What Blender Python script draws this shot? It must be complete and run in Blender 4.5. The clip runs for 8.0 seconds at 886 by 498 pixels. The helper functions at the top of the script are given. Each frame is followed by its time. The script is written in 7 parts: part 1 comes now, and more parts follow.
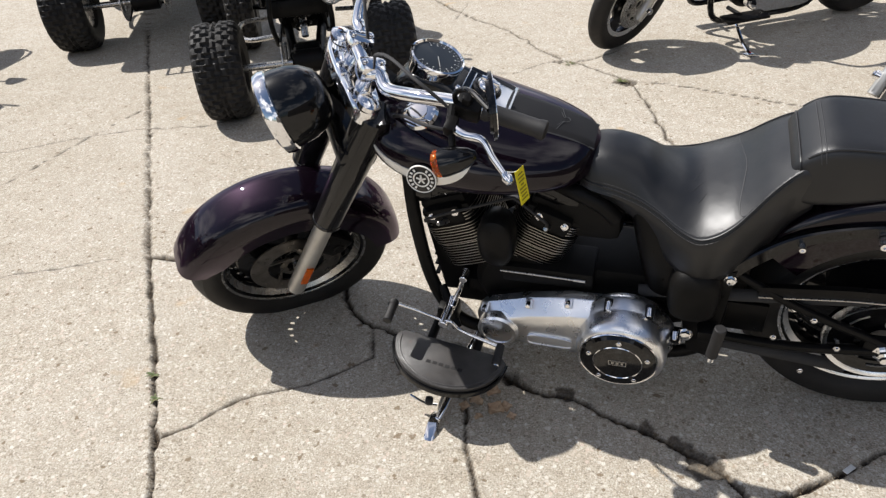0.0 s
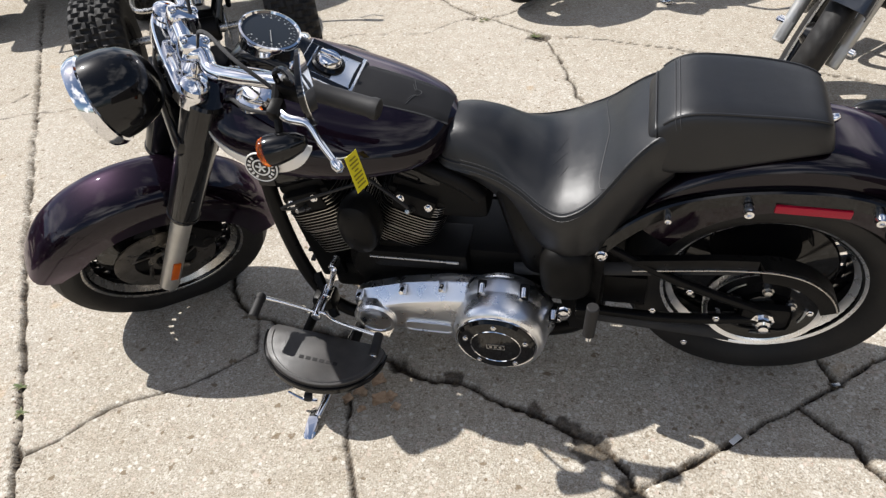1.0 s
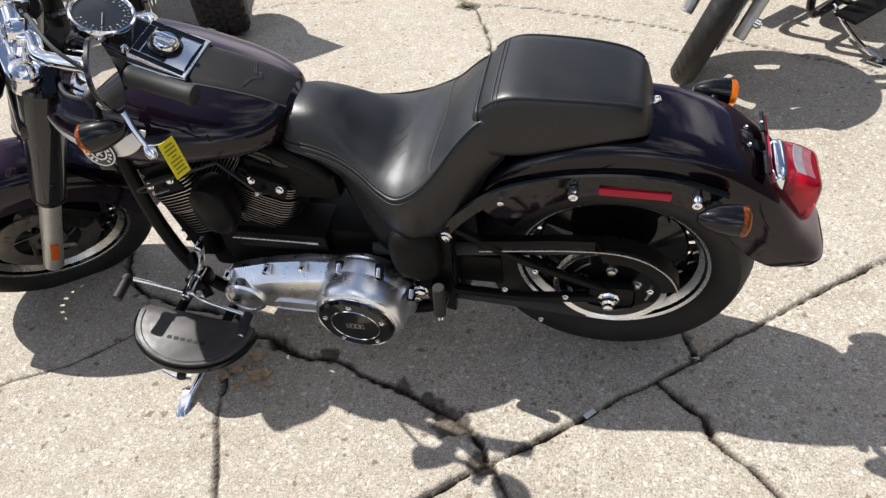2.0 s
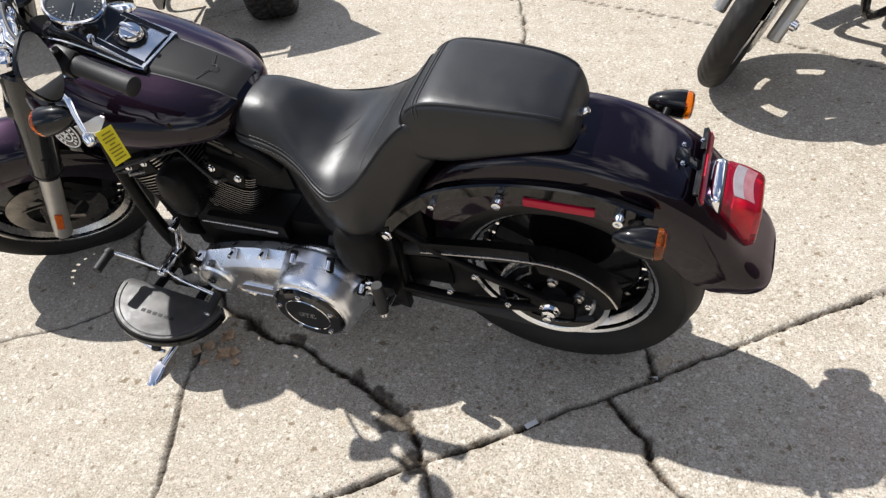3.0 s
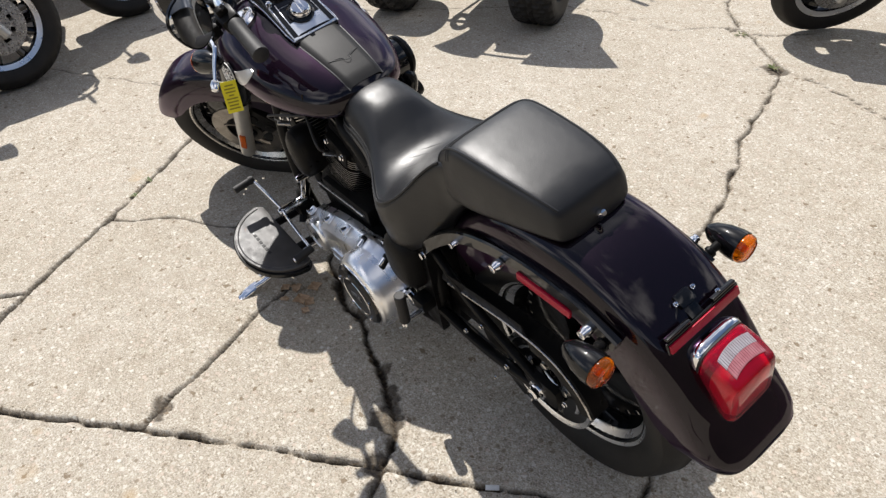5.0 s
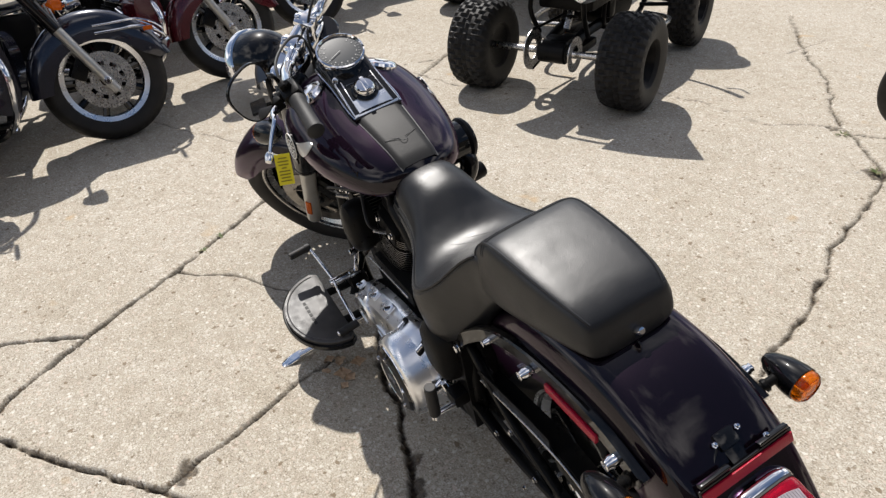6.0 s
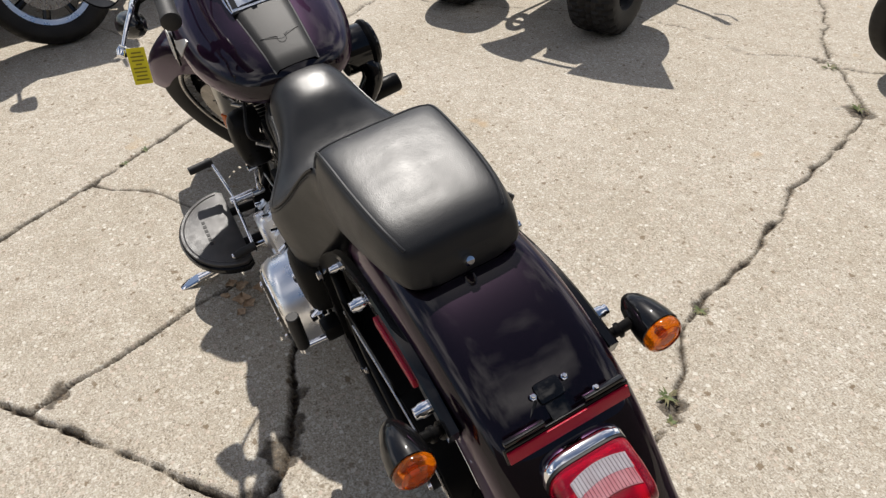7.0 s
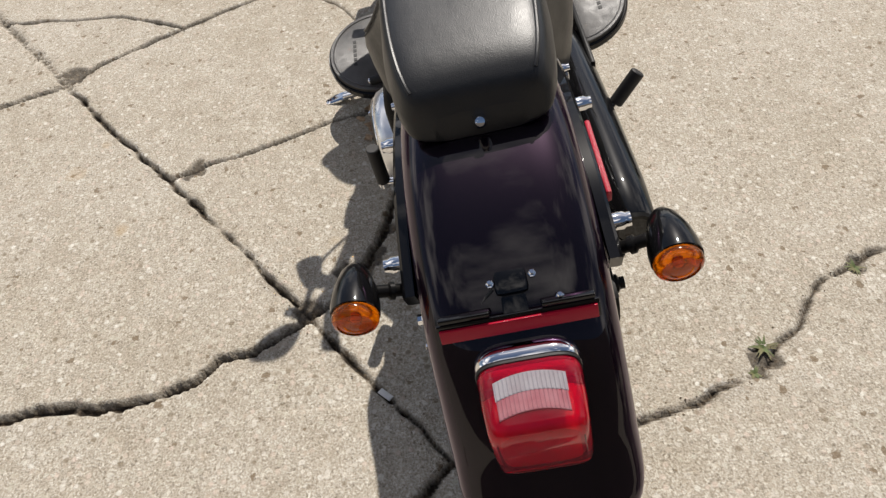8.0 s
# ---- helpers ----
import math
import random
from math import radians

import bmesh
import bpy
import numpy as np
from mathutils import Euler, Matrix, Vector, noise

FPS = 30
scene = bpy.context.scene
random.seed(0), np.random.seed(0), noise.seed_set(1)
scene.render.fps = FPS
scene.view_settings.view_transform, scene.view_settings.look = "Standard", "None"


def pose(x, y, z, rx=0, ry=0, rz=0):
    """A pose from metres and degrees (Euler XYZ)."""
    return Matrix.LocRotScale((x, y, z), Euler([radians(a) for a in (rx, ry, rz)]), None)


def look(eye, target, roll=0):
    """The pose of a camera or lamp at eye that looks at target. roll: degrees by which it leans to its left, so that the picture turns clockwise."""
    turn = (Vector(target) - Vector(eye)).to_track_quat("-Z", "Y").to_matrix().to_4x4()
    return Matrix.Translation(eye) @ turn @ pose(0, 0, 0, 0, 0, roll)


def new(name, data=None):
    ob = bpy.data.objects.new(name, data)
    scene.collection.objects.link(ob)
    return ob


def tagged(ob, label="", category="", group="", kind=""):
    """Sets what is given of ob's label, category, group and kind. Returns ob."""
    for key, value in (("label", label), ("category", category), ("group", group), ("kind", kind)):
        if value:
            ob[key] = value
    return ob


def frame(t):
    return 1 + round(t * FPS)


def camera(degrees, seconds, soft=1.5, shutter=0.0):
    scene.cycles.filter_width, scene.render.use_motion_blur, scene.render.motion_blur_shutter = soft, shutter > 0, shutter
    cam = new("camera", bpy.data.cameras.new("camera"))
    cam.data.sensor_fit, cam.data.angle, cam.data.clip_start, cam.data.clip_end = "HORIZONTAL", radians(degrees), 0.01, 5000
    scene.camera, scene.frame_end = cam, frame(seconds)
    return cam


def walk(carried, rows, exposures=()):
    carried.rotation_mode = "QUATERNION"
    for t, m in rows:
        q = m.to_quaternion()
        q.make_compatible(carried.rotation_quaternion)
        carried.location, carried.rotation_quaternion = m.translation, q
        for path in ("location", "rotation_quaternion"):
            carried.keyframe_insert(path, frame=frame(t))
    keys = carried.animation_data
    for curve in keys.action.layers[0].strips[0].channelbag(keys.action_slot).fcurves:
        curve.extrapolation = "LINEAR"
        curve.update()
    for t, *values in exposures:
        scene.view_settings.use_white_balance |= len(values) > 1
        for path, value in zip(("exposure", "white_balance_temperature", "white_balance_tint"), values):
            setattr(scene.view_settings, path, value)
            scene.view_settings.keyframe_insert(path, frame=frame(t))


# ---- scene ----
cam = camera(64.7, 8.0, soft=1.35)
PATH = [
    (0, (-0.556, -1.673, 1.529), (-1.127, -0.132, 0.39), -4.9),
    (0.5, (-0.478, -1.599, 1.503), (-1.019, -0.093, 0.304), -7.0),
    (1, (-0.348, -1.474, 1.491), (-0.817, 0.022, 0.25), -6.7),
    (1.5, (-0.203, -1.387, 1.487), (-0.578, 0.079, 0.179), -5.6),
    (1.7, (-0.134, -1.386, 1.496), (-0.519, 0.066, 0.177), -6.4),
    (2.8, (0.254, -1.312, 1.5), (-0.406, 0.046, 0.188), -8.2),
    (3, (0.303, -1.26, 1.493), (-0.384, 0.068, 0.164), -9.7),
    (3.5, (0.41, -1.118, 1.493), (-0.348, 0.128, 0.124), -8.9),
    (4, (0.539, -1.013, 1.491), (-0.275, 0.17, 0.099), -8.1),
    (4.5, (0.697, -0.948, 1.498), (-0.321, 0.09, 0.124), -7.5),
    (5, (0.713, -0.93, 1.535), (-0.555, -0.034, 0.273), -4.7),
    (5.2, (0.702, -0.915, 1.557), (-0.711, -0.049, 0.436), -4.6),
    (6.3, (0.69, -0.696, 1.499), (-0.801, 0.011, 0.37), -3.7),
    (6.5, (0.678, -0.622, 1.469), (-0.775, 0.055, 0.273), -2.8),
    (7, (0.72, -0.466, 1.388), (-0.694, 0.207, 0.143), -2.7),
    (7.5, (0.768, -0.298, 1.345), (-0.666, -0.008, -0.019), -2.0),
    (8, (0.747, -0.172, 1.314), (-0.583, -0.172, -0.18), -5.2),
]
EXPOSURES = [(0.0, 0.69, 6330, 10), (1.5, 0.79, 6280, 10), (3.5, 0.88, 6260, 10), (4.5, 0.83, 6330, 10), (5.0, 0.71, 6400, 10), (6.5, 0.57, 6480, 10), (8.0, 0.39, 6640, 10)]
walk(cam, [(t, look(eye, target, roll)) for t, eye, target, roll in PATH], EXPOSURES)

# ---- world, sun, exposure ----
SUN_TO = Vector((0.72, -0.128, -1.0))          # the way the sunlight travels
elev = math.atan2(1.0, math.hypot(SUN_TO.x, SUN_TO.y))
world = bpy.data.worlds.new("sky")
scene.world = world
world.use_nodes = True
wn, wl = world.node_tree.nodes, world.node_tree.links
wn.clear()
w_out = wn.new("ShaderNodeOutputWorld")
w_bg = wn.new("ShaderNodeBackground")
w_sky = wn.new("ShaderNodeTexSky")
w_sky.sky_type = "NISHITA"
w_sky.sun_disc = False
w_sky.sun_elevation = elev
w_sky.sun_rotation = math.atan2(-SUN_TO.x, -SUN_TO.y) % (2 * math.pi)
w_bg.inputs["Strength"].default_value = 0.061
# broken white cloud over the blue
w_tc = wn.new("ShaderNodeTexCoord")
w_map = wn.new("ShaderNodeMapping")
w_map.inputs["Scale"].default_value = (1.0, 1.0, 1.6)
w_noise = wn.new("ShaderNodeTexNoise")
w_noise.inputs["Scale"].default_value = 1.9
w_noise.inputs["Detail"].default_value = 5.0
w_noise.inputs["Roughness"].default_value = 0.50
w_ramp = wn.new("ShaderNodeValToRGB")
w_ramp.color_ramp.elements[0].position = 0.51
w_ramp.color_ramp.elements[1].position = 0.68
w_mix = wn.new("ShaderNodeMixRGB")
w_mix.inputs["Color2"].default_value = (20.2, 19.4, 19.2, 1)
wl.new(w_tc.outputs["Generated"], w_map.inputs["Vector"])
wl.new(w_map.outputs["Vector"], w_noise.inputs["Vector"])
wl.new(w_noise.outputs["Fac"], w_ramp.inputs["Fac"])
wl.new(w_ramp.outputs["Color"], w_mix.inputs["Fac"])
wl.new(w_sky.outputs["Color"], w_mix.inputs["Color1"])
wl.new(w_mix.outputs["Color"], w_bg.inputs["Color"])
wl.new(w_bg.outputs["Background"], w_out.inputs["Surface"])

sun = new("sun", bpy.data.lights.new("sun", "SUN"))
sun.data.energy = 4.0
sun.data.angle = radians(0.53)
sun.data.color = (1.0, 0.955, 0.895)
sun.matrix_world = look((-6, -1, 10), Vector((-6, -1, 10)) + SUN_TO)


# ---- materials ----
def material(name, colour, rough=0.5, metal=0.0, vary=0.0, vary_scale=8.0, dark=None, grain=0.0, grain_scale=400.0,
             relief=0.0, relief_scale=200.0, coat=0.0, rough_vary=0.0, spec=0.5, transmission=0.0, ior=1.45, aniso=0.0):
    """A Principled material: patches of a second tone, fine grain, relief and uneven gloss."""
    m = bpy.data.materials.new(name)
    m.use_nodes = True
    n, l = m.node_tree.nodes, m.node_tree.links
    b = n["Principled BSDF"]
    b.inputs["Base Color"].default_value = (*colour, 1)
    b.inputs["Roughness"].default_value = rough
    b.inputs["Metallic"].default_value = metal
    b.inputs["Coat Weight"].default_value = coat
    b.inputs["Coat Roughness"].default_value = 0.03
    b.inputs["Specular IOR Level"].default_value = spec
    b.inputs["Transmission Weight"].default_value = transmission
    b.inputs["IOR"].default_value = ior
    b.inputs["Anisotropic"].default_value = aniso
    tc = n.new("ShaderNodeTexCoord")

    def noise_tex(scale, detail=5.0):
        t = n.new("ShaderNodeTexNoise")
        t.inputs["Scale"].default_value = scale
        t.inputs["Detail"].default_value = detail
        l.new(tc.outputs["Object"], t.inputs["Vector"])
        return t

    if vary or grain:
        second = dark or tuple(c * 0.55 for c in colour)
        mix = n.new("ShaderNodeMixRGB")
        mix.inputs["Color1"].default_value = (*colour, 1)
        mix.inputs["Color2"].default_value = (*second, 1)
        big, small = noise_tex(vary_scale), noise_tex(grain_scale, 2.0)
        ramp = n.new("ShaderNodeMapRange")
        ramp.inputs["From Min"].default_value, ramp.inputs["From Max"].default_value = 0.38, 0.68
        ramp.inputs["To Max"].default_value = vary
        l.new(big.outputs["Fac"], ramp.inputs["Value"])
        ramp2 = n.new("ShaderNodeMapRange")
        ramp2.inputs["From Min"].default_value, ramp2.inputs["From Max"].default_value = 0.45, 0.7
        ramp2.inputs["To Max"].default_value = grain
        l.new(small.outputs["Fac"], ramp2.inputs["Value"])
        add = n.new("ShaderNodeMath")
        add.operation = "ADD"
        add.use_clamp = True
        l.new(ramp.outputs["Result"], add.inputs[0])
        l.new(ramp2.outputs["Result"], add.inputs[1])
        l.new(add.outputs["Value"], mix.inputs["Fac"])
        l.new(mix.outputs["Color"], b.inputs["Base Color"])
    if rough_vary:
        t = noise_tex(vary_scale * 2.3)
        r = n.new("ShaderNodeMapRange")
        r.inputs["From Min"].default_value, r.inputs["From Max"].default_value = 0.3, 0.7
        r.inputs["To Min"].default_value, r.inputs["To Max"].default_value = rough - rough_vary, rough + rough_vary
        l.new(t.outputs["Fac"], r.inputs["Value"])
        l.new(r.outputs["Result"], b.inputs["Roughness"])
    if relief:
        t = noise_tex(relief_scale, 3.0)
        bump = n.new("ShaderNodeBump")
        bump.inputs["Strength"].default_value = relief
        bump.inputs["Distance"].default_value = 0.002
        l.new(t.outputs["Fac"], bump.inputs["Height"])
        l.new(bump.outputs["Normal"], b.inputs["Normal"])
    return m


PAINT = material("plum_black_paint", (0.0058, 0.0028, 0.0058), 0.42, 0.6, vary=0.5, vary_scale=6, dark=(0.0036, 0.0020, 0.0037), coat=0.7, grain=0.35, grain_scale=900, spec=0.07)
PAINT.node_tree.nodes["Principled BSDF"].inputs["Specular Tint"].default_value = (0.80, 0.50, 0.84, 1)
BLACK_PAINT = material("black_gloss_paint", (0.003, 0.003, 0.0035), 0.3, 0.0, coat=0.7, spec=0.05, vary=0.3, vary_scale=20, dark=(0.009, 0.008, 0.008))
SATIN = material("satin_black_metal", (0.0055, 0.0053, 0.0053), 0.36, 0.0, vary=0.4, vary_scale=14, dark=(0.012, 0.0105, 0.009), rough_vary=0.1, relief=0.08, relief_scale=700, spec=0.13)
ENGINE = material("wrinkle_black_engine", (0.0050, 0.0048, 0.0046), 0.5, 0.0, vary=0.4, vary_scale=20, dark=(0.011, 0.0095, 0.008), relief=0.25, relief_scale=900, spec=0.14)
CHROME = material("chrome", (0.82, 0.82, 0.83), 0.05, 1.0, rough_vary=0.035, vary_scale=25)
STEEL = material("dull_steel", (0.52, 0.51, 0.49), 0.3, 1.0, vary=0.5, vary_scale=40, dark=(0.3, 0.28, 0.26), rough_vary=0.12)
ALUMINIUM = material("polished_aluminium", (0.87, 0.88, 0.90), 0.29, 1.0, vary=0.35, vary_scale=9, dark=(0.70, 0.70, 0.70), rough_vary=0.05, relief=0.03, relief_scale=500)
SLIDER = material("silver_painted_slider", (0.50, 0.49, 0.46), 0.38, 0.7, vary=0.4, vary_scale=16, dark=(0.36, 0.33, 0.29), rough_vary=0.08)
SILVER_TRIM = material("bright_silver_trim", (0.74, 0.73, 0.70), 0.36, 0.45, vary=0.3, vary_scale=30, dark=(0.60, 0.58, 0.55))
FIN_EDGE = material("machined_fin_edge", (0.48, 0.455, 0.42), 0.35, 1.0, vary=0.4, vary_scale=30)
RUBBER = material("tyre_rubber", (0.010, 0.0095, 0.0092), 0.6, 0.0, vary=0.6, vary_scale=10, dark=(0.024, 0.021, 0.018), grain=0.3, grain_scale=300, relief=0.2, relief_scale=350, spec=0.35)
GRIP = material("black_grip_rubber", (0.014, 0.013, 0.013), 0.6, 0.0, vary=0.4, vary_scale=30, dark=(0.03, 0.028, 0.026), relief=0.2, relief_scale=800)
MAT_RUBBER = material("dusty_floorboard_rubber", (0.020, 0.018, 0.017), 0.50, 0.0, spec=1.0, rough_vary=0.10, vary=0.7, vary_scale=18, dark=(0.042, 0.036, 0.032), grain=0.4, grain_scale=500, relief=0.35, relief_scale=600)
AMBER = material("amber_lens", (0.95, 0.24, 0.004), 0.09, 0.0, coat=0.2, vary=0.25, vary_scale=45, dark=(0.72, 0.14, 0.003), spec=0.5, transmission=0.93, ior=1.35)
AMBER_FLAT = material("amber_reflector", (0.56, 0.105, 0.003), 0.22, 0.0, coat=0.35, vary=0.5, vary_scale=45, dark=(0.30, 0.045, 0.002), relief=0.2, relief_scale=260, spec=0.2)
RED = material("red_lens", (0.80, 0.009, 0.052), 0.07, 0.0, coat=0.2, vary=0.3, vary_scale=22, dark=(0.58, 0.004, 0.030), spec=0.5, transmission=0.78, ior=1.35)
RED_INNER = material("bright_red_inner_lens", (0.40, 0.003, 0.028), 0.3, 0.0, coat=0.2, vary=0.4, vary_scale=40, dark=(0.24, 0.002, 0.014))
RED_SOLID = material("plain_red_lens", (0.29, 0.003, 0.013), 0.26, 0.0, coat=0.15, vary=0.6, vary_scale=22, dark=(0.11, 0.001, 0.003), spec=0.2)
LAMP_BOWL = material("lamp_reflector_bowl", (0.80, 0.78, 0.74), 0.22, 0.9, vary=0.4, vary_scale=60, dark=(0.55, 0.52, 0.47))
RED_FLAT = material("red_reflector", (0.36, 0.002, 0.022), 0.3, 0.0, coat=0.2, relief=0.3, relief_scale=900, spec=0.25)
CLEAR = material("ribbed_clear_lens", (0.40, 0.37, 0.39), 0.10, 0.0, coat=0.6, vary=0.5, vary_scale=60, dark=(0.30, 0.24, 0.25))
PINK = material("ribbed_pink_lens", (0.46, 0.20, 0.22), 0.12, 0.0, coat=0.5, vary=0.5, vary_scale=50, dark=(0.34, 0.08, 0.10))
HEAD_GLASS = material("headlamp_glass", (0.75, 0.78, 0.80), 0.06, 0.6, coat=1.0)
# polished front rim, its colour darkened for the shaded ground it mirrors
SHADED_RIM = material("shade_darkened_rim", (0.46, 0.45, 0.43), 0.26, 1.0, vary=0.5, vary_scale=20, dark=(0.30, 0.28, 0.26), rough_vary=0.08)
MIRROR = material("mirror_glass", (0.9, 0.9, 0.9), 0.01, 1.0)
DIAL = material("speedometer_face", (0.018, 0.021, 0.024), 0.35, 0.0, coat=0.7, spec=0.2)
DIAL_MARK = material("dim_dial_print", (0.34, 0.34, 0.33), 0.5)
WHITE_MARK = material("pale_marking", (0.75, 0.74, 0.70), 0.5)
YELLOW = material("yellow_tag_card", (0.78, 0.66, 0.02), 0.45, vary=0.25, vary_scale=60, dark=(0.62, 0.5, 0.015))
INK = material("dark_print", (0.26, 0.20, 0.012), 0.6)
STRAP = material("tank_strap_leather", (0.011, 0.0105, 0.0110), 0.52, relief=0.10, relief_scale=420, vary=0.4, vary_scale=14, dark=(0.020, 0.020, 0.020), spec=0.22)
THREAD = material("dark_thread", (0.036, 0.036, 0.038), 0.55)
MAROON = material("maroon_paint", (0.09, 0.006, 0.012), 0.25, 0.3, coat=1.0, vary=0.3)
NAVY = material("navy_paint", (0.008, 0.010, 0.022), 0.25, 0.3, coat=1.0, vary=0.3)
GREY_PAINT = material("slate_grey_paint", (0.035, 0.04, 0.05), 0.3, 0.4, coat=1.0, vary=0.3)
ROTOR = material("brake_rotor_steel", (0.26, 0.24, 0.215), 0.34, 1.0, vary=0.6, vary_scale=30, dark=(0.13, 0.115, 0.10), rough_vary=0.1)
LEAF = material("dry_leaf", (0.52, 0.38, 0.25), 0.8, vary=0.7, vary_scale=90, dark=(0.26, 0.15, 0.08))
WEED = material("green_weed", (0.075, 0.105, 0.032), 0.7, vary=0.8, vary_scale=60, dark=(0.17, 0.135, 0.07))
PAPER = material("scrap_of_white_paper", (0.68, 0.68, 0.67), 0.7, vary=0.3, vary_scale=80)


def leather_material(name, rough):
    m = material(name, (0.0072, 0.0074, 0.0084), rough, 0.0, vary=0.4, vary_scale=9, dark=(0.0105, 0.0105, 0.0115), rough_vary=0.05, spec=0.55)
    n, l = m.node_tree.nodes, m.node_tree.links
    b = n["Principled BSDF"]
    tc = n.new("ShaderNodeTexCoord")
    v = n.new("ShaderNodeTexVoronoi")
    v.inputs["Scale"].default_value = 650
    l.new(tc.outputs["Object"], v.inputs["Vector"])
    wr = n.new("ShaderNodeTexNoise")
    wr.inputs["Scale"].default_value = 22
    wr.inputs["Detail"].default_value = 4
    l.new(tc.outputs["Object"], wr.inputs["Vector"])
    b1, b2 = n.new("ShaderNodeBump"), n.new("ShaderNodeBump")
    b1.inputs["Strength"].default_value, b1.inputs["Distance"].default_value = 0.16, 0.001
    b2.inputs["Strength"].default_value, b2.inputs["Distance"].default_value = 0.13, 0.006
    l.new(v.outputs["Distance"], b1.inputs["Height"])
    l.new(wr.outputs["Fac"], b2.inputs["Height"])
    l.new(b2.outputs["Normal"], b1.inputs["Normal"])
    l.new(b1.outputs["Normal"], b.inputs["Normal"])
    return m


LEATHER = leather_material("black_leather", 0.43)
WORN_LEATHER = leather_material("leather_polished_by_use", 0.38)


def concrete_material():
    """Worn exposed-aggregate concrete; dirt lies where the 'dirt' attribute of the joints is high."""
    m = bpy.data.materials.new("worn_aggregate_concrete")
    m.use_nodes = True
    n, l = m.node_tree.nodes, m.node_tree.links
    b = n["Principled BSDF"]
    b.inputs["Roughness"].default_value = 0.88
    b.inputs["Specular IOR Level"].default_value = 0.25
    tc = n.new("ShaderNodeTexCoord")

    def tex(kind, scale, detail=None):
        t = n.new(kind)
        t.inputs["Scale"].default_value = scale
        if detail is not None:
            t.inputs["Detail"].default_value = detail
        l.new(tc.outputs["Object"], t.inputs["Vector"])
        return t

    def ramp(src, stops):
        r = n.new("ShaderNodeValToRGB")
        e = r.color_ramp.elements
        while len(e) < len(stops):
            e.new(0.5)
        for el, (p, c) in zip(e, stops):
            el.position, el.color = p, (*c, 1)
        l.new(src, r.inputs["Fac"])
        return r.outputs["Color"]

    def mixed(a, c, fac, kind="MIX"):
        x = n.new("ShaderNodeMixRGB")
        x.blend_type = kind
        for sock, v in ((x.inputs["Color1"], a), (x.inputs["Color2"], c), (x.inputs["Fac"], fac)):
            if isinstance(v, (int, float)):
                sock.default_value = v
            elif isinstance(v, tuple):
                sock.default_value = (*v, 1)
            else:
                l.new(v, sock)
        return x.outputs["Color"]

    pebble = tex("ShaderNodeTexVoronoi", 165)
    pebble_tone = n.new("ShaderNodeSeparateColor")
    l.new(pebble.outputs["Color"], pebble_tone.inputs["Color"])
    stones = ramp(pebble_tone.outputs["Red"], [(0.0, (0.09, 0.07, 0.045)), (0.12, (0.27, 0.225, 0.165)), (0.45, (0.46, 0.42, 0.355)), (0.8, (0.38, 0.335, 0.27)), (1.0, (0.82, 0.79, 0.71))])
    fine = tex("ShaderNodeTexNoise", 210, 5)
    sand = ramp(fine.outputs["Fac"], [(0.34, (0.22, 0.187, 0.143)), (0.45, (0.405, 0.365, 0.305)), (0.56, (0.485, 0.45, 0.39)), (0.67, (0.71, 0.68, 0.615))])
    col = mixed(stones, sand, 0.64)
    blotch = tex("ShaderNodeTexNoise", 1.6, 6)
    col = mixed(col, ramp(blotch.outputs["Fac"], [(0.3, (0.86, 0.84, 0.80)), (0.7, (1.0, 1.0, 1.0))]), 0.9, "MULTIPLY")
    mid = tex("ShaderNodeTexNoise", 14, 5)
    col = mixed(col, ramp(mid.outputs["Fac"], [(0.3, (0.84, 0.81, 0.77)), (0.65, (1.0, 1.0, 1.0))]), 0.8, "MULTIPLY")
    # pale and tan stones showing in the worn skin
    grit = tex("ShaderNodeTexVoronoi", 75)
    grit_tone = n.new("ShaderNodeSeparateColor")
    l.new(grit.outputs["Color"], grit_tone.inputs["Color"])
    tint = ramp(grit_tone.outputs["Green"], [(0.0, (0.62, 0.58, 0.52)), (0.35, (0.36, 0.31, 0.24)), (0.55, (0.54, 0.44, 0.37)), (0.8, (0.42, 0.39, 0.31)), (1.0, (0.72, 0.70, 0.64))])
    pick = ramp(grit_tone.outputs["Blue"], [(0.70, (0, 0, 0)), (0.76, (1, 1, 1))])
    core = ramp(grit.outputs["Distance"], [(0.30, (1, 1, 1)), (0.55, (0, 0, 0))])
    col = mixed(col, tint, mixed(mixed(pick, core, 1.0, "MULTIPLY"), (0, 0, 0), 0.35))
    chip = tex("ShaderNodeTexVoronoi", 48)
    chip_tone = n.new("ShaderNodeSeparateColor")
    l.new(chip.outputs["Color"], chip_tone.inputs["Color"])
    chip_pick = ramp(chip_tone.outputs["Red"], [(0.90, (0, 0, 0)), (0.92, (1, 1, 1))])
    chip_core = ramp(chip.outputs["Distance"], [(0.22, (1, 1, 1)), (0.38, (0, 0, 0))])
    col = mixed(col, (0.20, 0.16, 0.11), mixed(mixed(chip_pick, chip_core, 1.0, "MULTIPLY"), (0, 0, 0), 0.25))
    # small pits and dark chips
    pit_at = tex("ShaderNodeTexVoronoi", 22)
    pit_shape = tex("ShaderNodeTexNoise", 75, 4)
    pit_sum = n.new("ShaderNodeMath")
    pit_sum.operation = "MULTIPLY_ADD"
    pit_sum.inputs[1].default_value = 0.75
    l.new(pit_shape.outputs["Fac"], pit_sum.inputs[0])
    l.new(pit_at.outputs["Distance"], pit_sum.inputs[2])
    pit_rand = n.new("ShaderNodeSeparateColor")
    l.new(pit_at.outputs["Color"], pit_rand.inputs["Color"])
    pit_size = n.new("ShaderNodeMath")
    pit_size.operation = "MULTIPLY_ADD"
    pit_size.inputs[1].default_value = 0.42
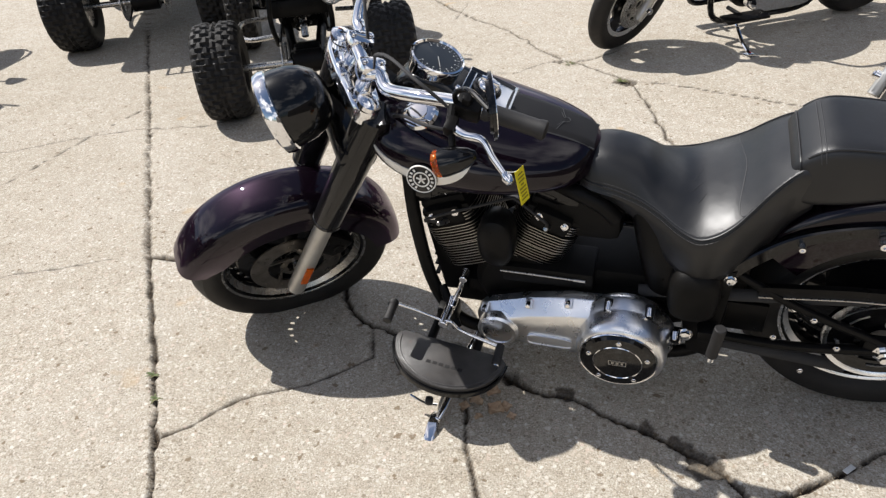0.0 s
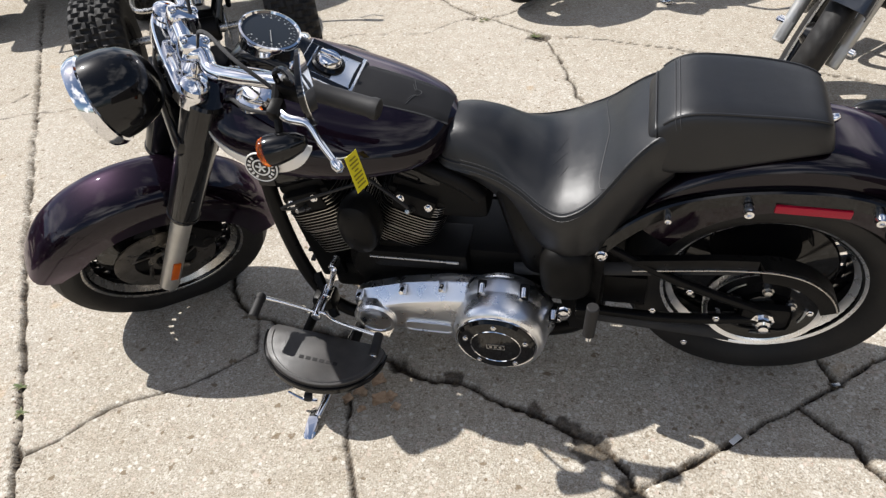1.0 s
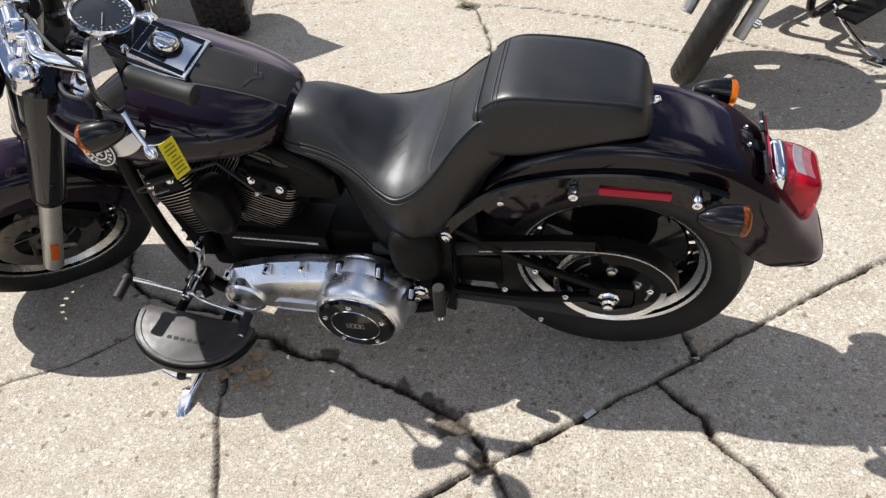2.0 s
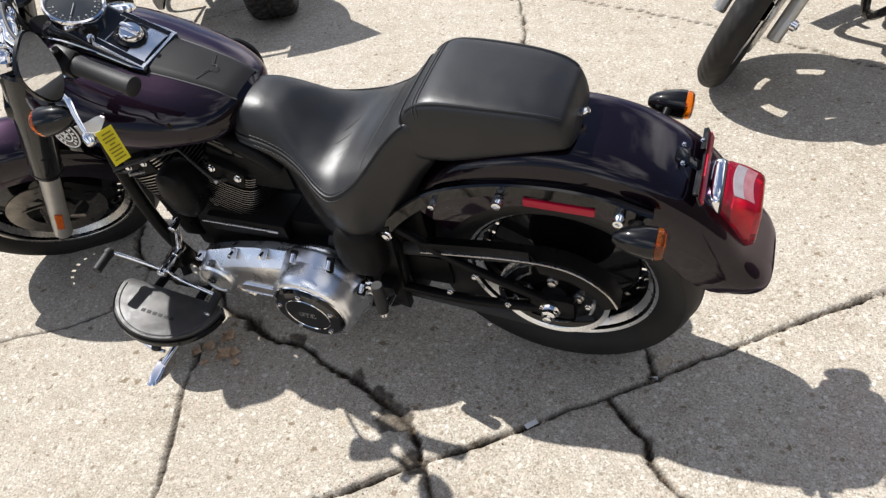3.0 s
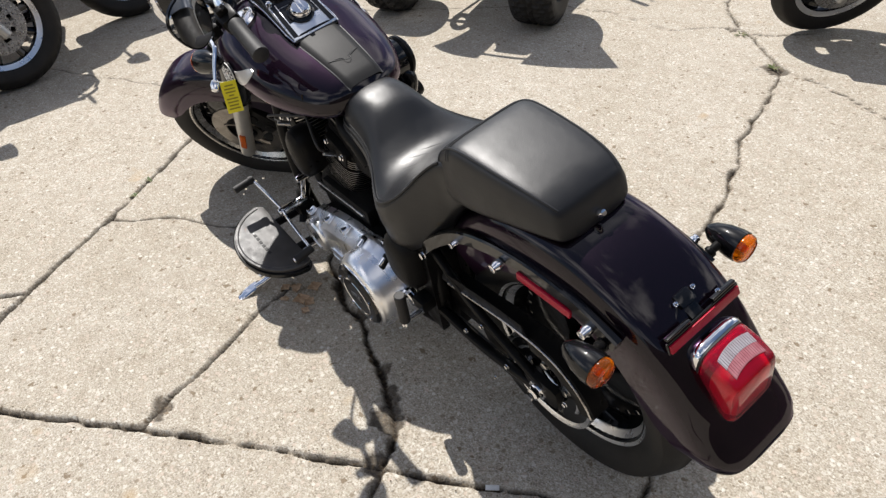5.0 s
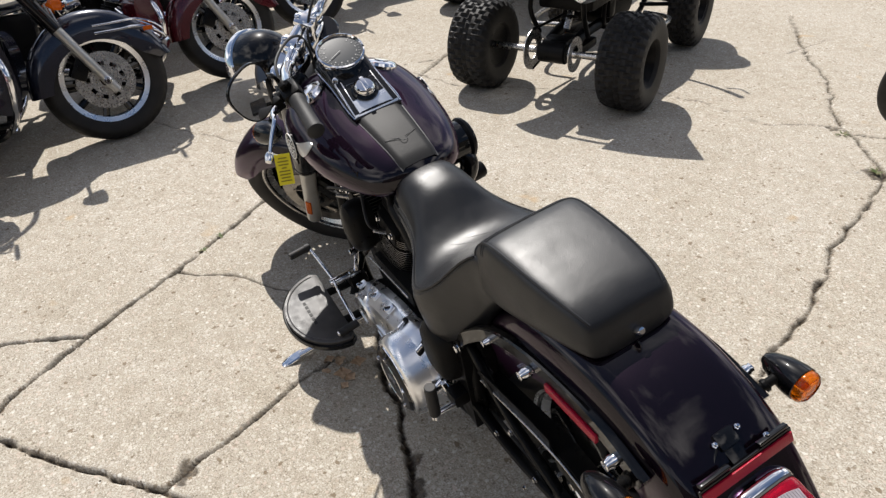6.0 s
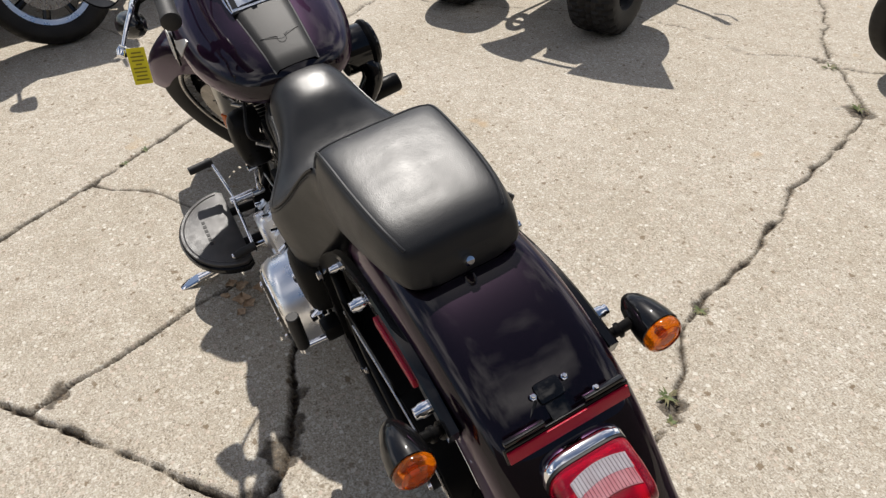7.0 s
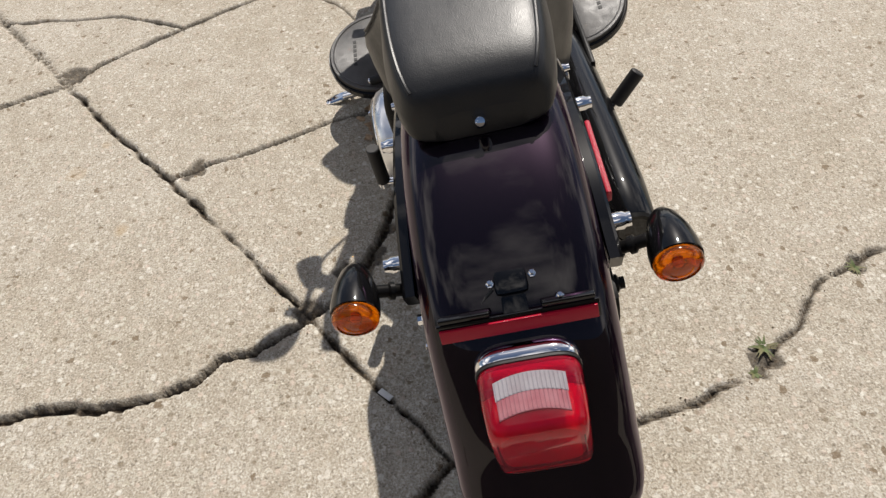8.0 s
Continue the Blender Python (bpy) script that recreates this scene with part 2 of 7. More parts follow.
    l.new(pit_rand.outputs["Green"], pit_size.inputs[0])
    l.new(pit_sum.outputs["Value"], pit_size.inputs[2])
    pits = ramp(pit_size.outputs["Value"], [(0.545, (1, 1, 1)), (0.60, (0, 0, 0))])
    col = mixed(col, (0.17, 0.125, 0.08), mixed((0, 0, 0), pits, 0.85))
    # rust-brown spots
    spot = tex("ShaderNodeTexNoise", 5.5, 2)
    col = mixed(col, (0.40, 0.27, 0.13), mixed((0, 0, 0), ramp(spot.outputs["Fac"], [(0.70, (0, 0, 0)), (0.78, (1, 1, 1))]), 0.5))
    at = n.new("ShaderNodeAttribute")
    at.attribute_name = "dirt"
    soil_n = tex("ShaderNodeTexNoise", 70, 4)
    soil = ramp(soil_n.outputs["Fac"], [(0.38, (0.018, 0.013, 0.009)), (0.57, (0.046, 0.033, 0.021)), (0.78, (0.15, 0.115, 0.075))])
    col = mixed(col, soil, at.outputs["Fac"])
    l.new(col, b.inputs["Base Color"])
    bump = n.new("ShaderNodeBump")
    bump.inputs["Strength"].default_value = 0.85
    bump.inputs["Distance"].default_value = 0.004
    hgt = n.new("ShaderNodeMath")
    hgt.operation = "ADD"
    l.new(fine.outputs["Fac"], hgt.inputs[0])
    l.new(mid.outputs["Fac"], hgt.inputs[1])
    l.new(hgt.outputs["Value"], bump.inputs["Height"])
    l.new(bump.outputs["Normal"], b.inputs["Normal"])
    return m


CONCRETE = concrete_material()
# dark tone of the added wall that shows only in reflections
BACKDROP = material("dark_backdrop", (0.045, 0.040, 0.037), 0.8, vary=0.6, vary_scale=0.8, dark=(0.075, 0.062, 0.052), grain=0.4, grain_scale=14, relief=0.4, relief_scale=9)
ASPHALT = material("asphalt", (0.075, 0.07, 0.072), 0.85, vary=0.4, vary_scale=3, grain=0.5, grain_scale=150, dark=(0.05, 0.047, 0.048), relief=0.4, relief_scale=180)


# ---- ground: one sheet with sunken joints and cracks ----
def line_samples(a, b, count):
    return [a + (b - a) * i / count for i in range(count)]


def spread(first, last, step, growth=1.22):
    """Grid lines beyond the fine area, wider and wider, out to the horizon."""
    out, x, s = [], first, step
    while abs(x) < abs(last):
        s *= growth
        x += math.copysign(s, last)
        out.append(x)
    return out


# joints and cracks: (width, depth, wander, points)
JOINT_B = [(-1.9, -1.86), (-1.31, -1.38), (-1.01, -1.14), (-0.78, -0.93), (-0.57, -0.76), (-0.25, -0.5), (-0.02, -0.32), (0.14, -0.19), (0.43, 0.06), (0.8, 0.36), (1.5, 0.95)]
JOINT_A = [(-5.6, 4.25), (-4.35, 2.6), (-3.38, 1.33), (-2.94, 0.74), (-2.5, 0.15), (-2.21, -0.21), (-1.85, -0.68), (-1.62, -1.03), (-1.42, -1.29), (-1.31, -1.38), (-1.15, -1.7), (-0.9, -2.1)]
SPLIT = [(-2.63, 3.88), (-2.04, 3.26), (-1.65, 2.96), (-1.44, 2.7), (-1.29, 2.54), (-1.21, 2.46), (-1.08, 2.4), (-0.98, 2.32), (-0.88, 2.25), (-0.775, 2.14), (-0.72, 2.01), (-0.665, 1.87), (-0.61, 1.66), (-0.56, 1.5), (-0.475, 1.36), (-0.435, 1.26), (-0.385, 1.17), (-0.33, 1.0), (-0.264, 0.8), (-0.235, 0.74), (-0.175, 0.655), (-0.1, 0.6), (-0.065, 0.54), (-0.01, 0.495), (0.022, 0.425), (0.073, 0.275), (0.1, 0.17), (0.16, 0.05), (0.21, -0.02), (0.24, -0.1)]
CRACKS = [
    (0.0115, 0.018, 0.006, JOINT_B),
    (0.0135, 0.018, 0.006, JOINT_A),
    (0.012, 0.013, 0.016, SPLIT),
    (0.008, 0.007, 0.012, [(-0.785, 2.15), (-0.63, 2.17), (-0.4, 2.11), (-0.11, 2.02), (0.09, 1.94), (0.6, 1.72), (1.6, 1.2)]),
    (0.006, 0.006, 0.010, [(-1.17, 2.42), (-1.06, 2.48), (-0.99, 2.56), (-0.9, 2.66)]),
    (0.005, 0.005, 0.010, [(-2.11, 3.2), (-2.12, 3.41), (-2.13, 3.58)]),
    (0.005, 0.005, 0.012, [(-1.26, 2.42), (-1.36, 2.33), (-1.47, 2.2), (-1.8, 2.2), (-2.12, 2.1), (-2.94, 1.25), (-3.28, 1.16), (-3.56, 1.01), (-3.83, 0.8), (-4.6, 0.4)]),
    (0.018, 0.020, 0.018, [(-0.25, -0.5), (-0.31, -0.41), (-0.42, -0.355), (-0.54, -0.31), (-0.74, -0.24), (-0.87, -0.235), (-0.95, -0.19), (-1.15, -0.12), (-1.42, -0.08), (-1.53, -0.01), (-1.6, 0.1)]),
    (0.013, 0.013, 0.010, [(-0.78, -0.93), (-0.84, -0.82), (-0.88, -0.69), (-0.95, -0.54), (-1.0, -0.42), (-1.03, -0.32)]),
    (0.007, 0.006, 0.010, [(-1.85, -0.68), (-1.77, -0.61), (-1.69, -0.49), (-1.51, -0.38), (-1.41, -0.28), (-1.36, -0.22), (-1.42, -0.08)]),
    (0.016, 0.018, 0.014, [(0.14, -0.19), (0.2, -0.25), (0.27, -0.345), (0.4, -0.47), (0.75, -0.85), (1.2, -1.2)]),
    (0.017, 0.020, 0.016, [(-0.24, -0.5), (-0.2, -0.56), (-0.16, -0.63), (-0.1, -0.74), (-0.07, -0.82), (-0.05, -0.95), (-0.06, -1.09), (-0.03, -1.3)]),
    (0.012, 0.012, 0.008, [(-1.76, -1.74), (-1.74, -1.48), (-1.74, -1.33), (-1.68, -1.17), (-1.62, -1.05)]),
    (0.015, 0.014, 0.008, [(-2.47, 0.1), (-2.37, 0.11), (-2.29, 0.11), (-2.2, 0.14)]),
    (0.005, 0.004, 0.010, [(-2.6, 0.06), (-2.96, -0.14), (-3.6, -0.5)]),
    (0.005, 0.004, 0.010, [(-3.46, 1.42), (-3.54, 0.98), (-3.59, 0.49), (-3.7, 0.1)]),
]
# worn, crumbled patches along the cracks: place, radius
WORN = [((-0.345, -0.40), 0.034), ((-0.385, -0.375), 0.037), ((-0.425, -0.352), 0.036), ((-0.51, -0.305), 0.022), ((-0.75, -0.237), 0.024), ((-0.27, -0.50), 0.03), ((-0.92, -0.22), 0.04), ((-0.82, -0.86), 0.03), ((-0.81, 2.16), 0.055), ((-1.24, 2.43), 0.03), ((-0.262, 0.80), 0.025), ((-0.02, 0.49), 0.032), ((-1.36, -1.36), 0.05), ((0.24, -0.1), 0.018)]


def build_ground():
    fx0, fx1, fy0, fy1 = -2.45, 0.75, -1.35, 1.25
    step = 0.0065
    xs = sorted(set(line_samples(fx0, fx1, int((fx1 - fx0) / step)) + [fx1 + 0.014 * i for i in range(62)] + [fx0 - 0.016 * (i + 1) for i in range(120)]
                    + spread(fx1 + 0.86, 1500, 0.03) + spread(fx0 - 1.92, -1500, 0.03)))
    ys = sorted(set(line_samples(fy0, fy1, int((fy1 - fy0) / step)) + [fy1 + 0.015 * i for i in range(130)] + [fy1 + 1.95 + 0.022 * i for i in range(50)] + [fy0 - 0.016 * (i + 1) for i in range(40)]
                    + spread(fy1 + 3.03, 1500, 0.03) + spread(fy0 - 0.64, -1500, 0.03)))
    xs, ys = np.array(xs), np.array(ys)
    X, Y = np.meshgrid(xs, ys)
    rng = np.random.default_rng(4)

    def smooth_noise(cell, seed):
        r = np.random.default_rng(seed).standard_normal((256, 256))
        u, v = (X / cell) % 255, (Y / cell) % 255
        i, j = u.astype(int), v.astype(int)
        a, b = u - i, v - j
        a, b = a * a * (3 - 2 * a), b * b * (3 - 2 * b)
        return (r[j, i] * (1 - a) + r[j, i + 1] * a) * (1 - b) + (r[j + 1, i] * (1 - a) + r[j + 1, i + 1] * a) * b

    near = (np.abs(X) < 8) & (np.abs(Y) < 8)
    rag = 0.55 * smooth_noise(0.02, 1) + 0.45 * smooth_noise(0.055, 2)
    Z = np.where(near, 0.0012 * smooth_noise(0.35, 3) + 0.0005 * smooth_noise(0.03, 5), 0.0)
    dirt = np.zeros_like(X)
    for width, depth, wander, pts in CRACKS:
        # break the line up so that it wanders like a crack
        fine = []
        for (ax, ay), (bx, by) in zip(pts, pts[1:]):
            L = math.hypot(bx - ax, by - ay)
            k = max(1, int(L / 0.05))
            for i in range(k):
                f = i / k
                o = wander * rng.standard_normal() * 0.55
                fine.append((ax + (bx - ax) * f - (by - ay) / L * o * (i > 0), ay + (by - ay) * f + (bx - ax) / L * o * (i > 0)))
        fine.append(pts[-1])
        D = np.full_like(X, 9.0)
        for (ax, ay), (bx, by) in zip(fine, fine[1:]):
            pad = 0.12
            i0, i1 = np.searchsorted(xs, [min(ax, bx) - pad, max(ax, bx) + pad])
            j0, j1 = np.searchsorted(ys, [min(ay, by) - pad, max(ay, by) + pad])
            if i0 == i1 or j0 == j1:
                continue
            px, py = X[j0:j1, i0:i1] - ax, Y[j0:j1, i0:i1] - ay
            dx, dy = bx - ax, by - ay
            f = np.clip((px * dx + py * dy) / (dx * dx + dy * dy), 0, 1)
            D[j0:j1, i0:i1] = np.minimum(D[j0:j1, i0:i1], np.hypot(px - f * dx, py - f * dy))
        half = width * 0.5 * (0.98 + 0.48 * rag + 0.22 * smooth_noise(0.11, 7))
        inside = np.clip((half - D) / 0.006 + 0.5, 0, 1) * near
        Z = np.minimum(Z, -depth * inside * (1 + 0.3 * rag))
        dirt = np.maximum(dirt, inside)
        edge = np.clip(1 - np.abs(D - half) / (0.022 + 0.3 * width), 0, 1) * near
        dirt = np.maximum(dirt, 0.30 * edge * (rag > 0.45))
    for (wx, wy), wr in WORN:
        dd = np.hypot(X - wx, Y - wy) / wr + 0.55 * rag
        worn = np.clip((1.0 - dd) * 6, 0, 1) * near
        Z = np.minimum(Z, -0.010 * worn * (1 + 0.5 * rag))
        dirt = np.maximum(dirt, 0.80 * worn)
    nx, ny = len(xs), len(ys)
    me = bpy.data.meshes.new("ground")
    co = np.stack([X, Y, Z], -1).reshape(-1, 3).astype(np.float32)
    idx = np.arange(nx * ny).reshape(ny, nx)
    quads = np.stack([idx[:-1, :-1], idx[:-1, 1:], idx[1:, 1:], idx[1:, :-1]], -1).reshape(-1, 4)
    me.vertices.add(len(co))
    me.vertices.foreach_set("co", co.ravel())
    me.loops.add(quads.size)
    me.loops.foreach_set("vertex_index", quads.ravel().astype(np.int32))
    me.polygons.add(len(quads))
    me.polygons.foreach_set("loop_start", np.arange(0, quads.size, 4, dtype=np.int32))
    me.update(calc_edges=True)
    me.polygons.foreach_set("use_smooth", np.ones(len(quads), dtype=bool))
    a = me.attributes.new("dirt", "FLOAT", "POINT")
    a.data.foreach_set("value", dirt.reshape(-1).astype(np.float32))
    me.materials.append(CONCRETE)
    return tagged(new("ground", me), "pale worn concrete slabs with dirty joints and jagged cracks", "ground", kind="structure")


build_ground()


# ---- mesh helpers ----
def along(p, d, up=(0, 0, 1)):
    """A pose at p whose z axis points along d and whose x axis lies near 'up' crossed with it."""
    z = Vector(d).normalized()
    u = Vector(up)
    if abs(z.dot(u.normalized())) > 0.98:
        u = Vector((1, 0, 0))
    x = u.cross(z).normalized()
    y = z.cross(x)
    m = Matrix((x, y, z)).transposed().to_4x4()
    m.translation = Vector(p)
    return m


def skin(bm, rings, closed=True, caps=True):
    """Join rings of equal length into a surface."""
    vs = [[bm.verts.new(p) for p in r] for r in rings]
    k = len(rings[0])
    for a, b in zip(vs, vs[1:]):
        for i in range(k if closed else k - 1):
            j = (i + 1) % k
            bm.faces.new((a[i], a[j], b[j], b[i]))
    if caps and closed:
        bm.faces.new(list(reversed(vs[0])))
        bm.faces.new(vs[-1])
    return vs


def lathe(bm, prof, m=None, segs=40, arc=(0.0, 360.0), loop=False):
    """Turn a profile of (radius, height) round the z axis of the pose m."""
    m = m or Matrix()
    full = abs(arc[1] - arc[0]) > 359.9
    n = segs if full else segs + 1
    rings = []
    for i in range(n):
        a = radians(arc[0] + (arc[1] - arc[0]) * i / segs)
        rings.append([m @ Vector((r * math.cos(a), r * math.sin(a), h)) for r, h in prof])
    vs = [[bm.verts.new(p) for p in r] for r in rings]
    k = len(prof)
    for i in range(n if full else n - 1):
        a, b = vs[i], vs[(i + 1) % n]
        for j in range(k if loop else k - 1):
            q = (j + 1) % k
            bm.faces.new((a[j], b[j], b[q], a[q]))
    if loop and not full:
        bm.faces.new(list(reversed(vs[0])))
        bm.faces.new(vs[-1])


def smooth_line(pts, steps=6):
    """A Catmull-Rom curve through the points."""
    P = [Vector(p) for p in pts]
    if len(P) < 3:
        return P
    P = [2 * P[0] - P[1]] + P + [2 * P[-1] - P[-2]]
    out = []
    for i in range(1, len(P) - 2):
        for s in range(steps):
            t = s / steps
            out.append(0.5 * ((2 * P[i]) + (P[i + 1] - P[i - 1]) * t + (2 * P[i - 1] - 5 * P[i] + 4 * P[i + 1] - P[i + 2]) * t * t + (3 * P[i] - P[i - 1] - 3 * P[i + 1] + P[i + 2]) * t ** 3))
    out.append(P[-2])
    return out


def tube(bm, pts, r, segs=12, steps=6, flat=1.0):
    """A round bar along a smooth line; r may be one radius or two (start, end)."""
    line = smooth_line(pts, steps)
    r0, r1 = r if isinstance(r, tuple) else (r, r)
    rings, ref = [], None
    for i, p in enumerate(line):
        d = (line[min(i + 1, len(line) - 1)] - line[max(i - 1, 0)]).normalized()
        if ref is None:
            ref = d.orthogonal().normalized()
        ref = (ref - d * ref.dot(d)).normalized()
        side = d.cross(ref)
        rad = r0 + (r1 - r0) * i / max(1, len(line) - 1)
        rings.append([p + rad * (math.cos(a) * ref + flat * math.sin(a) * side) for a in (2 * math.pi * k / segs for k in range(segs))])
    skin(bm, rings)


def box(bm, size, m=None, bevel=0.0, segs=2):
    """A box centred on the pose m, with rounded edges."""
    m = m or Matrix()
    r = bmesh.ops.create_cube(bm, size=1.0, matrix=m @ Matrix.Diagonal((*size, 1)))
    if bevel:
        edges = list({e for v in r["verts"] for e in v.link_edges})
        bmesh.ops.bevel(bm, geom=edges, offset=bevel, segments=segs, affect="EDGES", profile=0.6)


def rod(bm, a, b, r, segs=14, r2=None, chamfer=0.15):
    """A turned rod from a to b with chamfered ends."""
    a, b = Vector(a), Vector(b)
    L = (b - a).length
    r2 = r if r2 is None else r2
    c = chamfer * min(r, r2)
    lathe(bm, [(0.0, 0.0), (r - c, 0.0), (r, c), (r2, L - c), (r2 - c, L), (0.0, L)], along(a, b - a), segs)


def plate(bm, outline, low, high, m=None, round_=0.0, inset=0.0):
    """An outline (x, y) extruded from low to high along z, with a rounded upper rim."""
    m = m or Matrix()
    cx = sum(p[0] for p in outline) / len(outline)
    cy = sum(p[1] for p in outline) / len(outline)
    size = max(math.hypot(p[0] - cx, p[1] - cy) for p in outline)

    def ring(z, off):
        s = 1 - off / size
        return [m @ Vector((cx + (x - cx) * s, cy + (y - cy) * s, z)) for x, y in outline]

    rings = [ring(low, 0), ring(high - round_, 0)]
    if round_:
        rings += [ring(high - 0.3 * round_, 0.3 * round_ + inset * 0.4), ring(high, round_ + inset)]
    skin(bm, rings)


def hexbolt(bm, p, d, r=0.008, h=0.008):
    lathe(bm, [(r * 1.35, 0.0), (r * 1.35, h * 0.25), (r, h * 0.3), (r, h), (r * 0.75, h * 1.15), (0.0, h * 1.15)], along(p, d), 6 if r < 0.007 else 8)


def finish(bm, name, mats, sharp=35):
    bmesh.ops.remove_doubles(bm, verts=bm.verts, dist=1e-6)
    bmesh.ops.recalc_face_normals(bm, faces=bm.faces)
    me = bpy.data.meshes.new(name)
    bm.to_mesh(me)
    bm.free()
    for mt in mats if isinstance(mats, (list, tuple)) else [mats]:
        me.materials.append(mt)
    me.shade_smooth()
    me.set_sharp_from_angle(angle=radians(sharp))
    return me


def part(name, bm, mat, parent, label="", m=None, sharp=35):
    """One mesh object under a thing or a part."""
    ob = new(name, finish(bm, name, mat, sharp))
    ob.parent = parent
    if m is not None:
        ob.matrix_basis = m
    if label:
        ob["label"] = label
    return ob


def thing(name, m, label, category, group=""):
    ob = new(name)
    ob.empty_display_size = 0.2
    ob.matrix_world = m
    return tagged(ob, label, category, group)


def made(*steps):
    """A bmesh on which each (function, arguments...) has drawn."""
    bm = bmesh.new()
    for f, *args in steps:
        f(bm, *args)
    return bm


def superellipse(w, h, n, count, top=None):
    """Points round a rounded box, w and h half sizes; top: exponent of the upper half."""
    out = []
    for i in range(count):
        a = 2 * math.pi * i / count
        c, s = math.cos(a), math.sin(a)
        e = n if (s < 0 or top is None) else top
        out.append((w * math.copysign(abs(c) ** (2 / e), c), h * math.copysign(abs(s) ** (2 / e), s)))
    return out


def curve(table, x):
    """Smooth values out of a table of (x, a, b, ...), in falling or rising x."""
    rows = sorted(table)
    xs = [r[0] for r in rows]
    x = min(max(x, xs[0]), xs[-1])
    i = max(0, min(len(rows) - 2, next((k for k in range(len(rows) - 1) if x <= xs[k + 1]), 0)))
    t = (x - xs[i]) / (xs[i + 1] - xs[i])
    out = []
    for c in range(1, len(rows[0])):
        y0, y1 = rows[i][c], rows[i + 1][c]
        h = xs[i + 1] - xs[i]
        m0 = (y1 - rows[i - 1][c]) / (xs[i + 1] - xs[i - 1]) if i > 0 else (y1 - y0) / h
        m1 = (rows[i + 2][c] - y0) / (xs[i + 2] - xs[i]) if i + 2 < len(rows) else (y1 - y0) / h
        t2, t3 = t * t, t ** 3
        out.append((2 * t3 - 3 * t2 + 1) * y0 + (t3 - 2 * t2 + t) * h * m0 + (-2 * t3 + 3 * t2) * y1 + (t3 - t2) * h * m1)
    return out


AXLE = Matrix.Rotation(radians(-90), 4, "X")     # z of a lathe becomes the leftward axis


def wheel_pose(f, u, l=0.0):
    return Matrix.Translation((f, l, u)) @ AXLE


def tyre_profile(R, w, rim):
    """Closed cross-section of a tyre: outer radius, half width, rim radius, with shallow grooves."""
    out = [(rim, -w * 0.72), (rim + 0.012, -w * 0.86), (rim + (R - rim) * 0.45, -w)]
    crown = 14
    for i in range(crown + 1):
        a = -1 + 2 * i / crown
        r = R - (R - rim) * 0.36 * abs(a) ** 2.3
        out.append((r, w * 0.97 * a))
        if i in (4, 9):
            b = a + 0.03
            out += [(r - 0.004, w * 0.97 * b), (r - 0.004, w * 0.97 * (b + 0.05)), (r + 0.0002, w * 0.97 * (b + 0.08))]
    out += [(rim + (R - rim) * 0.45, w), (rim + 0.012, w * 0.86), (rim, w * 0.72)]
    return out


def arc_fender(bm, cf, cu, sections, half, thick=0.004, n=3.4, count=22):
    """A fender round the axle (cf, cu). sections: (angle from straight ahead, crown radius, depth of its sides, width factor)."""
    rings = []
    for ang, R, deep, wf in sections:
        d = Vector((math.cos(radians(ang)), 0, math.sin(radians(ang))))
        ring = []
        for side, off in ((1, 0.0), (-1, thick)):
            pts = []
            for i in range(count + 1):
                a = math.pi * i / count
                c, s = math.cos(a), math.sin(a)
                x = (half * wf - off) * math.copysign(abs(c) ** (2 / n), c)
                y = abs(s) ** (2 / n)
                pts.append((x, R - deep - 0.0 + (deep - off) * y))
            ring += pts if side == 1 else pts[::-1]
        rings.append([Vector((cf, 0, cu)) + d * y + Vector((0, x, 0)) for x, y in ring])
    skin(bm, rings)


def arcs(table, steps):
    """Fender sections at even angles out of a table of a few."""
    a0, a1 = table[0][0], table[-1][0]
    return [(a, *curve(table, a)) for a in (a0 + (a1 - a0) * i / steps for i in range(steps + 1))]


# ---- the main motorcycle: x forward, y to its left, z up ----
LEAN = 9.0
BIKE = Matrix.Translation((0, 0.010, 0)) @ Matrix.Rotation(math.pi, 4, "Z") @ Matrix.Rotation(radians(-LEAN), 4, "X")
STEER = 40.0
HEAD = Vector((1.782, 0, 0))
HEAD_AXIS = Vector((-math.sin(radians(31)), 0, math.cos(radians(31))))
TURNED = Matrix.Translation(HEAD) @ Matrix.Rotation(radians(STEER), 4, HEAD_AXIS) @ Matrix.Translation(-HEAD)


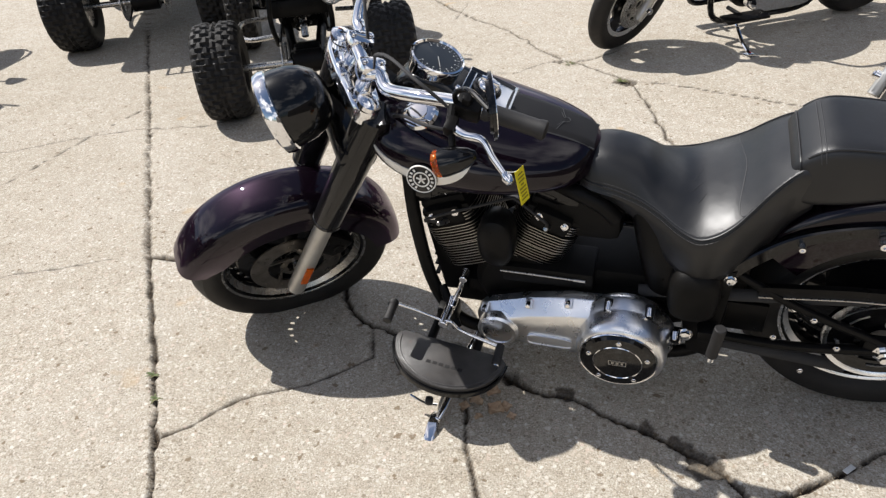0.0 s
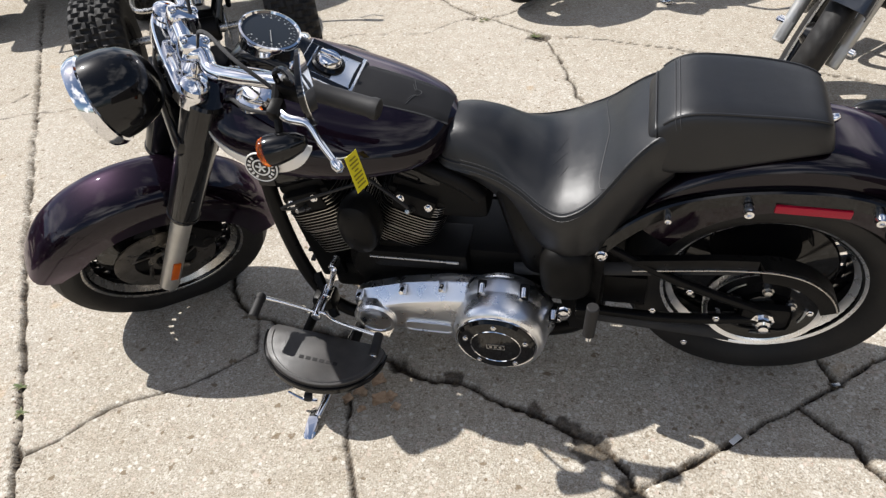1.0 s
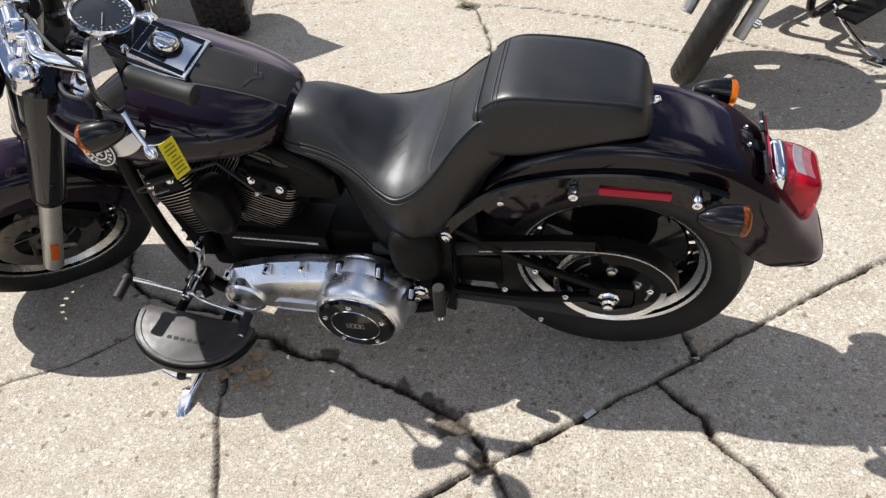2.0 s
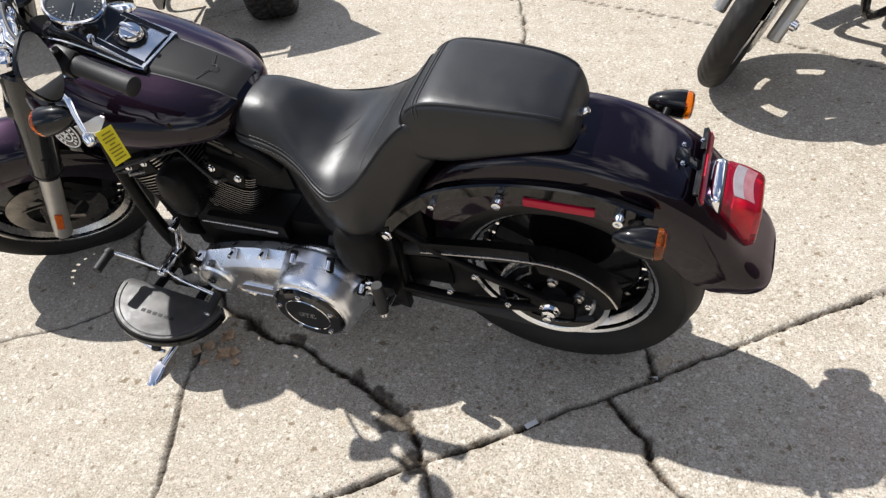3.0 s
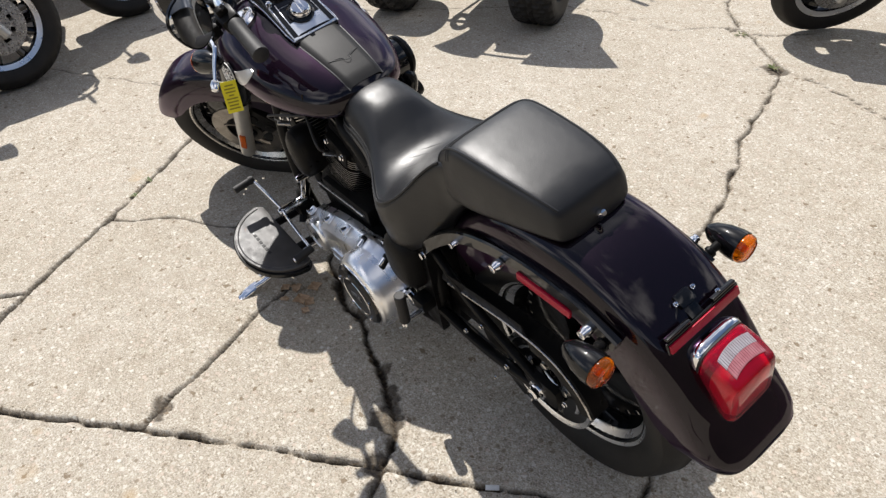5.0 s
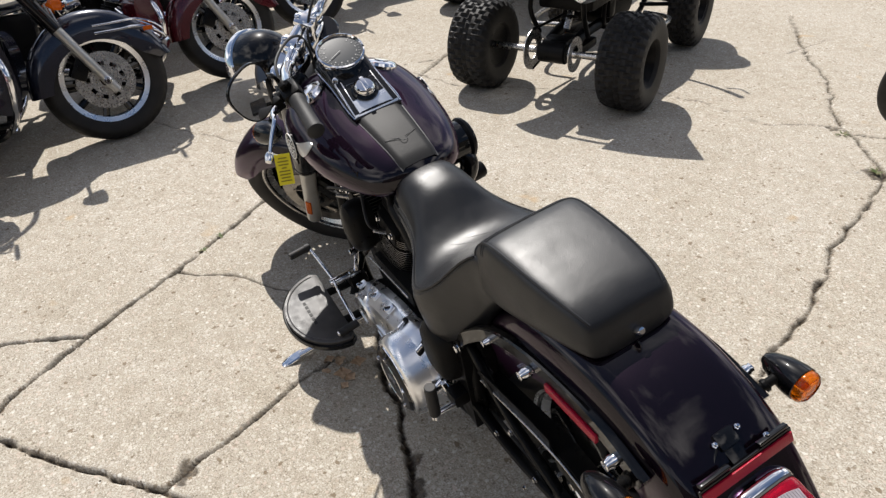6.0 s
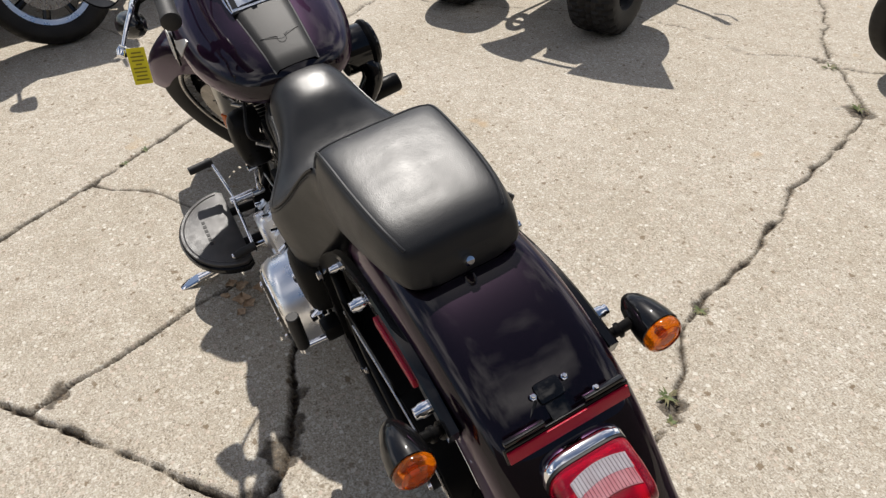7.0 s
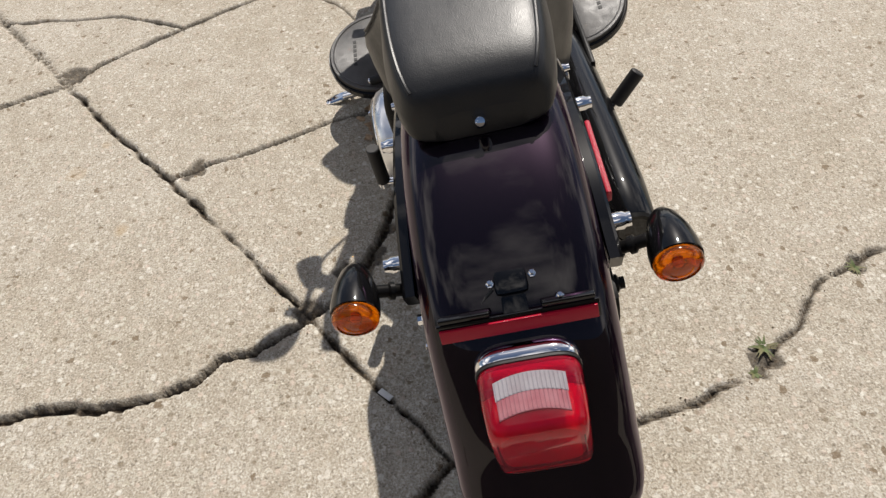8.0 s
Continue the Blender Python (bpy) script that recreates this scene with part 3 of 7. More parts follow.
def disc_wheel(parent, name, f, u, R, w, rim, turned=None, lip=0.010):
    """A solid cast disc wheel with a ring of slots, a bright rim edge and its tyre."""
    m = wheel_pose(f, u)
    bm = bmesh.new()
    lathe(bm, [(0.0, 0.062), (0.030, 0.062), (0.036, 0.055), (0.04, 0.030), (0.06, 0.022), (rim - 0.052, 0.008), (rim - 0.048, 0.003), (rim - 0.048, -0.003), (rim - 0.052, -0.008), (0.06, -0.022), (0.04, -0.030), (0.036, -0.055), (0.030, -0.062), (0.0, -0.062)], m, 56)
    lathe(bm, [(rim - 0.034, 0.003), (rim - 0.022, 0.026), (rim - 0.012, w * 0.66), (rim + 0.004, w * 0.70), (rim + 0.004, -w * 0.70), (rim - 0.012, -w * 0.66), (rim - 0.022, -0.026), (rim - 0.034, -0.003)], m, 56, loop=True)
    wheel = part(name, bm, BLACK_PAINT, parent, "gloss black solid disc wheel", turned)
    for k in range(30):
        a = 12 * k
        part("web", made((lathe, [(rim - 0.049, 0.003), (rim - 0.033, 0.003), (rim - 0.033, -0.003), (rim - 0.049, -0.003)], m, 2, (a, a + 7.0), True)), BLACK_PAINT, wheel)
    for s in (1, -1):
        bm = bmesh.new()
        lathe(bm, [(rim - lip, s * (w * 0.655 - lip * 0.8)), (rim - 0.006, s * (w * 0.68 + 0.001)), (rim + 0.006, s * (w * 0.715 + 0.001)), (rim + 0.006, s * w * 0.69), (rim - lip, s * (w * 0.63 - lip * 0.8))], m, 64, loop=True)
        # the front edge has the shade in its colour, the rear stays bright
        part("rim_edge", bm, SHADED_RIM if turned is not None else ALUMINIUM, wheel, "machined rim edge")
    part("tyre", made((lathe, tyre_profile(R, w, rim), m, 72, (0, 360), True)), RUBBER, wheel, "black road tyre")
    return wheel


def clear_of_shadow(ob):
    """A lens that lets the daylight through to what is behind it."""
    ob.visible_shadow = False
    return ob


def signal(parent, name, p, back, m=None, r=0.034, length=0.085):
    """A bullet turn signal: shell pointing away from its amber lens, with a bowl and a bulb inside."""
    ob = part(name, made((lathe, [(0.0, length), (r * 0.30, length * 0.97), (r * 0.62, length * 0.80), (r * 0.88, length * 0.48), (r, length * 0.15), (r, -0.002), (r * 0.95, -0.003), (r * 0.93, 0.004), (0.0, 0.012)], along(p, -Vector(back)), 32)), BLACK_PAINT, parent, "black bullet turn signal", m)
    part("bowl", made((lathe, [(r * 0.90, 0.001), (r * 0.70, -0.006), (r * 0.40, -0.010), (0.0, -0.011)], along(p, back), 28)), LAMP_BOWL, ob, "bright reflector bowl")
    part("bulb", made((lathe, [(0.0, -0.009), (0.005, -0.008), (0.0065, -0.002), (0.006, 0.004), (0.0, 0.008)], along(p, back), 16)), AMBER_FLAT, ob, "amber bulb")
    clear_of_shadow(part("lens", made((lathe, [(0.0, 0.002), (r * 0.90, 0.002), (r * 0.94, 0.004), (r * 0.95, 0.010), (r * 0.88, 0.015), (r * 0.72, 0.0185), (r * 0.70, 0.0170), (r * 0.45, 0.0195), (r * 0.43, 0.0182), (0.0, 0.0205)], along(p, back), 32)), AMBER, ob, "round amber lens"))
    return ob


def caliper_disc(parent, f, u, l, radius, m=None, name="brake_disc"):
    bm = bmesh.new()
    mm = wheel_pose(f, u, l)
    lathe(bm, [(radius * 0.62, 0.0), (radius, 0.0), (radius, 0.005), (radius * 0.62, 0.005)], mm, 48, loop=True)
    for k in range(5):
        a = 2 * math.pi * k / 5
        p0 = mm @ Vector((0.045 * math.cos(a), 0.045 * math.sin(a), 0.002))
        p1 = mm @ Vector((radius * 0.5 * math.cos(a + 0.5), radius * 0.5 * math.sin(a + 0.5), 0.002))
        p2 = mm @ Vector((radius * 0.66 * math.cos(a + 0.7), radius * 0.66 * math.sin(a + 0.7), 0.002))
        tube(bm, [p0, p1, p2], 0.009, 8, 4, 0.5)
    lathe(bm, [(0.03, 0.0), (0.052, 0.0), (0.052, 0.006), (0.03, 0.006)], mm, 24, loop=True)
    return part(name, bm, ROTOR, parent, "perforated steel brake disc", m)


def mirrored(p):
    return (p[0], -p[1], p[2])


def build_main_bike():
    bike = thing("motorcycle", BIKE, "black and plum cruiser motorcycle on its side stand", "motorcycle")

    # wheels
    disc_wheel(bike, "rear_wheel", 0.0, 0.325, 0.325, 0.100, 0.228, None, 0.026)
    disc_wheel(bike, "front_wheel", 1.680, 0.298, 0.321, 0.079, 0.232, TURNED, 0.030)
    caliper_disc(bike, 1.680, 0.298, 0.060, 0.145, TURNED)
    caliper_disc(bike, 0.0, 0.325, -0.085, 0.145)
    part("front_axle", made((rod, (1.680, -0.13, 0.298), (1.680, 0.13, 0.298), 0.012)), STEEL, bike, m=TURNED)
    bm = bmesh.new()
    box(bm, (0.09, 0.05, 0.12), Matrix.Translation((1.548, 0.075, 0.388)) @ Matrix.Rotation(radians(30), 4, "Y"), 0.015)
    for k in (-1, 1):
        rod(bm, (1.548 + 0.018 * k, 0.07, 0.388 + 0.03 * k), (1.548 + 0.018 * k, 0.105, 0.388 + 0.03 * k), 0.019, 16)
    part("brake_caliper", bm, SATIN, bike, m=TURNED)

    # front fender with its side skirt
    table = [(27, 0.352, 0.075, 0.86), (42, 0.342, 0.105, 0.97), (80, 0.331, 0.110, 1.0), (120, 0.333, 0.110, 1.0), (160, 0.346, 0.105, 1.0), (190, 0.356, 0.095, 0.94)]
    part("front_fender", made((arc_fender, 1.680, 0.308, arcs(table, 40), 0.094)), PAINT, bike, "glossy plum-black steel front fender", TURNED)

    # fork
    up = HEAD_AXIS
    for s in (1, -1):
        base = Vector((1.683, s * 0.112, 0.289))
        leg = part("fork_leg", made((rod, base - up * 0.055, base + up * 0.31, 0.028, 24), (rod, base + up * 0.285, base + up * 0.318, 0.031, 24),
                                    (box, (0.05, 0.034, 0.10), Matrix.Translation(base) @ Matrix.Rotation(radians(-31), 4, "Y"), 0.012)), SLIDER, bike, "silver fork slider", TURNED)
        part("fork_cover", made((rod, base + up * 0.313, base + up * 0.755, 0.041, 26, 0.050), (rod, base + up * 0.308, base + up * 0.330, 0.043, 26), (hexbolt, base + up * 0.42 + Vector((0, s * 0.041, 0)), (0, s, 0), 0.005, 0.004)), BLACK_PAINT, leg, "gloss black fork cover")
        q = base + up * 0.06 + Vector((0.0, s * 0.029, 0.0))
        part("reflector", made((box, (0.022, 0.008, 0.085), Matrix.Translation(q) @ Matrix.Rotation(radians(-31), 4, "Y"), 0.003)), AMBER_FLAT, leg, "amber side reflector")

    # headlamp, its bracket and the chrome top plate
    hc = Vector((1.424, 0.0, 0.933))
    hd = Vector((1.0, 0.0, -0.10))
    lamp = part("headlamp", made((lathe, [(0.0, -0.040), (0.033, -0.038), (0.061, -0.026), (0.082, 0.0), (0.093, 0.030), (0.098, 0.065), (0.098, 0.085)], along(hc, hd), 40)), BLACK_PAINT, bike, "gloss black headlamp shell", TURNED)
    part("ring", made((lathe, [(0.096, 0.078), (0.103, 0.082), (0.106, 0.095), (0.102, 0.110), (0.092, 0.116), (0.088, 0.110)], along(hc, hd), 44)), CHROME, lamp, "chrome headlamp ring")
    part("lens", made((lathe, [(0.090, 0.108), (0.07, 0.119), (0.035, 0.125), (0.0, 0.127)], along(hc, hd), 40)), HEAD_GLASS, lamp, "clear headlamp lens")
    top = Vector((1.322, 0, 0.945))
    out = [(x, y) for x, y in superellipse(0.140, 0.043, 3.0, 36)]
    nm = Matrix.Translation(top) @ Matrix(((0, up.z, up.x, 0), (1, 0, 0, 0), (0, -up.x, up.z, 0), (0, 0, 0, 1)))
    nacelle = part("top_clamp_cover", made((plate, out, -0.012, 0.026, nm, 0.012)), CHROME, bike, "polished chrome top clamp cover", TURNED)
    for s in (1, -1):
        part("clamp_cap", made((lathe, [(0.030, 0.028), (0.030, 0.040), (0.022, 0.046), (0.0, 0.048)], nm @ Matrix.Translation((s * 0.112, 0.0, 0)), 20)), CHROME, nacelle)
        part("riser", made((lathe, [(0.026, 0.020), (0.022, 0.04), (0.022, 0.085), (0.0, 0.085)], nm @ Matrix.Translation((s * 0.045, -0.015, 0)), 20),
                           (box, (0.046, 0.062, 0.046), nm @ Matrix.Translation((s * 0.045, -0.010, 0.075)), 0.012), (hexbolt, nm @ Vector((s * 0.045, 0.012, 0.098)), nm.to_3x3() @ Vector((0, 0, 1)), 0.007, 0.006), (hexbolt, nm @ Vector((s * 0.045, -0.032, 0.098)), nm.to_3x3() @ Vector((0, 0, 1)), 0.007, 0.006)), CHROME, nacelle, "chrome handlebar riser")
    part("fork_yoke", made((box, (0.10, 0.28, 0.05), Matrix.Translation((1.375, 0, 0.81)) @ Matrix.Rotation(radians(-31), 4, "Y"), 0.014)), BLACK_PAINT, bike, m=TURNED)

    # handlebar with grips, levers, mirrors and signals
    back = TURNED.inverted()

    def straight(x, y, z):
        return back @ Vector((x, y, z))
    clamp = Vector((1.283, 0.0, 1.008))
    bar_left = [Vector((clamp.x, 0, clamp.z)), Vector((clamp.x, 0.055, clamp.z)), straight(1.207, 0.098, 0.972), straight(1.178, 0.130, 0.955), straight(1.105, 0.160, 0.962), straight(0.985, 0.188, 0.968), straight(0.92, 0.192, 0.952), straight(0.805, 0.200, 0.923)]
    bar = part("handlebar", made((tube, [mirrored(p) for p in bar_left[:0:-1]] + bar_left, 0.0165, 14, 7)), CHROME, bike, "thick chrome handlebar", TURNED)

    def both(s, x, y, z):
        p = straight(x, y, z)
        return p if s > 0 else Vector(mirrored(p))
    for s in (1, -1):
        g0, g1 = both(s, 0.925, 0.192, 0.953), both(s, 0.800, 0.203, 0.922)
        d = (g1 - g0).normalized()
        part("grip", made((lathe, [(0.0, -0.01), (0.021, -0.01), (0.0215, 0.0), (0.0195, 0.006), (0.0195, 0.11), (0.0215, 0.116), (0.0215, 0.128), (0.015, 0.132), (0.0, 0.132)], along(g0, d), 22)), GRIP, bar, "black rubber grip")
        hs = both(s, 0.965, 0.190, 0.962)
        part("switch_housing", made((box, (0.050, 0.048, 0.060), along(hs, d), 0.012), (box, (0.02, 0.03, 0.02), along(both(s, 0.965, 0.205, 0.985), d), 0.005), (rod, both(s, 0.965, 0.19, 0.98), both(s, 0.955, 0.20, 1.0), 0.008)), SATIN, bar, "black switch housing")
        pv = both(s, 0.998, 0.232, 0.938)
        elbow, tip = both(s, 0.922, 0.266, 0.932), both(s, 0.858, 0.319, 0.880)
        part("lever", made((tube, [pv, both(s, 0.965, 0.255, 0.934), elbow, both(s, 0.893, 0.292, 0.908), tip], (0.0080, 0.0042), 10, 6, 1.4), (lathe, [(0.0, -0.016), (0.009, -0.012), (0.0125, 0.0), (0.009, 0.012), (0.0, 0.016)], along(tip, tip - elbow), 16)), CHROME, bar, "polished hand lever")
        part("lever_mount", made((tube, [both(s, 1.0, 0.192, 0.965), pv], 0.013, 10, 4), (box, (0.04, 0.035, 0.026), along(pv, d), 0.008)), SATIN, bar)
        sp = both(s, 1.005, 0.285, 0.880)
        aft = (both(s, 1.105, 0.31, 0.86) - sp).normalized()
        part("signal_stem", made((rod, pv, both(s, 0.99, 0.262, 0.905), 0.008)), SATIN, bar)
        signal(bar, "turn_signal", both(s, 1.012, 0.282, 0.876), aft, r=0.032, length=0.080)
        # stem and head of the mirror
        mp = both(s, 0.880, 0.297, 1.030)
        part("mirror_stem", made((tube, [both(s, 0.99, 0.205, 0.975), both(s, 0.985, 0.215, 1.01), both(s, 0.945, 0.245, 1.036), both(s, 0.891, 0.297, 1.028)], 0.0062, 10, 6)), BLACK_PAINT, bar, "black mirror stem")
        face = along(mp, both(s, 0.880 - 0.95, 0.297 - 0.33, 1.030 + 0.0) - mp, (0, 0, 1))
        shape = [(x * (1.0 + 0.22 * y / 0.064) + 0.10 * y, y) for x, y in superellipse(0.056, 0.064, 2.5, 36)]
        part("mirror", made((plate, shape, -0.007, 0.0, face, 0.0), (plate, [(x * 0.8, y * 0.75) for x, y in shape], -0.013, -0.006, face, 0.0)), BLACK_PAINT, bar, "black mirror housing")
        part("mirror_glass", made((plate, [(x * 0.94, y * 0.94) for x, y in shape], -0.001, 0.0015, face, 0.0)), MIRROR, bar, "rounded mirror glass")
    # cables
    for s, pts in ((1, [(1.0, 0.20, 0.955), (1.08, 0.18, 1.01), (1.19, 0.09, 1.02), (1.25, 0.04, 0.95), (1.24, 0.05, 0.72)]), (-1, [(1.0, 0.20, 0.955), (1.10, 0.17, 1.01), (1.21, 0.08, 1.0), (1.26, 0.03, 0.92), (1.22, 0.06, 0.72)]),
                   (1, [(0.985, 0.235, 0.925), (1.06, 0.23, 0.935), (1.15, 0.15, 0.90), (1.22, 0.08, 0.82), (1.20, 0.06, 0.70)])):
        part("cable", made((tube, [both(s, *p) for p in pts], 0.0042, 8, 7)), GRIP, bar, "black control cable")

    # yellow tag tied to the clutch lever
    tg = Vector((0.857, 0.318, 0.886))
    tm = along((0.832, 0.300, 0.849), (-0.95, 0.22, 0.24), (0.20, -0.20, 0.95))
    tag_ob = part("price_tag", made((box, (0.037, 0.076, 0.0012), tm, 0.0)), YELLOW, bike, "yellow card tag with dark printing")
    bm = bmesh.new()
    for k, wd in enumerate((0.020, 0.026, 0.024, 0.012, 0.026, 0.025, 0.022, 0.026)):
        for sgn in (1, -1):
            box(bm, (wd, 0.0030, 0.0006), tm @ Matrix.Translation((0, 0.028 - 0.008 * k, sgn * 0.0012)))
    part("print", bm, INK, tag_ob)
    part("string", made((tube, [tg + Vector((0, 0, 0.01)), tg + Vector((-0.008, -0.008, 0.004)), tg + Vector((-0.016, -0.022, -0.003))], 0.0012, 6, 3)), WHITE_MARK, tag_ob)

    # fuel tank
    tank_table = [(0.706, 0.036, 0.768, 0.728), (0.728, 0.090, 0.788, 0.704), (0.768, 0.132, 0.804, 0.690), (0.84, 0.168, 0.828, 0.684), (0.93, 0.194, 0.853, 0.682), (1.02, 0.205, 0.882, 0.686),
                  (1.10, 0.205, 0.903, 0.698), (1.17, 0.194, 0.906, 0.720), (1.225, 0.164, 0.893, 0.748), (1.262, 0.115, 0.868, 0.775), (1.280, 0.050, 0.842, 0.800)]
    rings = []
    for i in range(45):
        f = 0.706 + (1.280 - 0.706) * (0.5 - 0.5 * math.cos(math.pi * i / 44))
        w, top_u, low_u = curve(tank_table, f)
        mid = low_u + 0.42 * (top_u - low_u)
        ring = []
        for a in (2 * math.pi * k / 44 for k in range(44)):
            c, s = math.cos(a), math.sin(a)
            n = 2.0 if s > 0 else 2.9
            x = w * math.copysign(abs(c) ** (2 / n), c)
            y = math.copysign(abs(s) ** (2 / n), s) * ((top_u - mid) if s > 0 else (mid - low_u))
            ring.append(Vector((f, x, mid + y)))
        rings.append(ring)
    part("fuel_tank", made((skin, rings)), PAINT, bike, "glossy plum-black fuel tank with badge", sharp=60)

    def tank_top(f):
        return curve(tank_table, f)[1]
    # leather strap behind the console
    strap = []
    for i in range(14):
        f = 0.716 + 0.209 * i / 13
        w = 0.050 + 0.015 * i / 13
        z = tank_top(f)
        strap.append([Vector((f, y, z + 0.001 - 0.9 * y * y + (0.0025 if abs(y) < w * 0.99 else -0.004))) for y in [w * (-1 + 2 * k / 12) for k in range(13)]])
    part("tank_strap", made((skin, strap, False)), STRAP, bike, "matte black leather tank strap")
    for s in (1, -1):
        part("strap_edge", made((tube, [r[-1 if s > 0 else 0] for r in strap[::3]], 0.0022, 6, 3)), THREAD, bike)
    bm = bmesh.new()
    for s in (1, -1):
        for k in range(4):
            tube(bm, [(0.792 + 0.004 * k, s * 0.008, tank_top(0.792) + 0.0052), (0.797 + 0.005 * k, s * 0.020, tank_top(0.797) + 0.0048), (0.806 + 0.005 * k, s * (0.046 - 0.006 * k), tank_top(0.808) + 0.0018)], 0.0007, 5, 5)
    tube(bm, [(0.790 + 0.010 * math.sin(a), 0.010 * math.cos(a), tank_top(0.79) + 0.0052) for a in (2 * math.pi * k / 10 for k in range(11))], 0.0007, 5, 2)
    part("embossing", bm, THREAD, bike, "pressed winged emblem")
    # console: base, dark side strips, chrome plate, switch, dial
    def con(f, y, up_):
        return Vector((f, y, tank_top(f) + up_))
    rise = [(0.916, 0.066, 0.002), (0.924, 0.070, 0.008), (0.96, 0.070, 0.011), (1.03, 0.068, 0.022), (1.07, 0.068, 0.036), (1.11, 0.070, 0.048), (1.15, 0.066, 0.046), (1.19, 0.052, 0.030), (1.215, 0.030, 0.012)]
    base = []
    for i in range(40):
        f = 0.916 + 0.299 * i / 39
        w, h = curve(rise, f)
        base.append([con(f, x, y * h - 0.014 * (y <= 0)) for x, y in [(w * math.copysign(abs(math.cos(a)) ** 0.35, math.cos(a)), max(0, math.sin(a)) ** 0.45 if math.sin(a) > 0 else -0.4) for a in (2 * math.pi * k / 28 for k in range(28))]])
    console = part("console", made((skin, base)), BLACK_PAINT, bike, "black instrument console with chrome trim")
    slope = Vector((-0.52, 0, 1.0))
    pm = along((0.978, 0, 0.8835), slope, (0, 1, 0))
    part("switch_plate", made((plate, [(-0.066, -0.067), (0.062, -0.062), (0.062, 0.062), (-0.066, 0.067)], -0.016, 0.003, pm, 0.003)), ALUMINIUM, console, "silver ignition switch plate")
    for s in (1, -1):
        inlay = [(-0.058, s * 0.0635), (0.060, s * 0.0590), (0.060, s * 0.046), (-0.058, s * 0.050)]
        part("inlay", made((plate, inlay if s < 0 else inlay[::-1], 0.002, 0.0042, pm)), BLACK_PAINT, console, "black inlaid strip")
    part("inlay", made((plate, [(0.060, -0.043), (0.060, 0.043), (0.045, 0.0435), (0.045, -0.0435)], 0.002, 0.0042, pm)), BLACK_PAINT, console)
    part("inlay", made((plate, [(0.042, -0.0435), (0.042, 0.0435), (-0.012, 0.046), (-0.012, -0.046)], 0.002, 0.0042, pm)), BLACK_PAINT, console)
    for s in (1, -1):
        part("trim", made((tube, [con(f, s * (curve(rise, f)[0] + 0.001), 0.30 * curve(rise, f)[1] + 0.001) for f in (0.918, 0.95, 1.0, 1.05, 1.10, 1.15, 1.19)], 0.0024, 8, 4)), CHROME, console, "thin chrome console edge")
    sw = pm @ Vector((0.006, 0, 0.004))
    part("switch_collar", made((lathe, [(0.037, -0.001), (0.037, 0.004), (0.032, 0.008), (0.028, 0.005), (0.0, 0.005)], along(sw, slope), 32)), BLACK_PAINT, console)
    part("ignition_switch", made((lathe, [(0.028, 0.003), (0.029, 0.008), (0.027, 0.016), (0.022, 0.021), (0.0, 0.022)], along(sw, slope), 28), (box, (0.048, 0.013, 0.010), along(sw, slope, (0, 1, 0)) @ Matrix.Translation((0, 0, 0.024)), 0.004)), CHROME, console, "round chrome ignition switch")
    part("screw", made((lathe, [(0.008, -0.006), (0.008, 0.004), (0.005, 0.008), (0.0, 0.009)], along(con(1.036, 0.056, 0.034), slope), 16)), CHROME, console, "small chrome button")
    dp, dd = Vector((1.102, 0.0, 0.954)), Vector((-0.46, 0, 1.0))
    dial = part("speedometer", made((lathe, [(0.0, -0.03), (0.060, -0.03), (0.063, 0.0), (0.063, 0.016), (0.058, 0.0165), (0.0, 0.0165)], along(dp, dd), 44)), DIAL, console, "round dark speedometer dial")
    part("bezel", made((lathe, [(0.062, -0.022), (0.064, 0.004), (0.067, 0.012), (0.066, 0.020), (0.062, 0.022), (0.059, 0.017)], along(dp, dd), 48)), CHROME, console, "chrome dial bezel")
    bm = bmesh.new()
    dm = along(dp, dd)
    for k in range(25):
        a = radians(-40 + 260 * k / 24) + math.pi
        long_ = 0.006 if k % 2 == 0 else 0.003
        box(bm, (long_, 0.0009, 0.0006), dm @ Matrix.Rotation(a, 4, "Z") @ Matrix.Translation((0.052, 0, 0.0172)))
        if k % 2 == 0:
            box(bm, (0.003, 0.0036, 0.0005), dm @ Matrix.Rotation(a, 4, "Z") @ Matrix.Translation((0.044, 0, 0.0172)))
    box(bm, (0.038, 0.0016, 0.001), dm @ Matrix.Rotation(radians(205), 4, "Z") @ Matrix.Translation((0.02, 0, 0.019)))
    part("dial_marking", bm, DIAL_MARK, console)
    for s in (1, -1):
        cp = Vector((1.115, s * 0.112, 0.880))
        part("fuel_cap", made((lathe, [(0.044, -0.012), (0.045, 0.003), (0.040, 0.010), (0.030, 0.0135), (0.0, 0.015)], along(cp, (0.05, s * 0.42, 1.0)), 32), (lathe, [(0.022, 0.013), (0.021, 0.017), (0.0, 0.018)], along(cp, (0.05, s * 0.42, 1.0)), 24)), CHROME, bike, "flush chrome fuel cap")

    # tank badge: chrome stripe and a round medallion
    def flank(f, u, s, off=0.0):
        w, top_u, low_u = curve(tank_table, f)
        mid = low_u + 0.42 * (top_u - low_u)
        yy = (u - mid) / ((top_u - mid) if u > mid else (mid - low_u))
        n = 2.0 if u > mid else 2.9
        return Vector((f, s * (w * max(0.0, 1 - min(1.0, abs(yy)) ** n) ** (1 / n) + off), u))
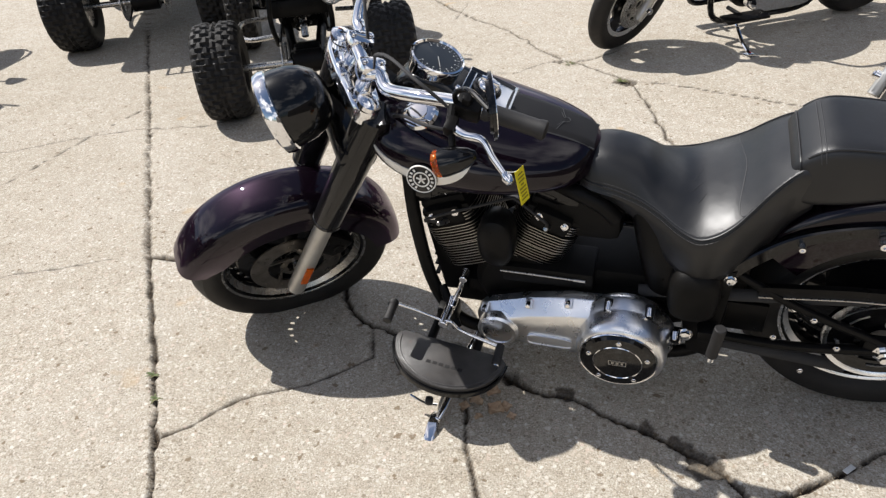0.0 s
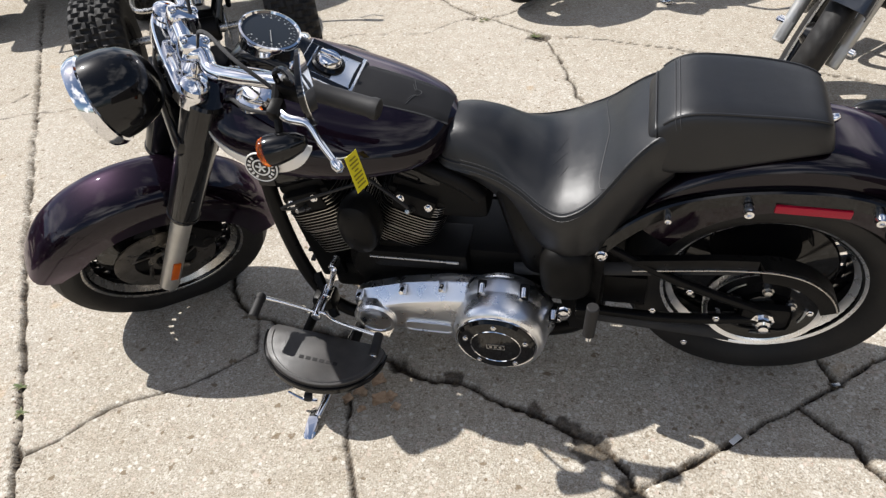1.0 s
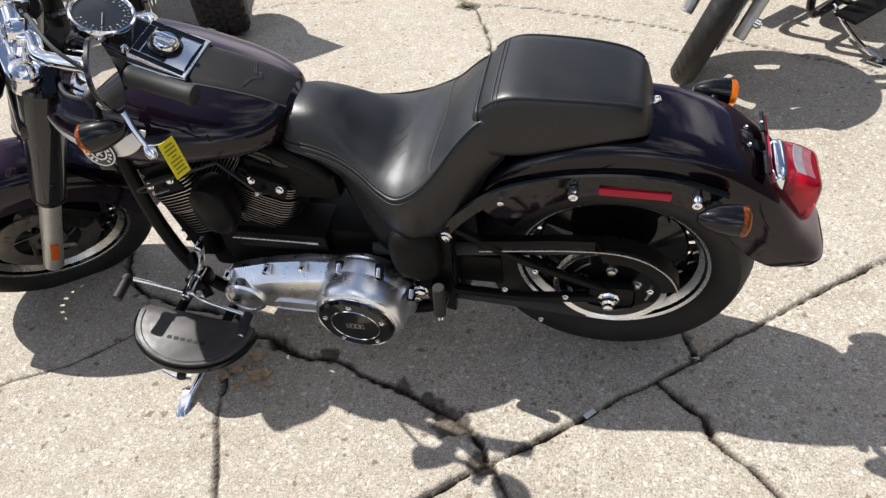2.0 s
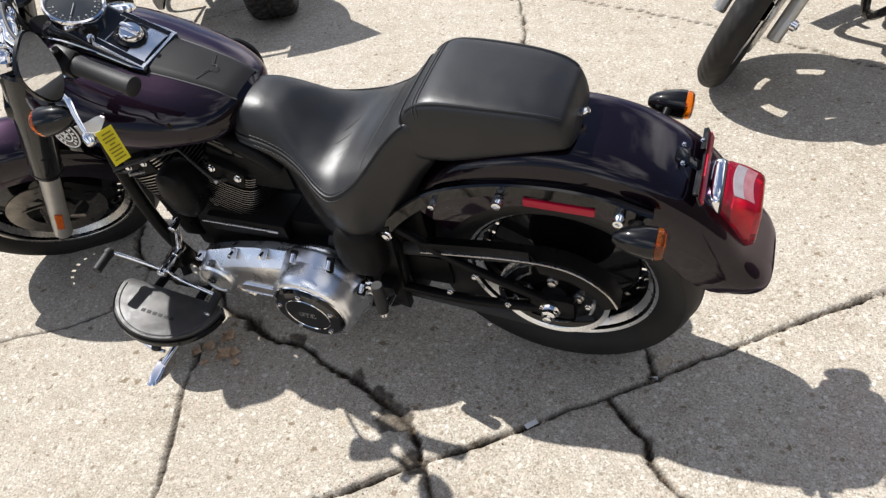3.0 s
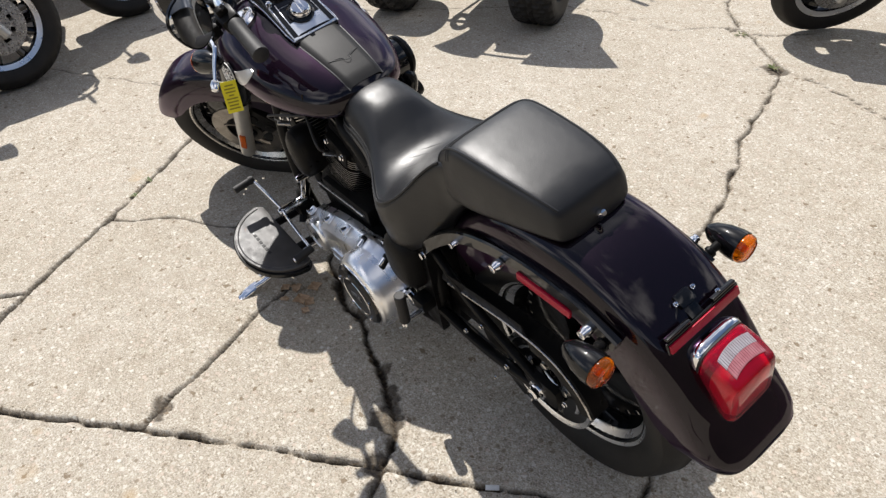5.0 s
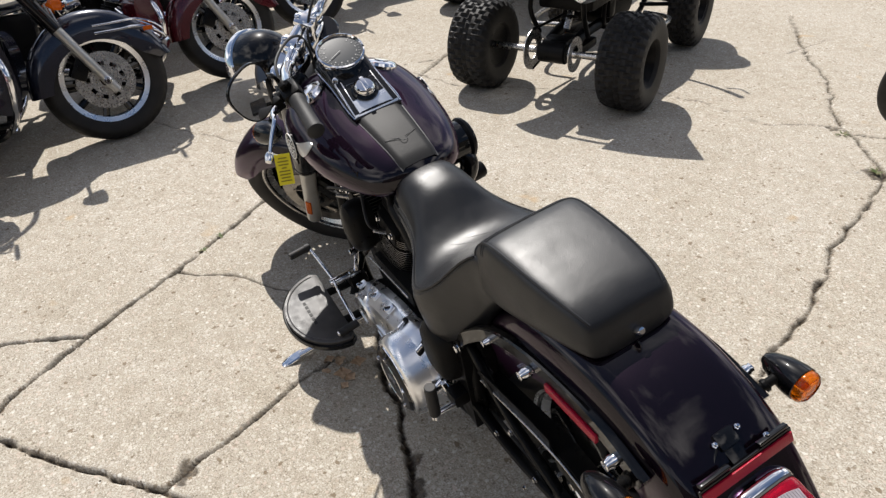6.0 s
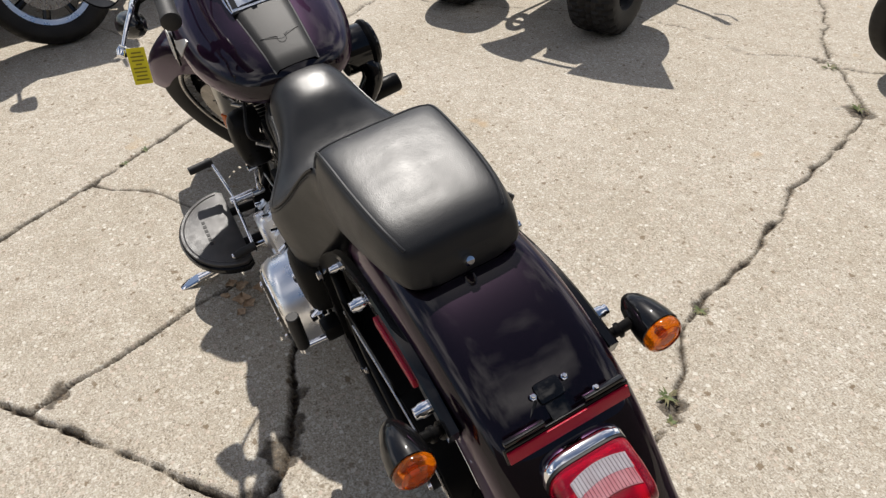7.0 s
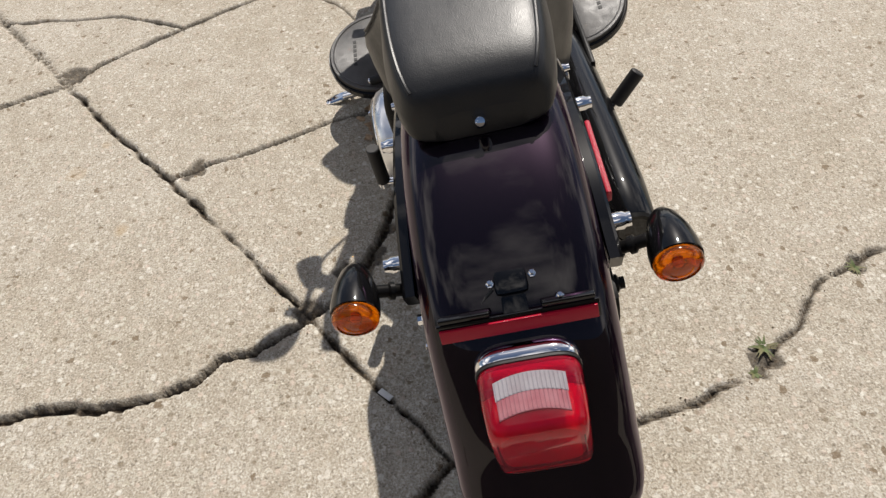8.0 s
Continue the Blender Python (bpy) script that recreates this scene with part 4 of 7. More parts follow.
    for s in (1, -1):
        strip = []
        for i in range(29):
            t = i / 28
            f = 1.240 - 0.262 * t
            uc, wd = curve([(0.0, 0.832, 0.002), (0.08, 0.812, 0.007), (0.28, 0.786, 0.013), (0.5, 0.768, 0.016), (0.66, 0.768, 0.020), (0.82, 0.780, 0.020), (0.94, 0.795, 0.015), (1.0, 0.804, 0.003)], t)
            strip.append([flank(f, uc - wd, s, 0.0025), flank(f, uc, s, 0.004), flank(f, uc + wd, s, 0.0025), flank(f, uc + wd, s, -0.002), flank(f, uc - wd, s, -0.002)])
        badge = part("tank_stripe", made((skin, strip)), SILVER_TRIM, bike, "pale metal wing stripe")
        c = flank(1.095, 0.770, s, 0.004)
        bmw = along(c, (0, s, 0.10), (0, 0, 1))
        part("medallion", made((lathe, [(0.0, 0.0), (0.038, 0.0), (0.038, 0.006), (0.034, 0.0085), (0.0, 0.0085)], bmw, 36), (box, (0.040, 0.016, 0.006), bmw @ Matrix.Translation((0, -0.043, 0.003)), 0.002)), BLACK_PAINT, badge, "round black medallion")
        bm = bmesh.new()
        lathe(bm, [(0.034, 0.008), (0.037, 0.009), (0.038, 0.0065)], bmw, 36)
        lathe(bm, [(0.017, 0.009), (0.020, 0.0095), (0.021, 0.009)], bmw, 30)
        for k in range(5):
            box(bm, (0.004, 0.013, 0.002), bmw @ Matrix.Rotation(2 * math.pi * k / 5, 4, "Z") @ Matrix.Translation((0, 0.006, 0.009)))
        for k in range(16):
            if k % 8 not in (0, 7):
                box(bm, (0.005, 0.007, 0.0012), bmw @ Matrix.Rotation(2 * math.pi * (k + 0.5) / 16, 4, "Z") @ Matrix.Translation((0, 0.0275, 0.009)))
        part("medallion_ring", bm, WHITE_MARK, badge)

    # rider's seat: a dished saddle, its top panel bounded by a stitched welt, with skirts below
    seat_table = [  # f, half width at the welt, welt height, centre height, lower edge height
        (0.752, 0.045, 0.706, 0.724, 0.692), (0.744, 0.066, 0.707, 0.748, 0.684), (0.725, 0.087, 0.706, 0.764, 0.676), (0.690, 0.097, 0.702, 0.770, 0.664), (0.650, 0.102, 0.695, 0.766, 0.645),
        (0.600, 0.112, 0.682, 0.750, 0.604), (0.550, 0.134, 0.665, 0.712, 0.550), (0.505, 0.164, 0.649, 0.688, 0.510), (0.462, 0.186, 0.645, 0.684, 0.489), (0.425, 0.187, 0.660, 0.697, 0.484),
        (0.390, 0.174, 0.685, 0.714, 0.503), (0.363, 0.157, 0.713, 0.737, 0.520), (0.330, 0.137, 0.753, 0.770, 0.548), (0.300, 0.122, 0.784, 0.793, 0.590), (0.272, 0.111, 0.803, 0.808, 0.640), (0.235, 0.106, 0.800, 0.804, 0.690)]

    def seat_top(f, a):
        w, e, c, low = curve(seat_table, f)
        fall = abs(a) ** (1.9 + 0.8 * min(1.0, max(0.0, (f - 0.56) / 0.10)))
        return Vector((f, w * (a + 0.10 * math.sin(math.pi * a)), c + (e - c) * fall))

    rings = []
    for i in range(73):
        f = 0.752 + (0.235 - 0.752) * i / 72
        w, e, c, low = curve(seat_table, f)
        ring = [seat_top(f, -1 + 2 * k / 28) for k in range(29)]
        skirt = [(w + 0.005, e - 0.010), (w + 0.009, e - 0.10 * (e - low) - 0.012), (w + 0.006, e - 0.42 * (e - low)), (w * 0.99, low + 0.22 * (e - low)), (w * 0.95, low + 0.05 * (e - low)), (w * 0.84, low)]
        ring += [Vector((f, y, z)) for y, z in skirt] + [Vector((f, -y, z)) for y, z in skirt[::-1]]
        rings.append(ring)
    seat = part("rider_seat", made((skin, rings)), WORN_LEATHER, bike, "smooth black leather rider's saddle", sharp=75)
    for s in (1, -1):
        edge = [seat_top(0.746 - 0.010 * i, s) for i in range(48)]
        part("piping", made((tube, [p + Vector((0, s * 0.0012, 0.0004)) for p in edge], 0.0026, 7, 2)), LEATHER, seat, "rolled leather welt")
        for inner, drop in ((0.955, 0.0004), (1.0, -0.0095)):
            row = [seat_top(0.738 - 0.010 * i, s * inner) + (Vector((0, 0, drop)) if inner < 1 else Vector((0, s * 0.0062, drop))) for i in range(46)]
            for k in range(45):
                a, b = row[k], row[k + 1]
                part("stitch", made((rod, a + (b - a) * 0.12, a + (b - a) * 0.86, 0.0009, 5)), THREAD, seat)
    # seam of the inset back panel
    part("seam", made((tube, [seat_top(f, a) + Vector((0, 0, 0.0004)) for f, a in ((0.368, 0.99), (0.381, 0.86), (0.384, 0.62), (0.378, 0.30), (0.372, 0.0), (0.378, -0.30), (0.384, -0.62), (0.381, -0.86), (0.368, -0.99))], 0.0011, 6, 5)), THREAD, seat)
    # shallow creases pressed into the dish
    for f0, a0, f1, a1 in ((0.500, 0.30, 0.452, 0.10), (0.492, 0.12, 0.455, -0.12), (0.478, 0.42, 0.445, 0.28)):
        part("crease", made((tube, [seat_top(f0 + (f1 - f0) * t, a0 + (a1 - a0) * t + 0.03 * math.sin(6 * t)) - Vector((0, 0, 0.0003 + 0.0012 * (2 * t - 1) ** 2)) for t in (0, 0.25, 0.5, 0.75, 1)], 0.0011, 8, 4)), LEATHER, seat)

    # pillion pad
    pil_table = [(0.300, 0.098, 0.782, 0.720), (0.292, 0.110, 0.806, 0.712), (0.274, 0.116, 0.830, 0.708), (0.245, 0.119, 0.853, 0.710), (0.205, 0.120, 0.863, 0.716), (0.10, 0.116, 0.857, 0.742), (0.03, 0.109, 0.848, 0.756), (-0.012, 0.100, 0.837, 0.760), (-0.036, 0.087, 0.820, 0.760), (-0.048, 0.060, 0.792, 0.760)]
    around = superellipse(1.0, 1.0, 7.0, 72, 9.0)
    rings = []
    for i in range(49):
        f = 0.300 - 0.348 * (0.5 - 0.5 * math.cos(math.pi * i / 48))
        w, t_, b_ = curve(pil_table, f)
        mid = b_ + 0.55 * (t_ - b_)
        ring = []
        for px, py in around:
            y = py * ((t_ - mid) if py > 0 else (mid - b_))
            crown = 0.003 * (1 - min(1.0, abs(px)) ** 2) if py > 0.9 else 0.0      # stuffed top
            ring.append(Vector((f - 0.20 * (t_ - mid - y), px * w * (1 - 0.10 * max(0, y) / (t_ - mid)), mid + y + crown - 0.003)))
        rings.append(ring)
    pil = part("pillion_pad", made((skin, rings)), LEATHER, bike, "black leather pillion pad with stitched edges", sharp=75)
    for s in (1, -1):
        k = [i for i, p in enumerate(around) if p[1] > 0.3 and p[0] * s > 0]
        idx = max(k, key=lambda j: around[j][0] * s + around[j][1])
        edge = [r[idx] for r in rings[9:42]]
        part("piping", made((tube, [p + Vector((0, s * 0.0004, 0.0004)) for p in edge], 0.0027, 7, 2)), LEATHER, pil, "rolled leather welt")
        for row in ([p + Vector((0, -s * 0.0085, 0.0008)) for p in edge], [p + Vector((0, s * 0.0012, -0.0095)) for p in edge]):
            line = smooth_line(row, 2)
            for a, b in zip(line, line[1:]):
                part("stitch", made((rod, a + (b - a) * 0.12, a + (b - a) * 0.86, 0.0009, 5)), THREAD, pil)
    for at, r in ((7, 0.0024), (12, 0.0011), (13, 0.0011)):
        part("piping", made((tube, [p + Vector((0.001, 0, 0.0006)) for p in rings[at][1:36]], r, 6, 2)), LEATHER if r > 0.002 else THREAD, pil)
    part("seat_screw", made((lathe, [(0.009, -0.008), (0.0095, 0.003), (0.0075, 0.008), (0.006, 0.012), (0.0, 0.013)], along((-0.055, 0, 0.778), (-0.8, 0, 0.55)), 18)), CHROME, pil, "chrome knurled seat screw")

    # rear fender, struts, reflectors and bolts
    table = [(38, 0.416, 0.130, 0.95), (70, 0.430, 0.128, 1.0), (100, 0.438, 0.128, 1.0), (128, 0.438, 0.128, 1.0), (142, 0.431, 0.125, 1.0), (152, 0.431, 0.118, 1.0), (156, 0.436, 0.114, 0.998), (160, 0.445, 0.106, 0.99), (162.5, 0.452, 0.097, 0.965), (164.2, 0.456, 0.086, 0.91), (165.2, 0.458, 0.070, 0.81)]
    fender = part("rear_fender", made((arc_fender, 0.0, 0.322, arcs(table, 72), 0.120, 0.005, 5.0, 30)), PAINT, bike, "glossy plum-black rear fender", sharp=60)
    part("fender_lip", made((tube, [Vector((0, y, 0.322)) + Vector((math.cos(radians(a)), 0, math.sin(radians(a)))) * r for a, r, y in ((163.0, 0.372, 0.109), (164.3, 0.398, 0.107), (165.0, 0.428, 0.101), (165.3, 0.448, 0.082), (165.4, 0.4555, 0.045), (165.4, 0.4565, 0.0), (165.4, 0.4555, -0.045), (165.3, 0.448, -0.082), (165.0, 0.428, -0.101), (164.3, 0.398, -0.107), (163.0, 0.372, -0.109))], 0.0035, 8, 6)), PAINT, fender, "rolled lower edge")
    for s in (1, -1):
        line = [(0.385, s * 0.150, 0.500), (0.330, s * 0.140, 0.560), (0.245, s * 0.128, 0.622), (0.14, s * 0.126, 0.662), (0.02, s * 0.126, 0.680), (-0.10, s * 0.127, 0.675), (-0.205, s * 0.129, 0.640)]
        rings = []
        for i, p in enumerate(smooth_line(line, 5)):
            q = smooth_line(line, 5)
            d = (q[min(i + 1, len(q) - 1)] - q[max(0, i - 1)]).normalized()
            nrm = Vector((-d.z, 0, d.x))
            if nrm.z < 0:
                nrm = -nrm
            hh = 0.017
            rings.append([p + nrm * a * hh + Vector((0, s * b * 0.008, 0)) for a, b in ((1, -1), (1, 0.5), (0.8, 1), (-0.8, 1), (-1, 0.5), (-1, -1))])
        strut = part("fender_strut", made((skin, rings)), BLACK_PAINT, bike, "gloss black fender strut")
        for p in ((0.239, 0.615), (0.088, 0.655), (-0.150, 0.652)):
            r = 0.0068 if p[0] > 0.2 else 0.0094
            part("bolt", made((lathe, [(r * 1.2, -0.014), (r * 1.25, 0.0), (r, 0.004), (r, 0.010), (r * 0.5, 0.0105), (r * 0.45, 0.007), (0.0, 0.007)], along((p[0], s * (0.143 if p[0] > 0.2 else 0.150), p[1]), (0, s, 0)), 18), (rod, (p[0], s * 0.128, p[1]), (p[0], s * (0.144 if p[0] > 0.2 else 0.149), p[1]), r * 0.72, 12)), CHROME, strut, "chrome bolt head on its spacer")
        part("reflector", made((box, (0.142, 0.008, 0.020), Matrix.Translation((-0.032, s * (0.136 if s > 0 else 0.144), 0.652)) @ Matrix.Rotation(radians(-2.5), 4, "Y"), 0.003)), RED_FLAT, strut, "red side reflector strip")
        part("bolt", made((hexbolt, (0.371, s * 0.156, 0.501), (0, s, 0), 0.011, 0.010)), CHROME, strut)
        part("signal_stem", made((rod, (-0.180, s * 0.125, 0.632), (-0.192, s * 0.172, 0.656), 0.0085), (lathe, [(0.012, 0.0), (0.012, 0.006), (0.0085, 0.009)], along((-0.187, s * 0.150, 0.645), (-0.2, s, 0.4)), 14), (lathe, [(0.014, 0), (0.014, 0.012), (0.009, 0.016)], along((-0.178, s * 0.128, 0.630), (-0.2, s, 0.3)), 14)), SATIN, bike, "black signal stem")
        signal(bike, "turn_signal", (-0.222, s * 0.197, 0.658 if s > 0 else 0.648), (-1, 0, -0.05), r=0.0315, length=0.076)
    # plate bracket: a thin black bar on a short arm, a red strip on its back
    tilt = Matrix.Rotation(radians(20), 4, "Y")
    bm_at = Matrix.Translation((-0.284, 0.0, 0.668)) @ tilt
    br = part("plate_bracket", made((box, (0.004, 0.188, 0.024), bm_at, 0.0015), (box, (0.044, 0.030, 0.006), Matrix.Translation((-0.262, 0, 0.672)) @ Matrix.Rotation(radians(-25), 4, "Y"), 0.002),
                                    (box, (0.030, 0.040, 0.022), Matrix.Translation((-0.240, 0, 0.684)) @ Matrix.Rotation(radians(-28), 4, "Y"), 0.008),
                                    (box, (0.010, 0.060, 0.006), bm_at @ Matrix.Translation((0.002, 0.060, 0.017)), 0.002), (box, (0.010, 0.060, 0.006), bm_at @ Matrix.Translation((0.002, -0.060, 0.017)), 0.002)), BLACK_PAINT, bike, "black number plate bracket")
    part("reflector", made((box, (0.004, 0.182, 0.017), bm_at @ Matrix.Translation((-0.004, 0, -0.002)), 0.001)), RED_FLAT, br, "narrow red reflector strip")
    for y, f, z in ((-0.052, -0.272, 0.684), (0.024, -0.244, 0.692), (-0.026, -0.240, 0.693)):
        part("screw", made((hexbolt, (f, y, z), (-0.3, 0, 1), 0.0036, 0.006)), CHROME, br)
    part("wire", made((tube, [(-0.245, 0.022, 0.684), (-0.262, 0.045, 0.668), (-0.285, 0.052, 0.640), (-0.300, 0.045, 0.610)], 0.0028, 8, 5)), GRIP, br, "thin black lamp wire")
    # tail lamp: chrome collar, red lens with a clear window, bright bowl and bulb inside
    def lamp_ring(f, w, top_u, low_u, n=5.5):
        mid = 0.5 * (top_u + low_u)
        return [Vector((f + 0.006, x, mid + y + 0.011)) for x, y in superellipse(w, 0.5 * (top_u - low_u), n, 44)]
    tl = part("tail_lamp", made((skin, [lamp_ring(-0.292, 0.050, 0.620, 0.515, 4), lamp_ring(-0.300, 0.060, 0.634, 0.508, 4), lamp_ring(-0.312, 0.0635, 0.640, 0.505, 4.5), lamp_ring(-0.322, 0.0645, 0.641, 0.504, 4.5), lamp_ring(-0.326, 0.063, 0.639, 0.506, 4.5)])), CHROME, bike, "chrome tail lamp body")
    part("gasket", made((skin, [lamp_ring(-0.326, 0.0625, 0.638, 0.507, 4.5), lamp_ring(-0.330, 0.0625, 0.638, 0.507, 4.5)])), GRIP, tl, "black rubber gasket")
    clear_of_shadow(part("lens", made((skin, [lamp_ring(-0.3305, 0.0610, 0.6365, 0.508, 4.5), lamp_ring(-0.336, 0.0615, 0.636, 0.507, 5), lamp_ring(-0.365, 0.0600, 0.626, 0.503, 6), lamp_ring(-0.392, 0.0575, 0.612, 0.499, 7), lamp_ring(-0.400, 0.0545, 0.606, 0.502, 7), lamp_ring(-0.4035, 0.0500, 0.600, 0.508, 7)])), RED, tl, "red tail lamp lens"))
    part("bowl", made((skin, [lamp_ring(-0.332, 0.056, 0.628, 0.515, 5), lamp_ring(-0.336, 0.050, 0.618, 0.522, 5), lamp_ring(-0.334, 0.020, 0.585, 0.548, 3)])), LAMP_BOWL, tl, "bright reflector bowl")
    part("bulb", made((lathe, [(0.010, -0.004), (0.011, 0.010), (0.0125, 0.022), (0.010, 0.032), (0.0, 0.036)], along((-0.330, 0, 0.577), (-1, 0, 0)), 20)), LAMP_BOWL, tl, "lamp bulb")
    part("inner_lens", made((skin, [lamp_ring(-0.350, 0.050, 0.606, 0.515, 6), lamp_ring(-0.378, 0.048, 0.596, 0.511, 6), lamp_ring(-0.390, 0.044, 0.586, 0.516, 6)])), RED_INNER, tl, "bright red inner lens")
    part("lens_floor", made((box, (0.056, 0.104, 0.002), Matrix.Translation((-0.358, 0, 0.5195)) @ Matrix.Rotation(radians(-4), 4, "Y"), 0.0005)), RED_INNER, tl, "red lower lens face")
    def on_top(x, y, h):
        """A point of the curved window: x back along the lens, y across, h above it."""
        return Vector((-0.332 - x, y, 0.6478 - 0.52 * x * (0.75 + 2.0 * x) - 0.9 * y * y + h))
    def pane(x0, x1, half, bow, top_h):
        return [[on_top(x - bow * (1 - (y / half) ** 2), y, h) for h, x in ((top_h, x0), (top_h, 0.5 * (x0 + x1)), (top_h, x1), (top_h - 0.003, x1), (top_h - 0.003, x0))] for y in (half * (-1 + 2 * k / 14) for k in range(15))]
    win = part("window", made((skin, pane(0.012, 0.031, 0.041, 0.006, 0.0012))), CLEAR, tl, "clear ribbed plate-light window")
    low = part("lower_window", made((skin, pane(0.031, 0.050, 0.040, 0.006, 0.0010))), PINK, tl, "pink-tinted ribbed lens strip")
    for k in range(17):
        y = -0.0385 + 0.0048 * k
        b0 = 0.006 * (1 - (y / 0.041) ** 2)
        part("rib", made((rod, on_top(0.0125 - b0, y, 0.0012), on_top(0.0305 - b0, y, 0.0012), 0.0015, 6)), CLEAR, win)
        part("rib", made((rod, on_top(0.0315 - b0, y, 0.0010), on_top(0.0495 - b0, y, 0.0010), 0.0013, 6)), PINK, low)
    part("lamp_foot", made((box, (0.05, 0.08, 0.13), Matrix.Translation((-0.285, 0, 0.55)) @ Matrix.Rotation(radians(15), 4, "Y"), 0.02)), BLACK_PAINT, tl)
    return bike, flank


main_bike, flank = build_main_bike()


def build_main_engine(bike):
    """Engine, frame, primary case, controls, exhaust and final drive of the main motorcycle."""
    # frame tubes
    for s in (1, -1):
        part("frame_tube", made((tube, [(1.20, s * 0.045, 0.74), (1.185, s * 0.10, 0.52), (1.15, s * 0.125, 0.30), (1.08, s * 0.13, 0.175), (0.95, s * 0.13, 0.150), (0.60, s * 0.13, 0.150), (0.42, s * 0.13, 0.20), (0.38, s * 0.13, 0.35), (0.40, s * 0.12, 0.52)], 0.019, 14, 6)), SATIN, bike, "black frame tube")
    part("steering_head", made((rod, HEAD + HEAD_AXIS * 0.86, HEAD + HEAD_AXIS * 1.06, 0.036, 22), (tube, [(1.27, 0, 0.80), (1.0, 0, 0.72), (0.7, 0, 0.68), (0.45, 0, 0.55)], 0.03, 12)), SATIN, bike)
    # crankcase and gearbox
    part("crankcase", made((lathe, [(0.0, -0.11), (0.11, -0.11), (0.13, -0.09), (0.13, 0.09), (0.11, 0.11), (0.0, 0.11)], wheel_pose(0.90, 0.33), 36), (box, (0.34, 0.20, 0.18), Matrix.Translation((0.62, 0, 0.33)), 0.03), (box, (0.40, 0.16, 0.07), Matrix.Translation((0.78, 0, 0.21)), 0.02)), ENGINE, bike, "black engine crankcase")
    # two finned cylinders in a V
    for name, tilt, base in (("front_cylinder", 20.0, (1.032, 0, 0.390)), ("rear_cylinder", -22.5, (0.880, 0, 0.409))):
        d = Vector((math.sin(radians(tilt)), 0, math.cos(radians(tilt))))
        side = Vector((d.z, 0, -d.x))
        mm = Matrix(((side.x, 0, d.x, base[0]), (0, 1, 0, 0), (side.z, 0, d.z, base[2]), (0, 0, 0, 1)))
        cyl = part(name, made((lathe, [(0.0, -0.02), (0.058, -0.02), (0.058, 0.16), (0.0, 0.16)], mm, 28)), ENGINE, bike, "black finned engine cylinder")
        for k in range(20):
            grow = 1.0 if k < 9 else 1.05 if k < 16 else 1.0
            outl = [(x, y) for x, y in superellipse(0.086 * grow, 0.108 * grow, 4.0, 24)]
            fm = mm @ Matrix.Translation((0, 0, 0.002 + 0.0096 * k))
            bm = bmesh.new()
            plate(bm, outl, 0.0, 0.0024, fm)
            fin = part("fin", bm, ENGINE, cyl, sharp=30)
            fin.data.materials.append(FIN_EDGE)
            for pgon in fin.data.polygons:
                if len(pgon.vertices) == 4:
                    pgon.material_index = 1
        part("cylinder_head", made((box, (0.15, 0.19, 0.055), mm @ Matrix.Translation((0, 0, 0.175)), 0.016), (box, (0.135, 0.17, 0.03), mm @ Matrix.Translation((0, 0, 0.212)), 0.012)), ENGINE, cyl)
        part("rocker_box", made((box, (0.145, 0.175, 0.045), mm @ Matrix.Translation((0, 0, 0.245)), 0.018)), BLACK_PAINT, cyl, "gloss black rocker cover")
        for s in (1, -1):
            for q in (-0.05, 0.05):
                part("bolt", made((hexbolt, mm @ Vector((q * 0.7, s * 0.110, 0.19)), (0, s, 0.2), 0.0075, 0.008)), CHROME, cyl)
        part("head_recess", made((box, (0.105, 0.222, 0.062), mm @ Matrix.Translation((0, 0, 0.178)), 0.014)), ENGINE, cyl)
        part("spark_plug", made((rod, mm @ Vector((0.0, 0.105, 0.165)), mm @ Vector((0.01, 0.140, 0.185)), 0.009, 12, 0.006)), STEEL, cyl)
        part("plug_wire", made((tube, [mm @ Vector((0.01, 0.13, 0.183)), mm @ Vector((0.02, 0.15, 0.215)), (0.90, 0.12, 0.66)], 0.004, 8, 6)), GRIP, cyl)
    part("regulator", made((box, (0.075, 0.17, 0.30), Matrix.Translation((1.115, 0, 0.40)) @ Matrix.Rotation(radians(6), 4, "Y"), 0.012), (box, (0.10, 0.14, 0.10), Matrix.Translation((1.06, 0, 0.24)), 0.015)), SATIN, bike, "black voltage regulator before the engine")
    for k in range(6):
        part("cooling_rib", made((box, (0.012, 0.150, 0.006), Matrix.Translation((1.158 - 0.004 * k, 0, 0.30 + 0.04 * k)), 0.0)), SATIN, bike)
    # oval horn cover between the cylinders
    part("horn_cover", made((skin, [[Vector((0.945 + x * k, l, 0.535 + y * k)) for x, y in superellipse(0.050, 0.082, 2.3, 32)] for k, l in ((0.9, 0.10), (1.0, 0.125), (1.0, 0.150), (0.93, 0.168), (0.75, 0.178), (0.4, 0.184), (0.05, 0.186))])), SATIN, bike, "oval satin black horn cover")
    part("engine_rail", made((rod, (0.944, 0.143, 0.418), (0.723, 0.132, 0.404), 0.0026), (rod, (0.748, 0.1333, 0.4055), (0.716, 0.1317, 0.4035), 0.0042)), STEEL, bike, "thin bright rod above the primary case")
    part("tappet_block", made((box, (0.25, 0.12, 0.06), Matrix.Translation((0.82, 0.07, 0.395)), 0.012)), ENGINE, bike)
    part("intake_cover", made((box, (0.17, 0.12, 0.13), Matrix.Translation((0.72, 0.03, 0.58)), 0.03)), ENGINE, bike)
    part("breather_tube", made((tube, [(0.80, 0.06, 0.668), (0.745, 0.085, 0.664), (0.69, 0.09, 0.640), (0.65, 0.09, 0.60)], 0.021, 16, 5)), SATIN, bike, "ribbed dark hose under the tank")
